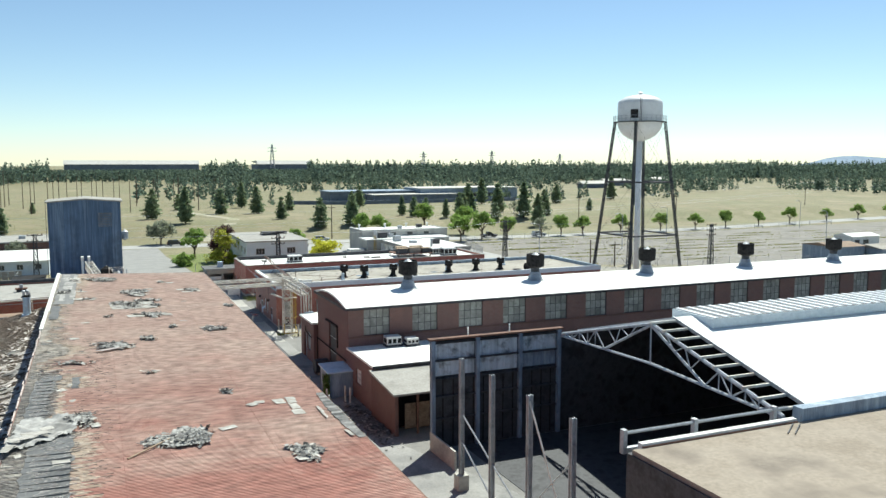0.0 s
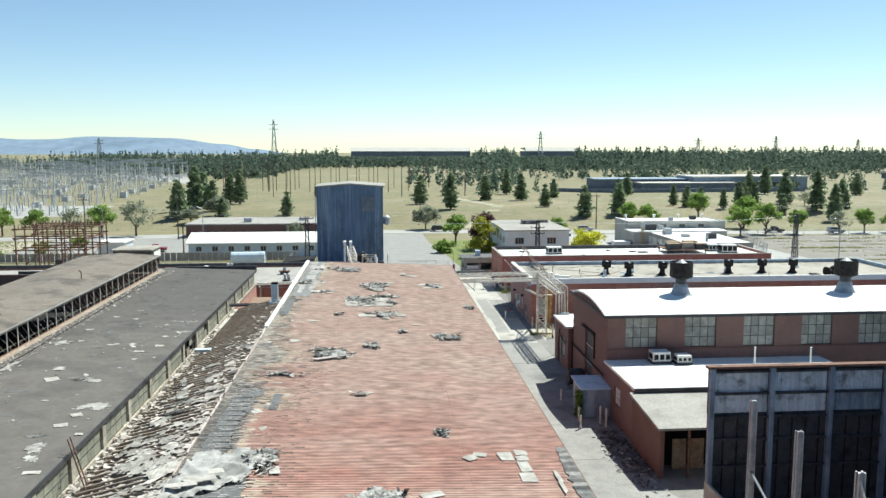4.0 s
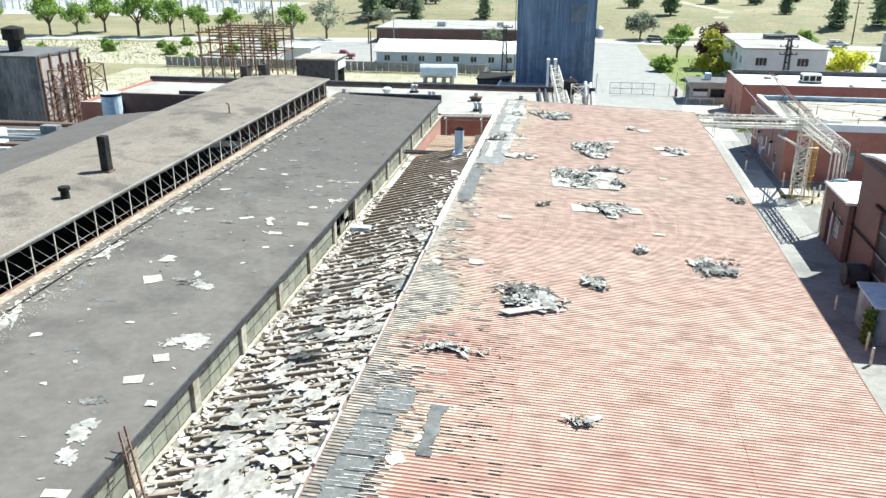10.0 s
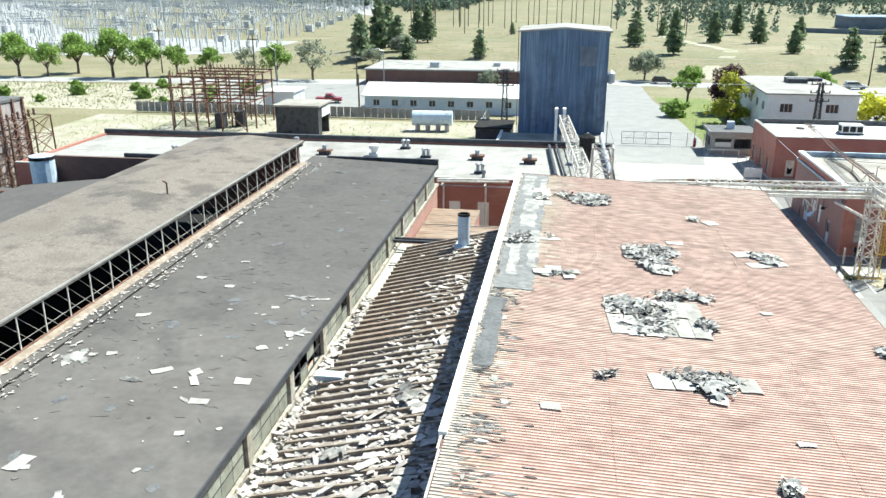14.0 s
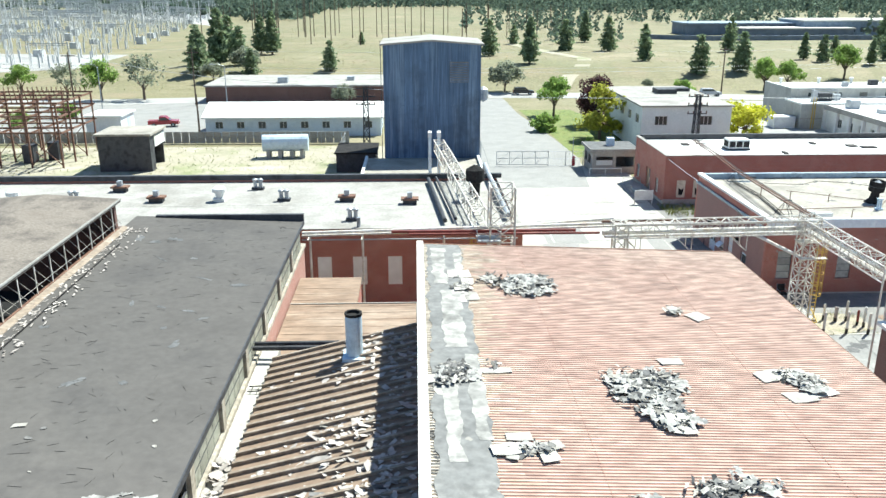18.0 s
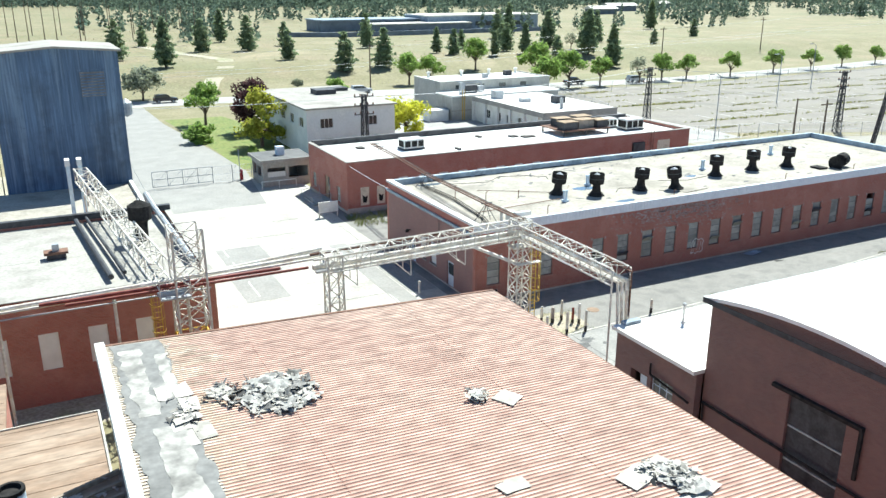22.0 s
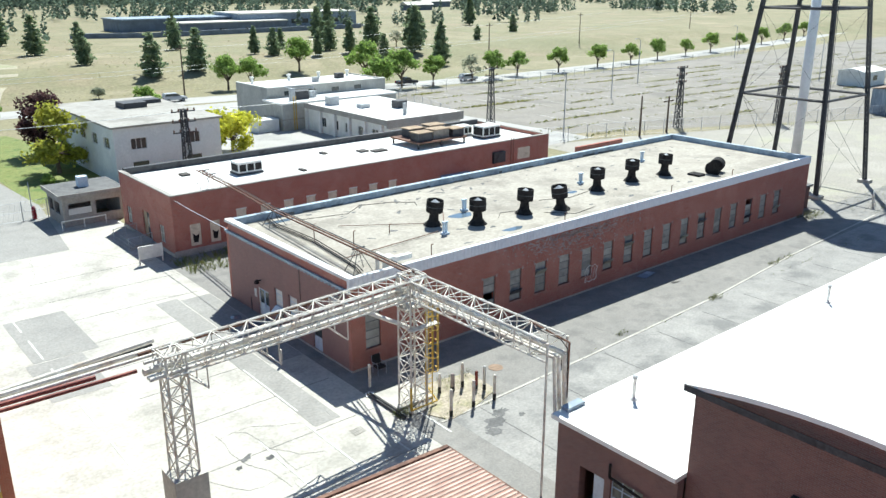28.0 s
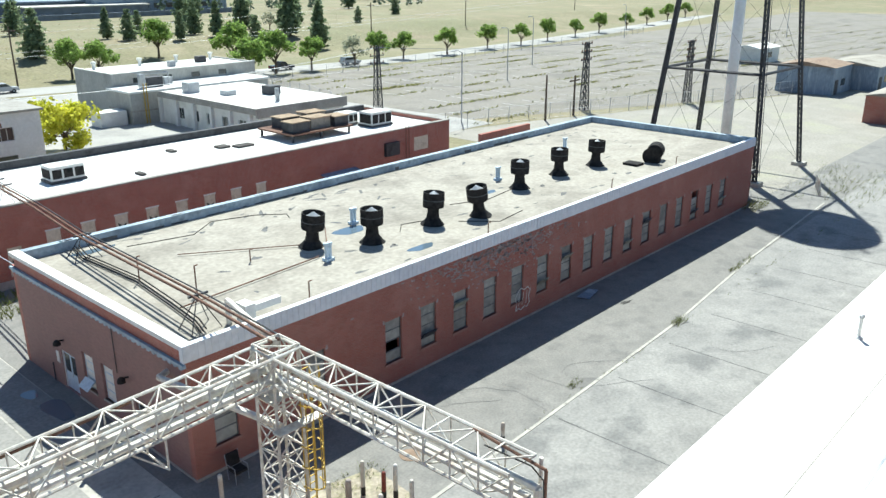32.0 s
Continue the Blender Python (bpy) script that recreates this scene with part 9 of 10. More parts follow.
place(bsh, [(19.6, 139.5, 1.0), (31, 141, 1.0), (-70, 152, 0.7), (-82, 147, 0.8), (-75, 141, 0.5), (-64, 157, 0.9), (-90, 158, 0.6), (-98, 150, 0.8), (-86, 163, 0.7), (-105, 160, 0.6), (-112, 146, 0.7), (-68, 146, 0.6), (-100, 140, 0.5), (33.5, 130, 0.8), (24.6, 128, 0.4)])

# low weeds and tufts along joints and yard edges
random.seed(91)
tf = Mesh()


def tufts(x0, x1, y0, y1, n, s, z=0.02):
    for k in range(n):
        x, y = random.uniform(x0, x1), random.uniform(y0, y1)
        for j in range(4):
            a, l = random.uniform(0, 6.28), s * random.uniform(0.5, 1.3)
            i = len(tf.v)
            tf.v += [(x - 0.05 * s, y, z), (x + 0.05 * s, y + 0.03, z), (x + l * 0.6 * math.cos(a), y + l * 0.6 * math.sin(a), z + l)]
            tf.f.append((i, i + 1, i + 2))


for x0, x1, y0, y1, n, s in ((-78, -10, 98, 129, 1500, 0.25), (-150, -76, 133, 167, 1500, 0.45), (24.5, 30, 88, 92.5, 260, 0.5), (84, 100, 58, 66, 250, 0.6), (28, 30.6, 60.9, 61.9, 60, 0.3), (25.3, 30.3, 57.9, 58.5, 50, 0.25), (26.8, 30, 58.6, 61, 70, 0.2), (51.4, 52.8, 58.6, 59.2, 60, 0.35), (41.4, 42.4, 59.0, 59.5, 30, 0.22), (36, 84, 58.5, 58.8, 60, 0.12), (62, 66, 59.9, 60.4, 50, 0.3), (77, 81, 64.6, 66.3, 140, 0.45), (23.8, 25.2, 59.6, 60.4, 50, 0.35)) + ((72, 130, 104, 110, 500, 0.35), (77, 90, 82, 100, 300, 0.5), (20, 31, 120, 160, 600, 0.2), (-130, -65, 140, 170, 600, 0.5)):
    tufts(x0, x1, y0, y1, n, s)
for r in range(7):
    for k in range(40):
        x = random.uniform(96, 300)
        tufts(x, x + 9, 112 + r * 7.5 - 0.06 * (x - 100), 112.7 + r * 7.5 - 0.06 * (x - 100), 9, 0.3)
single("weeds", tf, M_GRASSTUFT, "dry grass tufts and weeds in cracks and yard edges", "weeds", kind="stuff")
lot_w = Mesh()
for r in range(9):
    for k in range(34):
        # strips of dry weeds along the stall rows
        x0 = random.uniform(98, 330)
        y0 = 108 + r * 6.6 - 0.06 * (x0 - 100)
        for q in range(random.choice((8, 14, 30, 60))):
            x, y = x0 + random.gauss(0, 2.6), y0 + random.gauss(0, 0.25)
            if not (93 < y < 166):
                continue
            l, a = random.uniform(0.15, 0.45), random.uniform(0, 6.28)
            i = len(lot_w.v)
            lot_w.v += [(x - 0.2, y, 0.02), (x + 0.2, y + 0.1, 0.02), (x + 0.3 * math.cos(a), y + 0.3 * math.sin(a), l)]
            lot_w.f.append((i, i + 1, i + 2))
single("lot_weeds", lot_w, M_LOTWEED, "rows of yellow-green weeds in the parking lot joints", "weeds", kind="stuff")
fg = Mesh()
for k in range(16000):
    y = 197 + 250 * random.random() ** 1.5
    x = random.uniform(-110, 330)
    l = random.uniform(0.05, 0.15)
    a = random.uniform(0, 6.28)
    z = terrain(x, y)
    i = len(fg.v)
    fg.v += [(x - 0.16, y, z), (x + 0.16, y + 0.1, z), (x + 0.3 * math.cos(a), y + 0.3 * math.sin(a), z + l)]
    fg.f.append((i, i + 1, i + 2))
M_DRYGRASS = surface("dry_grass", [(0.36, 0.30, 0.15), (0.28, 0.27, 0.11), (0.42, 0.36, 0.20)], 0.05, rough=0.95, fine=2, island=0.3)
single("field_grass", fg, M_DRYGRASS, "dry golden grass tufts on the bank and field", "grass", kind="stuff")
pth = Mesh()
pp_ = [(30, 196), (34, 210), (40, 222), (44, 240), (38, 262), (30, 300)]
for (xa, ya), (xb, yb) in zip(pp_[:-1], pp_[1:]):
    pth.poly([(xa, ya, terrain(xa, ya) + 0.06), (xa + 4, ya, terrain(xa + 4, ya) + 0.06), (xb + 4, yb, terrain(xb + 4, yb) + 0.06), (xb, yb, terrain(xb, yb) + 0.06)])
single("dirt_track", pth, M_YARD, "pale dirt track climbing the bank", "path", kind="structure")

# ---- far woods ----
fw = Mesh()
random.seed(95)


def far_tree(x, y, h):
    """A small pine of loose blades, wide below and thin at the top."""
    if -0.045 < x / y < 0.125 or 0.18 < x / y < 0.26:
        h = min(h, 21.5 - 0.0105 * (y + 44))
    if h < 4:
        return
    z = terrain(x, y)
    r = h * random.uniform(0.17, 0.25)
    n = 46 if y < 560 else (26 if y < 800 else 14)
    big = (0.20 if n > 40 else (0.26 if n > 20 else 0.36)) * h * 0.5
    for j in range(n):
        f = (j + random.random()) / n
        q = r * (1 - f) ** 0.7 * random.uniform(0.25, 1.0)
        t = random.uniform(0, 6.283)
        cx, cy, cz = x + q * math.cos(t), y + q * math.sin(t), z + h * (0.1 + 0.86 * f)
        w = big * (1.05 - 0.7 * f) * random.uniform(0.6, 1.1)
        u = random.uniform(0, 6.283)
        ux, uy, tilt = w * math.cos(u), w * math.sin(u), random.uniform(-0.5, 0.5) * w
        i = len(fw.v)
        fw.v += [(cx - ux, cy - uy, cz - tilt), (cx + 0.4 * uy, cy - 0.4 * ux, cz - w * 0.6), (cx + ux, cy + uy, cz + tilt * 0.3), (cx - 0.3 * uy, cy + 0.3 * ux, cz + w * 0.8)]
        fw.f.append((i, i + 1, i + 2, i + 3))


for k in range(11000):
    y = random.uniform(640, 1250)
    x = random.uniform(-0.36, 1.75) * y * random.choice((1, 1, 1)) + random.uniform(-40, 40)
    edge = 640 + 60 * noise.noise(Vector((x * 0.006, 2.0, 0))) + (120 if -80 < x < 60 else 0)
    if y < edge:
        continue
    far_tree(x, y, random.uniform(8, 19) * (1.0 if random.random() < 0.8 else 1.25))
for k in range(1300):
    y = random.uniform(560, 1000)
    x = -random.uniform(0.12, 0.72) * y
    if y < 800 and x < -0.22 * y:
        continue
    far_tree(x, y, random.uniform(11, 17))
for k in range(1500):
    y = random.uniform(300, 640)
    x = random.uniform(0.05, 1.6) * y
    if noise.noise(Vector((x * 0.012, y * 0.012, 0))) > -0.15 + 0.3 * (640 - y) / 300:
        far_tree(x, y, random.uniform(7, 14))
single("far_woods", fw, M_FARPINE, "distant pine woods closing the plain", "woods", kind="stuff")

M_GANTRY = surface("dull_pale_steel", [(0.46, 0.47, 0.47), (0.54, 0.55, 0.55), (0.38, 0.39, 0.40)], 0.3, rough=0.6, fine=2, mottle=0.15)
# ---- distant plant, hills, switchyard ----
for x0, x1, y, zt, lab in ((-38, 150, 1252, 25.0, "very long distant industrial hall with a pale roof"), (240, 325, 1252, 25.0, "distant industrial hall on the skyline")):
    fh = thing("distant_hall", lab, "building", "distant halls", at=((x0 + x1) / 2, y, 0))
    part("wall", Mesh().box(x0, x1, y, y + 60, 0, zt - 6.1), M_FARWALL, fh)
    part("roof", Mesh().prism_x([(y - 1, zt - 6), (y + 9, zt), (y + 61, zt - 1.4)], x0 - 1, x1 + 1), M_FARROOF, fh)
rb = thing("distant_plant", "long low blue-grey plant beyond the field", "building", at=(150, 370, 3))
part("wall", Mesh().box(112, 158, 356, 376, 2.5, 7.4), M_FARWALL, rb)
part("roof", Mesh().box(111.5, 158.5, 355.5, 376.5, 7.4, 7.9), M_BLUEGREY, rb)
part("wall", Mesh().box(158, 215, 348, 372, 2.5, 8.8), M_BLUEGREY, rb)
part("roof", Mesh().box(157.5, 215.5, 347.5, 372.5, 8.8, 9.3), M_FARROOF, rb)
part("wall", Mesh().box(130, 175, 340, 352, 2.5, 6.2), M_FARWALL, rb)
part("roof", Mesh().box(129.5, 175.5, 339.5, 352.5, 6.2, 6.6), M_FARROOF, rb)
for k in range(10):
    part("window", Mesh().box(161 + k * 5.2, 164 + k * 5.2, 347.9, 348, 4.6, 6.4), M_WINDOW, rb)
random.seed(97)
for k in range(16):
    x, y = 120 + k * 5.5 + random.uniform(-1, 1), 328 + random.uniform(-5, 5)
    c = thing("parked_car", "tiny parked car before the distant plant", "car", "far parked cars", at=(x, y, terrain(x, y)))
    part("body", Mesh().box(x - 2.2, x + 2.2, y - 0.9, y + 0.9, terrain(x, y) + 0.3, terrain(x, y) + 1.0), (M_CARSILVER, M_CARDARK, M_CARRED)[k % 3] if k % 5 else M_CARSILVER, c)
    part("cabin", Mesh().box(x - 1.3, x + 1.0, y - 0.75, y + 0.75, terrain(x, y) + 1.0, terrain(x, y) + 1.55), M_WINDOW, c)
bankw = Mesh()
for (xa, ya), (xb, yb) in (((86, 330), (110, 318)), ((110, 318), (200, 322))):
    bankw.slab([(xa, ya), (xb, yb), (xb, yb + 1), (xa, ya + 1)], 2.5, 4.8)
single("boundary_wall", bankw, M_FARWALL, "dark screened boundary wall of the distant plant", "wall")
for x, y, w, h in ((330, 460, 20, 4), (390, 520, 26, 4), (470, 560, 14, 4)):
    b_ = thing("distant_house", "small low building at the edge of the woods", "building", "distant houses", at=(x, y, 3))
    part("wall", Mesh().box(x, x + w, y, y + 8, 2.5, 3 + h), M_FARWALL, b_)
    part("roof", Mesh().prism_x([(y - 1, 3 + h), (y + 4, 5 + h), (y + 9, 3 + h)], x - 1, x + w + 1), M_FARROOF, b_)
for i, (x, y, h) in enumerate(((-150, 1200, 66), (262, 1250, 50), (520, 1250, 40), (820, 1300, 38), (-420, 1250, 40), (700, 1350, 44))):
    py_ = thing("transmission_tower", "tall grey lattice transmission tower on the skyline", "pylon", "transmission towers", at=(x, y, 0))
    lattice_tower(py_, x, y, 0, h, 9, 1.4, 7, M_GREYSTEEL, r=0.28)
    for f in (0.78, 0.88):
        part("cross_arm", Mesh().box(x - 7, x + 7, y - 0.4, y + 0.4, h * f, h * f + 0.8), M_GREYSTEEL, py_)


def ridge(name, pts, y, depth, label):
    m = Mesh()
    random.seed(len(pts))
    n = 90
    top = []
    for k in range(n + 1):
        f = k / n
        x = pts[0][0] + (pts[-1][0] - pts[0][0]) * f
        for (xa, za), (xb, zb) in zip(pts[:-1], pts[1:]):
            if xa <= x <= xb:
                g = smooth01((x - xa) / (xb - xa))
                z = za + (zb - za) * g
                break
        top.append((x, z * (1 + 0.08 * noise.noise(Vector((x * 0.006, 0, 0))))))
    for (xa, za), (xb, zb) in zip(top[:-1], top[1:]):
        m.poly([(xa, y, -5), (xb, y, -5), (xb, y + depth * 0.5, zb), (xa, y + depth * 0.5, za)])
        m.poly([(xa, y + depth * 0.5, za), (xb, y + depth * 0.5, zb), (xb, y + depth, -5), (xa, y + depth, -5)])
    single(name, m, M_HILL, label, "hills", kind="structure", smooth=True)


ridge("backdrop_hills_west", [(-3600, 60), (-2700, 95), (-2000, 88), (-1650, 70), (-1300, 84), (-1000, 76), (-760, 48), (-600, 22), (-420, 0)], 3700, 700, "mountain ridge in haze-tinted blue on the horizon")
ridge("backdrop_hills_east", [(3900, 0), (4350, 75), (4750, 95), (5400, 105), (7300, 120)], 3300, 700, "wooded hills in haze-tinted blue on the horizon")

sub = thing("substation", "wide outdoor electrical switchyard of pale steel gantries", "substation", at=(-230, 450, 0))
random.seed(98)
pad_ = part("gravel_pad", Mesh().slab([(-130, 232), (-72, 262), (-110, 480), (-170, 720), (-520, 720), (-330, 235)], -0.2, 0.05), M_ROAD, sub, "pale gravel pad")
ga, bush_ = Mesh(), Mesh()
for r in range(24):
    y = 250 + r * 19 + random.uniform(-3, 3)
    xr = -88 - (y - 250) * 0.14
    xl = -330 - (y - 250) * 0.40
    x = xr - random.uniform(4, 14)
    while x > xl:
        w, h = random.uniform(9, 15), random.choice((7, 9, 12, 15))
        for xx in (x, x - w):
            ga.tube((xx - 0.3, y, 0), (xx, y, h), 0.12, 3, caps=False).tube((xx + 0.3, y, 0), (xx, y, h), 0.12, 3, caps=False)
            if random.random() < 0.25:
                ga.tube((xx, y, h), (xx, y, h + random.uniform(4, 9)), 0.08, 3, caps=False)
        ga.tube((x, y, h), (x - w, y, h), 0.18, 3, caps=False)
        ga.tube((x, y + 0.6, h - 0.6), (x - w, y + 0.6, h - 0.6), 0.1, 3, caps=False)
        for q in range(4):
            xx = x - w * (q + 0.5) / 4
            bush_.box(xx - 0.22, xx + 0.22, y + 2, y + 2.4, 0, random.uniform(2.0, 4.2))
            bush_.tube((xx, y, h), (xx, y, h - 1.5), 0.1, 4)
        if random.random() < 0.25:
            bush_.box(x - 5, x - 2, y + 4, y + 7, 0, random.uniform(2.0, 3.6))
        x -= w + random.uniform(0.5, 7)
part("gantry", ga, M_GANTRY, sub, "pale galvanised gantries", kind="stuff")
part("apparatus", bush_, M_GANTRY, sub, "pale bushings and switchgear", kind="stuff")
# buildings east of the water tower
for x, y, w, d, h, mt, rf_, lab in ((150, 82, 9, 9, 4.4, M_BLUEGREY, M_TAN, "blue-grey shed with a rusty roof"), (159.5, 78, 16, 9, 4.0, M_BLUEGREY, M_TANROOF, "blue-grey workshop with a sandy roof"), (128, 64, 10, 7, 3.6, M_BRICK, M_TANROOF, "low brick store with a flat roof"), (186, 108, 10, 6, 3.2, M_OFFWHITE, M_WHITEROOF, "small white hut by the fence")):
    e_ = thing("store_building", lab, "building", at=(x, y, 0))
    part("wall", Mesh().box(x, x + w, y, y + d, 0, h), mt, e_)
    part("roof", Mesh().prism_x([(y - 0.3, h), (y + d / 2, h + 0.7), (y + d + 0.3, h)], x - 0.3, x + w + 0.3), rf_, e_)
    part("door", Mesh().box(x + 1, x + 2.6, y - 0.04, y, 0, 2.3), M_DARKSTEEL, e_)
    part("window", Mesh().box(x + 4, x + 6, y - 0.03, y, 1.2, 2.3), M_WINDOW, e_)
wl_ = single("brick_wall", Mesh().box(79.0, 88.0, 96.0, 96.4, 0, 2.2), M_BRICK, "short free-standing brick wall behind the building", "wall")


# ---- torn roofing on the red roof ----
def crumpled(m, cx, cy, w, h, turn, zf, amp, q, step=0.11, fill=0.8):
    """A torn sheet thrown into sharp folds, with a ragged outline and gaps."""
    nu, nv = max(4, int(w / step)), max(4, int(h / step))
    ca, sa = math.cos(turn), math.sin(turn)
    idx = {}

    def vert(i, j):
        if (i, j) not in idx:
            u, v = (i / nu - 0.5) * w, (j / nv - 0.5) * h
            u += 0.3 * step * noise.noise(Vector((i * 1.7, j * 1.3, q)))
            x, y = cx + u * ca - v * sa, cy + u * sa + v * ca
            r1 = 1 - abs(noise.noise(Vector((x * 1.5 + q, y * 2.1, q)))) * 2
            r2 = 1 - abs(noise.noise(Vector((x * 4.1, y * 5.3 + q, q + 3)))) * 2
            idx[(i, j)] = len(m.v)
            m.v.append((x, y, zf(x) + 0.045 + amp * max(0.0, 0.62 * r1 + 0.38 * r2)))
        return idx[(i, j)]

    for i in range(nu):
        for j in range(nv):
            u, v = (i + 0.5) / nu * 2 - 1, (j + 0.5) / nv * 2 - 1
            edge = max(abs(u), abs(v)) * 0.55 + math.hypot(u, v) * 0.45
            if edge + 0.5 * noise.noise(Vector((u * 2.6 + q, v * 2.6, q))) + 0.3 * noise.noise(Vector((u * 8, v * 8 + q, 2))) < fill:
                m.f.append((vert(i, j), vert(i + 1, j), vert(i + 1, j + 1), vert(i, j + 1)))


def panel(m, x, y, z, w, h, yaw, slope=0.039, t=0.007):
    """A loose rectangular sheet, a little warped, on a roof that falls towards +x."""
    i = len(m.v)
    ca, sa = math.cos(yaw), math.sin(yaw)
    top = []
    for u, v in ((-1, -1), (0, -1), (1, -1), (1, 1), (0, 1), (-1, 1)):
        u, v = u * w / 2 + random.gauss(0, 0.02), v * h / 2 + random.gauss(0, 0.02)
        px, py = u * ca - v * sa, u * sa + v * ca
        top.append((x + px, y + py, z - px * slope + random.random() ** 3 * 0.035))
    m.v += top + [(a, b, c - t) for a, b, c in top]
    m.f += [(i, i + 1, i + 4, i + 5), (i + 1, i + 2, i + 3, i + 4)]
    for a in range(6):
        b = (a + 1) % 6
        m.f.append((i + b, i + a, i + 6 + a, i + 6 + b))


def rubble(name, cx, cy, w, h, n, zf, label, turn=0.0, white=0.35, flats=0, laid=None, folds=3):
    """Torn roofing: folded felt, dark curled scraps, loose or still laid sheets."""
    random.seed(int(cx * 13 + cy * 7) & 1023)
    ob = thing(name, label, "debris", "roof debris heaps", at=(cx, cy, zf(cx)))
    felt, dk_, sc_ = Mesh(), Mesh(), Mesh()
    lobes = [(random.uniform(-0.3, 0.3), random.uniform(-0.3, 0.3), random.uniform(0.18, 0.34)) for _ in range(6)]
    spots = []
    for k in range(folds):
        lx, ly, lr = lobes[k % 6]
        fw, fh = min(1.7, w * random.uniform(0.4, 0.65)), min(1.5, h * random.uniform(0.4, 0.65))
        crumpled(felt if k % 3 != 2 else dk_, cx + lx * w * 0.8, cy + ly * h * 0.8, fw, fh, turn + random.gauss(0, 0.5), zf, random.uniform(0.08, 0.2), k * 3.7 + cx)
    for k in range(n):
        lx, ly, lr = random.choice(lobes)
        a, q = random.uniform(0, 6.28), random.random() ** 0.6 * lr
        u, v = (lx + q * math.cos(a)) * w * 0.9, (ly + q * math.sin(a)) * h * 0.9
        x, y = cx + u, cy + v
        l = random.uniform(0.05, 0.2) * (1.7 if random.random() < 0.1 else 1)
        light = random.random() < white
        (sc_ if light else dk_).plate(x, y, zf(x) + 0.05 + random.random() ** 2 * 0.13, l * random.uniform(1.0, 2.0), l * random.uniform(0.25, 0.7), random.uniform(0, 6.28), random.gauss(0, 0.35), random.gauss(0, 0.35), 0.005)
    fl_ = Mesh()
    if laid:
        # sheets still lying edge to edge: columns, rows and the size of one
        nc, nr, pw, ph, yaw = laid
        for a in range(nc):
            for b in range(nr):
                if random.random() < 0.12:
                    continue
                u, v = (a - (nc - 1) / 2) * pw * 1.01, (b - (nr - 1) / 2) * ph * 1.01 + random.gauss(0, 0.06)
                x, y = cx + u * math.cos(yaw) - v * math.sin(yaw), cy + u * math.sin(yaw) + v * math.cos(yaw)
                panel(fl_, x, y, zf(x) + 0.045 + 0.006 * ((a + b) % 3), pw, ph, yaw + random.gauss(0, 0.03))
    for k in range(flats):
        lx, ly, lr = random.choice(lobes)
        x, y = cx + lx * w + random.gauss(0, 0.15), cy + ly * h + random.gauss(0, 0.15)
        panel(fl_, x, y, zf(x) + 0.07 + 0.012 * (k % 5), random.uniform(0.4, 0.85), random.uniform(0.3, 0.55), random.choice((0, 0.1, 0.3, 1.5)) + random.gauss(0, 0.2))
    if fl_.v:
        part("loose_sheets", fl_, M_SHEETWHITE, ob, "pale rectangular roofing sheets", kind="stuff")
    if felt.v:
        part("folded_felt", felt, M_FOLDFELT, ob, "grey felt in sharp folds", kind="stuff")
    part("dark_scraps", dk_, M_DEBRISDARK, ob, "dark curled felt scraps", kind="stuff")
    part("pale_scraps", sc_, M_HEAP, ob, "small pale torn scraps", kind="stuff")


HEAP = "heap of torn grey roofing on the red roof"
for cx, cy, w, h, n, wh, fl, laid, fo in ((2.5, 37.3, 3.9, 2.9, 520, 0.55, 5, None, 5), (5.5, 28.3, 3.4, 4.2, 620, 0.5, 9, None, 6), (9.7, 29.4, 2.0, 2.0, 150, 0.6, 5, (2, 3, 0.85, 0.62, 0.25), 2), (-0.35, 29.5, 1.4, 2.3, 380, 0.35, 2, None, 4), (0.85, 30.1, 0.9, 0.7, 10, 0.5, 0, (1, 2, 0.9, 0.3, 0.1), 0), (0.25, 37.1, 0.9, 3.2, 40, 0.6, 2, (2, 4, 0.45, 0.8, 0.05), 0), (4.7, 22.0, 3.9, 4.2, 330, 0.55, 3, (6, 2, 0.55, 1.55, 0.05), 3), (5.9, 24.0, 2.6, 0.9, 200, 0.35, 0, None, 2)) + ((6.3, 21.6, 1.0, 1.2, 160, 0.4, 1, None, 2), (5.7, 17.3, 3.5, 1.6, 260, 0.5, 2, (5, 1, 0.62, 0.9, 0.1), 2), (2.9, 17.2, 0.8, 0.6, 40, 0.3, 0, None, 1), (1.3, 25.6, 1.6, 0.8, 50, 0.7, 4, None, 1), (6.85, 12.4, 0.7, 0.9, 90, 0.6, 0, None, 2), (9.6, 11.4, 1.9, 2.6, 170, 0.35, 2, None, 3), (5.0, 8.6, 1.2, 1.4, 170, 0.5, 0, None, 2), (2.9, 6.9, 2.9, 2.3, 320, 0.5, 5, (2, 2, 0.6, 0.5, 0.2), 4)) + ((7.9, -5.4, 0.7, 0.7, 70, 0.4, 0, None, 1), (4.6, -0.5, 0.9, 0.4, 26, 0.5, 0, None, 0), (0.9, 2.6, 3.2, 0.45, 70, 0.45, 0, None, 2), (5.5, -12.0, 3.7, 2.6, 620, 0.5, 2, None, 11), (9.7, -15.0, 1.6, 2.6, 190, 0.5, 2, None, 3), (11.9, 20.5, 0.9, 1.6, 70, 0.4, 1, None, 1), (7.7, 34.9, 0.8, 0.9, 70, 0.6, 0, None, 1)):
    rubble("roof_debris", cx, cy, w, h, n, red_z, HEAP, white=wh, flats=fl, laid=laid, folds=fo)
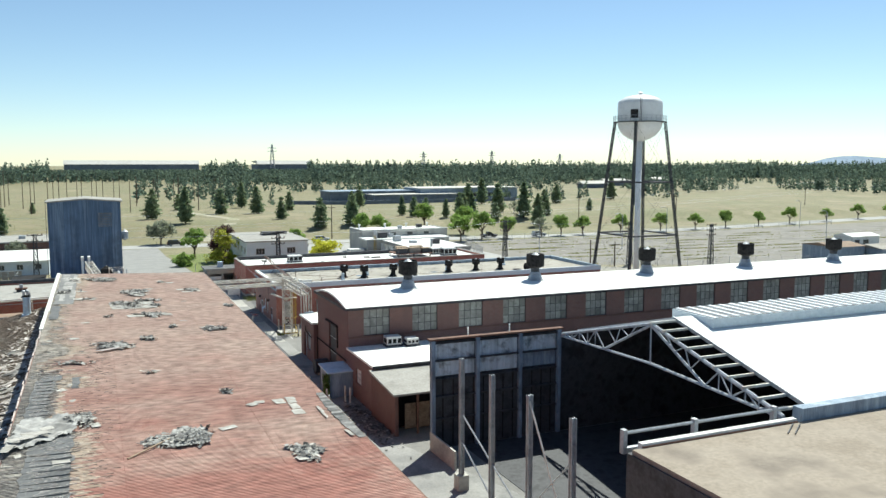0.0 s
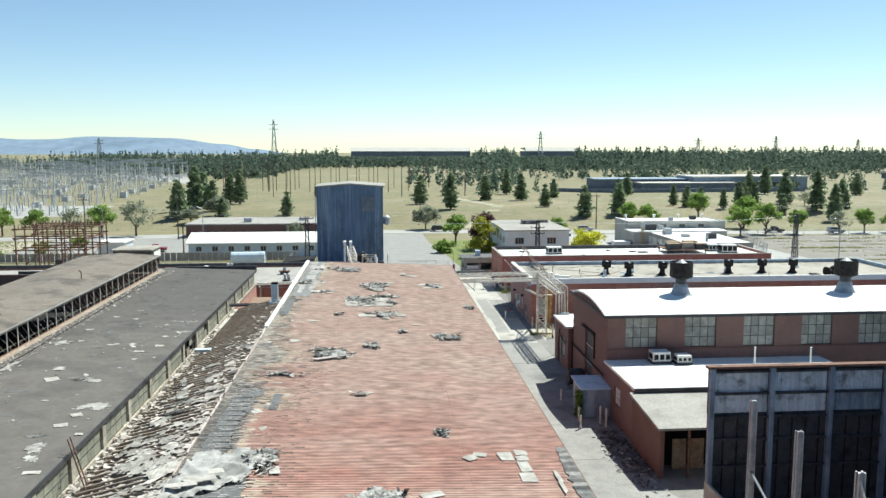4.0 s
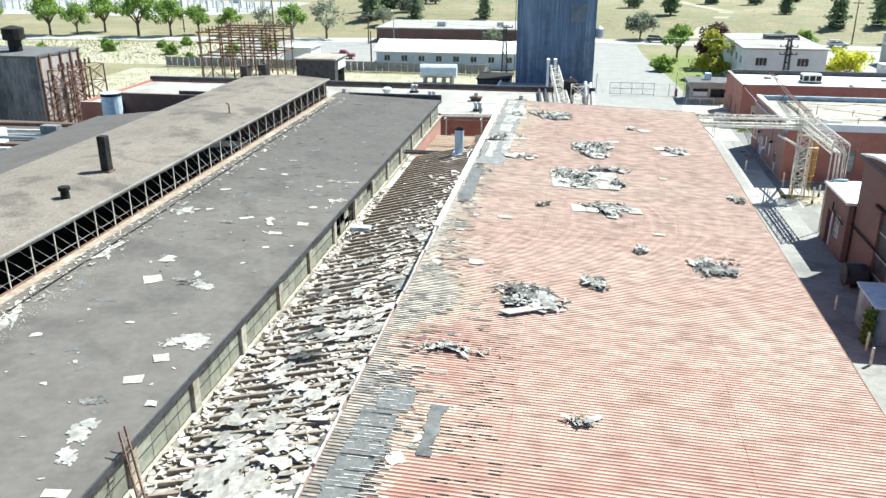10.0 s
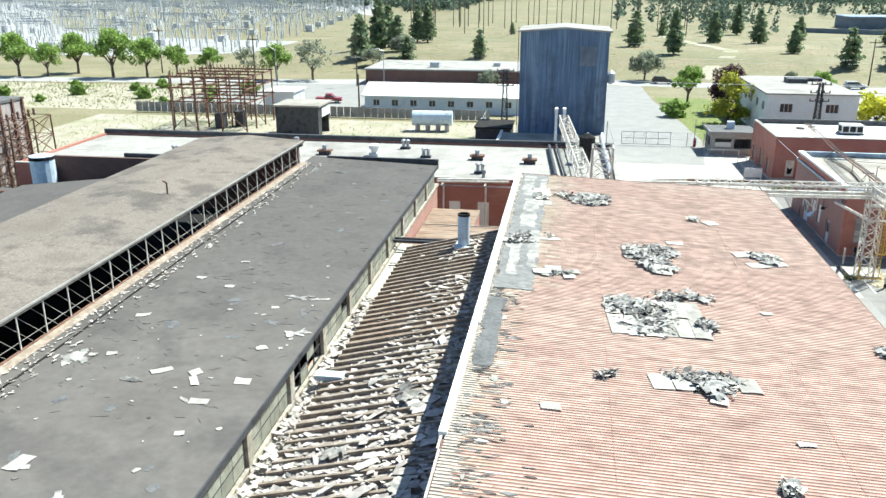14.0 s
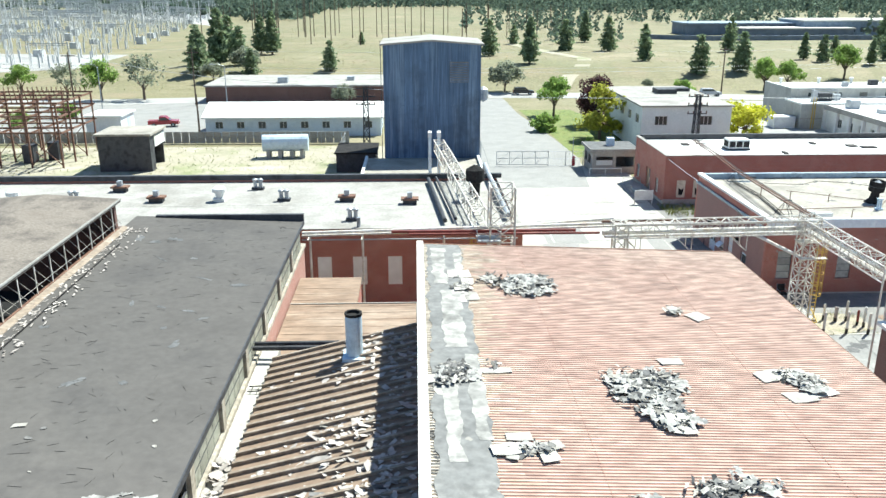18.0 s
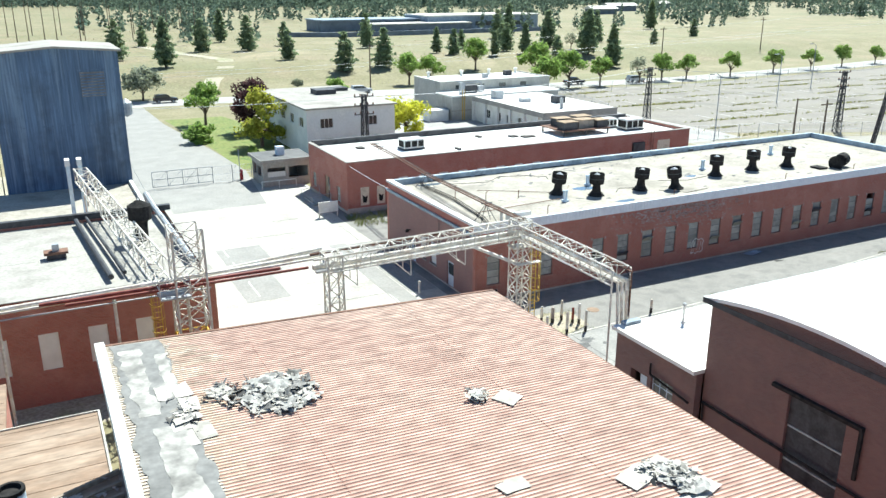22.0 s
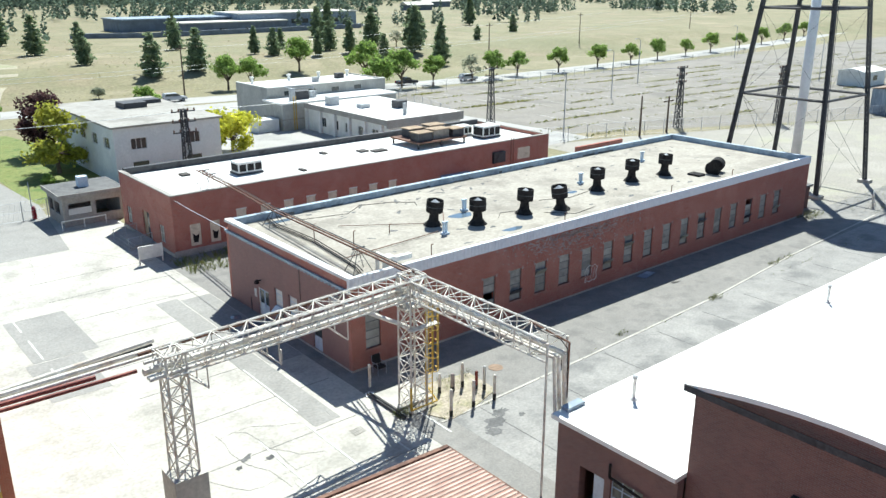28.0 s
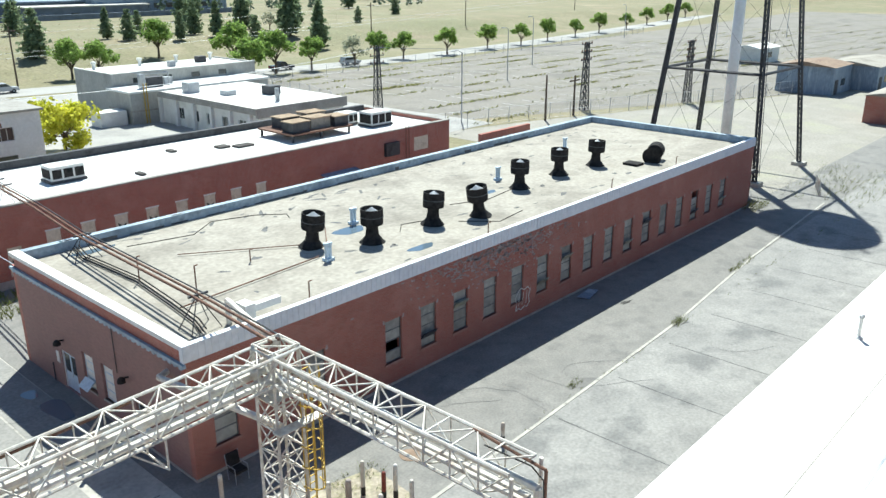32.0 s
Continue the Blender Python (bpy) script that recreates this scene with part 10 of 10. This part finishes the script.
# sheets laid out by the east eave, and a ribbed sheet end in the near heap
for sx, sy, sw, sh, sa in ((10.1, -7.75, 0.55, 0.9, 0.1), (10.7, -7.4, 0.5, 0.5, 0.08), (10.68, -7.95, 0.5, 0.5, 0.08), (10.62, -8.75, 0.5, 1.0, 0.05), (10.58, -9.7, 0.6, 0.85, 0.03), (8.8, -7.95, 0.55, 0.45, 0.5), (9.15, -7.65, 0.55, 0.35, -0.2), (7.2, -11.15, 0.85, 0.42, 0.45), (1.3, 15.0, 0.6, 0.35, 0.1), (8.68, 23.27, 0.45, 0.28, 0.3), (7.81, 14.46, 0.5, 0.25, 0.1), (0.75, 9.53, 0.55, 0.5, 0.05), (8.45, 34.5, 0.75, 0.75, 0.5), (6.35, 30.8, 0.8, 0.5, 0.1), (5.35, 28.95, 0.95, 0.5, 0.1), (0.75, -13.6, 0.7, 0.6, 0.1), (5.0, -0.2, 0.5, 0.22, 0.7), (1.1, 26.2, 0.7, 0.4, 0.0)):
    sm = Mesh()
    random.seed(int(sx * 31 + sy * 3) & 1023)
    panel(sm, sx, sy, red_z(sx) + 0.05, sw * 0.92, sh * 0.92, sa)
    single("loose_sheet", sm, M_SHEETWHITE, "loose pale roofing sheet lying flat", "debris", "loose roof sheets")
rs_top = []
for k in range(7):
    x = 5.35 + k * 0.13
    rs_top += [(x, red_z(x) + 0.1), (x + 0.04, red_z(x) + 0.15), (x + 0.08, red_z(x) + 0.15), (x + 0.12, red_z(x) + 0.1)]
rs_ = Mesh().prism_y([(x, z - 0.012) for x, z in rs_top] + rs_top[::-1], -13.05, -12.45)
single("ribbed_sheet", rs_, M_FOLDFELT, "upturned ribbed grey sheet at the heap's edge", "debris")
# a large torn white membrane by the west edge
random.seed(7)
mem, mem2 = Mesh(), Mesh()
NU, NV = 34, 50


def sheet_point(i, j):
    u, v = i / NU, j / NV
    x = (-1.5 + 2.6 * u) * (1 - v) + (-1.0 + 2.6 * u) * v
    y = (-12.3 + 2.0 * u) * (1 - v) + (-7.6 + 0.4 * u) * v
    roll = 0.09 * math.exp(-((v - 0.06) / 0.05) ** 2)
    fold = 0.10 * max(0.0, 1 - 3.5 * abs(noise.noise(Vector((x * 0.9 + y * 0.35, y * 0.45, 3))))) + 0.05 * max(0.0, 1 - 4 * abs(noise.noise(Vector((x * 2.6, y * 1.9, 7)))))
    return (x, y, red_z(x) + 0.055 + fold + roll)


for i in range(NU):
    for j in range(NV):
        u, v = (i + 0.5) / NU, (j + 0.5) / NV
        edge = max(abs(u - 0.5), abs(v - 0.5)) * 2
        q = noise.noise(Vector((u * 4, v * 5, 1))) + 0.5 * noise.noise(Vector((u * 13, v * 15, 4)))
        if edge + 0.22 * q < 0.97:
            (mem2 if v < 0.3 and q > -0.2 else mem).poly([sheet_point(i, j), sheet_point(i + 1, j), sheet_point(i + 1, j + 1), sheet_point(i, j + 1)])
mem.weld()
mem2.weld()
single("torn_membrane", mem, M_MEMBRANE, "crumpled white roofing membrane torn loose at the edge", "debris", kind="stuff", smooth=True)
single("torn_membrane", mem2, M_FOLDFELT, "grey underside of the membrane folded back", "debris", kind="stuff", smooth=True)
fl_ = Mesh()
for px_, py_, pw, ph, pa in ((-0.3, -10.4, 1.0, 0.5, 0.35), (-0.75, -10.9, 0.9, 0.35, 0.35), (0.1, -9.8, 0.5, 0.3, 0.3), (-1.15, -12.0, 0.35, 0.9, -0.3)):
    panel(fl_, px_, py_, red_z(px_) + 0.26, pw, ph, pa)
single("membrane_scraps", fl_, M_SHEETWHITE, "flat white sheets lying on the torn membrane", "debris", kind="stuff")
rubble("roof_debris", 1.45, -8.5, 1.3, 2.6, 260, red_z, "ragged grey scraps at the end of the torn membrane", white=0.5, flats=2, folds=5)
sk_ = thing("pole", "long thin wooden pole lying on the roof", "pole", at=(3.8, -13.1, 11.7))
part("shaft", Mesh().tube((3.05, -13.9, 11.72), (4.7, -12.3, 11.78), 0.04, 6), M_WOOD, sk_)
sk_ = thing("board", "long faded pink board beside the torn heap", "board", at=(3.0, 5.4, 11.7))
part("board", Mesh().plate(2.9, 5.7, 11.79, 2.5, 0.3, 0.55, 0.0, 0.03, 0.03), M_PINKWALL, sk_)
# torn strip along the east eave
random.seed(17)
st_ = Mesh()
for k in range(24):
    y0, y1 = -14 + k * 0.3, -13.7 + k * 0.3
    a0, a1 = (12.16 + 0.16 * noise.noise(Vector((y * 2.9, 3, 0))) - 0.18 * math.sin(math.pi * (y + 14) / 7.2) for y in (y0, y1))
    st_.poly([(a0, y0, red_z(a0) + 0.052), (12.5, y0, red_z(12.5) + 0.052), (12.5, y1, red_z(12.5) + 0.052), (a1, y1, red_z(a1) + 0.052)])
single("torn_edge", st_, M_DEBRISDARK, "dark bare strip torn open along the east eave", "debris")
for cx, cy, a in ((11.62, -9.6, 0.05), (11.6, -10.6, 0.02), (11.95, -13.4, 0.1)):
    sm = Mesh()
    sm.plate(cx, cy, red_z(cx) + 0.075, 0.14, 0.9, a, 0.0, 0.039, 0.012)
    single("loose_sheet", sm, M_SHEETWHITE, "narrow bent flashing strip lying by the eave", "debris", "loose roof sheets")
# remnants of felt and white patches along the west strip
random.seed(19)
ws_, wd_ = Mesh(), Mesh()
for k in range(170):
    y = random.uniform(-44, 41.5)
    x = RX0 + 0.25 + random.random() * (1.3 if y > 14 else 2.4)
    if random.random() < (0.6 if y > 24 else 0.15):
        ws_.torn(x, y, red_z(x) + 0.027 + 0.01 * random.random(), random.uniform(0.06, 0.3), random.uniform(0.08, 0.35), random.gauss(0, 0.3), 0.039, 9, 0.006)
    else:
        wd_.torn(x, y, red_z(x) + 0.027, random.uniform(0.08, 0.4), random.uniform(0.03, 0.1), random.gauss(0, 0.06), 0.039, 11, 0.005)
for k in range(1500):
    # smears of tar left on the rib tops
    y = random.uniform(-2, 30)
    x = RX0 + 0.2 + abs(random.gauss(0, 0.9)) * (1.2 - 0.6 * smooth01((y - 8) / 10))
    if noise.noise(Vector((x * 1.3, y * 0.5, 6))) > -0.1:
        wd_.torn(x, y, red_z(x) + 0.026, random.uniform(0.05, 0.28), random.uniform(0.015, 0.045), random.gauss(0, 0.05), 0.039, 7, 0.004)
single("felt_patches", ws_, M_SHEETWHITE, "pale patches left on the tar strip", "debris", kind="stuff")
single("felt_scraps", wd_, M_DEBRISDARK, "dark felt scraps on the tar strip", "debris", kind="stuff")
# battens showing through the tar strip
bt_ = Mesh()
for x, ya, yb in ((-0.62, -10, -0.5), (-0.25, -22, -0.5), (0.35, -22, -12.4), (0.9, -22, -12.4)):
    bt_.box(x, x + 0.014, ya, yb, red_z(x) + 0.05, red_z(x) + 0.056)
for k in range(34):
    y = -21 + k * 0.6
    xa, xb = (-0.5, 1.1) if y < -12.3 else (-0.9, -0.05)
    if not -12.3 < y < -7.4:
        bt_.box(xa, xb, y, y + 0.012, red_z(0.4) + 0.03, red_z(xa) + 0.05)
dash = Mesh()
for k in range(760):
    # rib crowns rubbed bare through the felt, and tar left in the gaps beside it
    y = RY0 + int((random.uniform(-24, 1.5) - RY0) / PITCH) * PITCH
    x = random.uniform(-0.5, 1.1) if y < -10 else random.uniform(-0.9, 0.1)
    dash.box(x, x + random.uniform(0.04, 0.4), y + 0.085, y + 0.112, red_z(x + 0.2) + 0.03, red_z(x) + 0.049)
single("bare_rib_marks", dash, M_DEBRIS, "cream rib crowns rubbed bare through the felt", "roofing", kind="stuff")
dash = Mesh()
for k in range(420):
    y = RY0 + int((random.uniform(-30, 9) - RY0) / PITCH) * PITCH
    x = 1.3 + 1.1 * noise.noise(Vector((y * 0.25, 1.0, 0))) + random.gauss(0.4, 0.45)
    dash.box(x, x + random.uniform(0.06, 0.4), y + 0.008, y + random.choice((0.05, 0.06, 0.066)), red_z(x + 0.4) - 0.01, red_z(x) + 0.012)
single("tar_streaks", dash, M_BLACKVENT, "black tar streaks between the bared ribs", "roofing", kind="stuff")
single("felt_lines", bt_, M_GREYFELT, "pale batten lines showing through the tar felt", "battens", kind="stuff")

# ---- debris on the lean-to ----
random.seed(23)
ld_, lk_, lw_ = Mesh(), Mesh(), Mesh()
for k in range(15000):
    y = -46 + 85 * random.random()
    x = random.uniform(-7.4, -1.5)
    cover = 0.92 + 0.7 * noise.noise(Vector((x * 0.5, y * 0.4, 0))) + 0.25 * noise.noise(Vector((x * 1.9, y * 1.6, 4)))
    cover += 0.45 * smooth01((x + 5.6) / 2.0) - 0.3 * smooth01((-4.9 - x) / 1.8)
    if y > 18:
        cover -= 1.0 * smooth01((y - 18) / 12)
        cover = max(cover, 0.4 if noise.noise(Vector((x * 0.7, y * 0.7, 9))) > 0.34 else 0.008)
    if random.random() > cover:
        continue
    s = random.uniform(0.07, 0.24) * (1.9 if random.random() < 0.12 else 1)
    t = random.random()
    m = ld_ if t < 0.88 else (lk_ if t < 0.905 else lw_)
    m.plate(x, y, lean_z(x) + 0.02 + (0.05 if x < -4.4 else 0.13) * random.random() ** 1.5, s * random.uniform(0.9, 1.7), s * random.uniform(0.45, 1.0), random.uniform(0, 6.28), random.gauss(0, 0.06), -0.24 + random.gauss(0, 0.05), 0.006)
boards_ = Mesh()
for k in range(420):
    # loose flat boards of the old covering
    y = -46 + 66 * random.random()
    x = random.uniform(-6.9, -1.9)
    if x < -4.6 and random.random() < 0.8:
        continue
    panel(boards_, x, y, lean_z(x) + 0.17 + 0.05 * random.random(), random.uniform(0.25, 0.8), random.uniform(0.2, 0.5), random.gauss(0.3, 0.5), -0.246)
single("lean_to_boards", boards_, M_DEBRIS, "loose cream boards lying over the lean-to ribs", "debris", kind="stuff")
sheets_ = Mesh()
for k in range(210):
    # larger torn sheets draped over the ribs
    y = -46 + 72 * random.random()
    x = random.uniform(-7.0, -1.9)
    if y > 14 and random.random() < 0.75:
        continue
    crumpled(sheets_ if k % 9 else lk_, x, y, random.uniform(0.5, 1.5), random.uniform(0.4, 1.0), random.uniform(0, 3.14), lambda px: lean_z(px) + 0.1, random.uniform(0.05, 0.16), k * 1.3, 0.14)
for lx_, ly_ in ((-5.6, 0.0), (-4.6, -0.9), (-3.6, -1.9), (-2.4, -10.8), (-2.6, -3.6), (-2.2, -12.6), (-5.4, -7.6)):
    crumpled(sheets_, lx_, ly_, 1.9, 1.4, 0.4, lambda px: lean_z(px) + 0.14, 0.1, lx_ * 3, 0.14, 0.95)
single("lean_to_felt", sheets_, M_SHEETWHITE, "pale torn felt sheets draped over the lean-to", "debris", kind="stuff")
single("lean_to_debris", ld_, M_DEBRIS, "cream and grey broken roofing strewn over the lean-to", "debris", kind="stuff")
single("lean_to_scraps", lk_, M_DEBRISDARK, "dark felt scraps strewn over the lean-to", "debris", kind="stuff")
single("lean_to_sheets", lw_, M_SHEETWHITE, "pale torn sheets strewn over the lean-to", "debris", kind="stuff")
gd_ = Mesh()
for k in range(1500):
    y = -46 + 78 * random.random()
    gd_.plate(random.uniform(-8.15, -7.4), y, 7.58 + random.random() * 0.2, 0.28, 0.18, random.uniform(0, 6), random.gauss(0, 0.3), random.gauss(0, 0.3), 0.02)
single("gutter_debris", gd_, M_DEBRIS, "rubble collected in the roof gutter", "debris", kind="stuff")


# ---- scraps on the dark roof ----
def dark_z(x):
    return 9.2 + (DX - x) * 0.03535


random.seed(29)
for k in range(120):
    y = -40 + 74 * random.random() ** 0.85
    x = random.uniform(-17.2, -8.8)
    s = random.choice((0.06, 0.08, 0.1, 0.12, 0.16))
    m = Mesh()
    m.torn(x, y, dark_z(x) + 0.012, s * random.uniform(0.8, 1.5), s * random.uniform(0.5, 0.9), random.uniform(0, 6.28), 0.03535, random.choice((5, 7, 9)))
    single("roof_scrap", m, M_SHEETWHITE if k % 4 else M_DEBRISDARK, "pale torn roofing scrap on the dark roof" if k % 4 else "dark curled felt scrap on the dark roof", "debris", "scraps on the dark roof")
# sheets lying flat on the dark roof
for x, y, w, h, a in ((-13.9, 13.58, 0.6, 1.0, -0.15), (-10.41, 17.98, 0.75, 0.45, 0.1), (-11.2, 19.3, 0.35, 0.9, 0.5), (-11.4, 19.9, 0.55, 0.5, 0.9), (-12.66, 19.8, 0.9, 0.45, 0.7), (-9.53, 19.64, 0.65, 0.55, 0.1), (-10.17, 16.0, 0.4, 0.3, 0.3), (-9.22, 23.75, 0.3, 0.7, 0.3), (-9.82, 22.32, 0.5, 0.4, 0.6), (-15.71, 24.2, 0.7, 0.4, 0.4), (-15.2, 28.8, 0.5, 0.3, 0.2), (-13.55, 28.06, 0.5, 0.35, 0.1), (-14.08, 31.33, 0.5, 0.3, 0.1), (-13.44, 11.3, 0.9, 1.0, 0.6), (-15.04, 20.65, 0.4, 0.3, 0.4), (-15.7, 20.4, 0.35, 0.3, 0.1)) + ((-9.8, 5.0, 0.6, 0.7, 0.5), (-10.0, 3.45, 0.75, 0.6, 0.35), (-8.7, 2.2, 0.45, 0.4, 0.2), (-9.0, -2.4, 0.8, 0.4, 0.1), (-12.25, 7.3, 0.4, 0.25, 0.2), (-8.95, -10.4, 0.55, 1.3, 0.12), (-15.0, 5.6, 0.5, 0.3, 0.5), (-13.7, 13.4, 0.5, 0.2, 0.2), (-17.2, 7.7, 0.3, 0.9, 0.6), (-10.7, 26.2, 0.4, 0.3, 0.3), (-14.9, 1.9, 0.4, 0.3, 0.5)):
    m = Mesh()
    panel(m, x, y, dark_z(x) + 0.02, w * 0.85, h * 0.8, a, 0.03535)
    single("roof_sheet", m, M_SHEETWHITE, "flat pale roofing sheet lying on the dark roof", "debris", "sheets on the dark roof")
for x, y, w, h, a, pale in ((-10.9, -3.55, 1.5, 0.5, 0.25, 1), (-10.1, 0.3, 0.7, 0.9, 0.2, 1), (-9.6, -1.0, 0.6, 0.8, 0.1, 1), (-10.3, 1.9, 1.1, 0.5, 0.5, 0), (-9.3, 6.3, 1.3, 0.9, 0.6, 1), (-12.1, 11.5, 1.2, 0.5, 0.1, 0), (-11.4, 11.4, 0.9, 0.3, 0.1, 1), (-10.0, 27.6, 1.4, 0.35, 0.1, 1), (-12.4, -2.0, 0.6, 0.9, 0.5, 0), (-13.95, -5.1, 1.0, 0.6, 0.5, 1), (-10.6, -7.8, 0.7, 0.5, 0.4, 0), (-11.2, 11.3, 0.9, 0.9, 0.3, 1), (-11.9, 12.2, 0.4, 0.8, 0.2, 1)) + ((-16.8, 6.5, 0.7, 2.6, 0.2, 1), (-17.0, 14.0, 0.5, 2.6, 0.0, 1), (-16.2, 20.0, 0.6, 1.5, 0.0, 1), (-9.1, 24.0, 1.2, 0.3, 0.3, 1), (-14.0, -14.0, 1.2, 0.8, 1.2, 1), (-14.8, 0.2, 0.9, 0.5, 0.9, 0), (-13.2, 19.0, 0.8, 0.4, 0.3, 0)):
    m = Mesh()
    for q in range(3):
        crumpled(m, x + random.gauss(0, 0.25) * w, y + random.gauss(0, 0.25) * h, w * random.uniform(0.6, 1.2), h * random.uniform(0.6, 1.2), a + random.gauss(0, 0.4), lambda px: dark_z(px) - 0.036 + 0.004 * q, 0.02, q * 3.1 + x, 0.07, 0.7)
    single("peeled_felt", m, M_PALEFELT if pale else M_DEBRISDARK, "ragged patch of peeling roof felt on the dark roof", "debris", "peeling felt patches", kind="stuff")
sp_ = Mesh()
for k in range(1500):
    # white grit washed down beside the kerb
    y = random.choice((random.gauss(7.5, 3.0), random.gauss(-1, 5)))
    x = -16.7 + 0.5 * random.random() + random.gauss(0, 0.35)
    sp_.torn(x, y, dark_z(x) + 0.006, random.uniform(0.012, 0.04), random.uniform(0.01, 0.03), random.uniform(0, 6), 0.03535, 5, 0.003)
single("roof_grit", sp_, M_SHEETWHITE, "white grit scattered along the dark roof", "debris", kind="stuff")
kd_ = Mesh()
for k in range(2600):
    y = -44 + 97 * random.random()
    kd_.plate(-18.1 + random.random() ** 2.2 * 1.5, y, dark_z(-17.4) + 0.03 + random.random() * 0.03, random.uniform(0.05, 0.3), random.uniform(0.02, 0.1), random.gauss(1.57, 0.6), random.gauss(0, 0.1), random.gauss(0, 0.1), 0.004)
part("ledge", Mesh().prism_y([(-18.21, 9.5), (-18.21, 9.64), (-17.85, dark_z(-17.85) + 0.03), (-17.85, 9.5)], DY0, 53.2), M_LEANRIB, dark, "flaking pinkish-brown ledge below the clerestory")
single("kerb_rubble", kd_, M_DEBRIS, "line of rubble along the clerestory kerb", "debris", kind="stuff")
cb_ = Mesh().tube((-17.0, -45, dark_z(-17.0) + 0.05), (-17.3, 50, dark_z(-17.3) + 0.05), 0.03, 5)
single("roof_cable", cb_, M_BLACKVENT, "black cable lying along the dark roof", "cable")
# creases and tar smears in the felt of the dark roof
random.seed(31)
cz_, ct_ = Mesh(), Mesh()
for k in range(420):
    x, y = random.uniform(-17.6, -8.6), random.uniform(16, 55)
    cz_.plate(x, y, dark_z(x) + 0.006, random.uniform(0.1, 0.5), random.uniform(0.006, 0.016), random.choice((0.0, 1.57, 0.5, 2.4)) + random.gauss(0, 0.4), 0.0, 0.03535, 0.008)
for k in range(60):
    x, y = random.uniform(-17.4, -9.0), random.uniform(-20, 54)
    ct_.torn(x, y, dark_z(x) + 0.004, random.uniform(0.15, 0.7), random.uniform(0.06, 0.3), random.uniform(0, 3), 0.03535, 15, 0.003)
single("felt_creases", cz_, M_DARKROOF, "creases in the old felt of the dark roof", "roofing", kind="stuff")
single("felt_smears", ct_, M_TARFELT, "dark tar smears on the dark roof", "roofing", kind="stuff")
# rubble in the alley by the porch
random.seed(37)
ar_, ak_ = Mesh(), Mesh()
for k in range(900):
    x, y = random.gauss(23.6, 0.55), random.gauss(20.5, 2.6)
    l = random.uniform(0.04, 0.16) * (2.2 if random.random() < 0.08 else 1)
    (ar_ if random.random() < 0.18 else ak_).plate(x, y, 0.04 + random.random() * 0.3 * math.exp(-((x - 23.9) / 0.8) ** 2), l * 2, l, random.uniform(0, 6), random.gauss(0, 0.3), random.gauss(0, 0.3), 0.02)
single("alley_rubble", ar_, M_HEAP, "pile of broken boards and rubble in the alley", "debris", kind="stuff")
single("alley_scraps", ak_, M_DEBRISDARK, "dark fine rubble heaped against the alley wall", "debris", kind="stuff")
cr_ = Mesh()
for k in range(70):
    x, y = random.uniform(13, 80), random.uniform(44, 96)
    if 24.5 < x and y > 64:
        continue
    if x > 24 and y < 50:
        continue
    a = random.uniform(0, 3.14)
    for q in range(7):
        l = random.uniform(0.5, 1.4)
        x2, y2 = x + l * math.cos(a), y + l * math.sin(a)
        if not (x2 > 24.4 and y2 > 65.5):
            cr_.poly([(x, y, 0.032), (x + 0.016, y + 0.016, 0.032), (x2 + 0.016, y2 + 0.016, 0.032), (x2, y2, 0.032)])
        x, y = x2, y2
        a += random.gauss(0, 0.4)
single("pavement_cracks", cr_, M_TARFELT, "tar-filled cracks wandering over the pavement", "cracks", kind="structure")
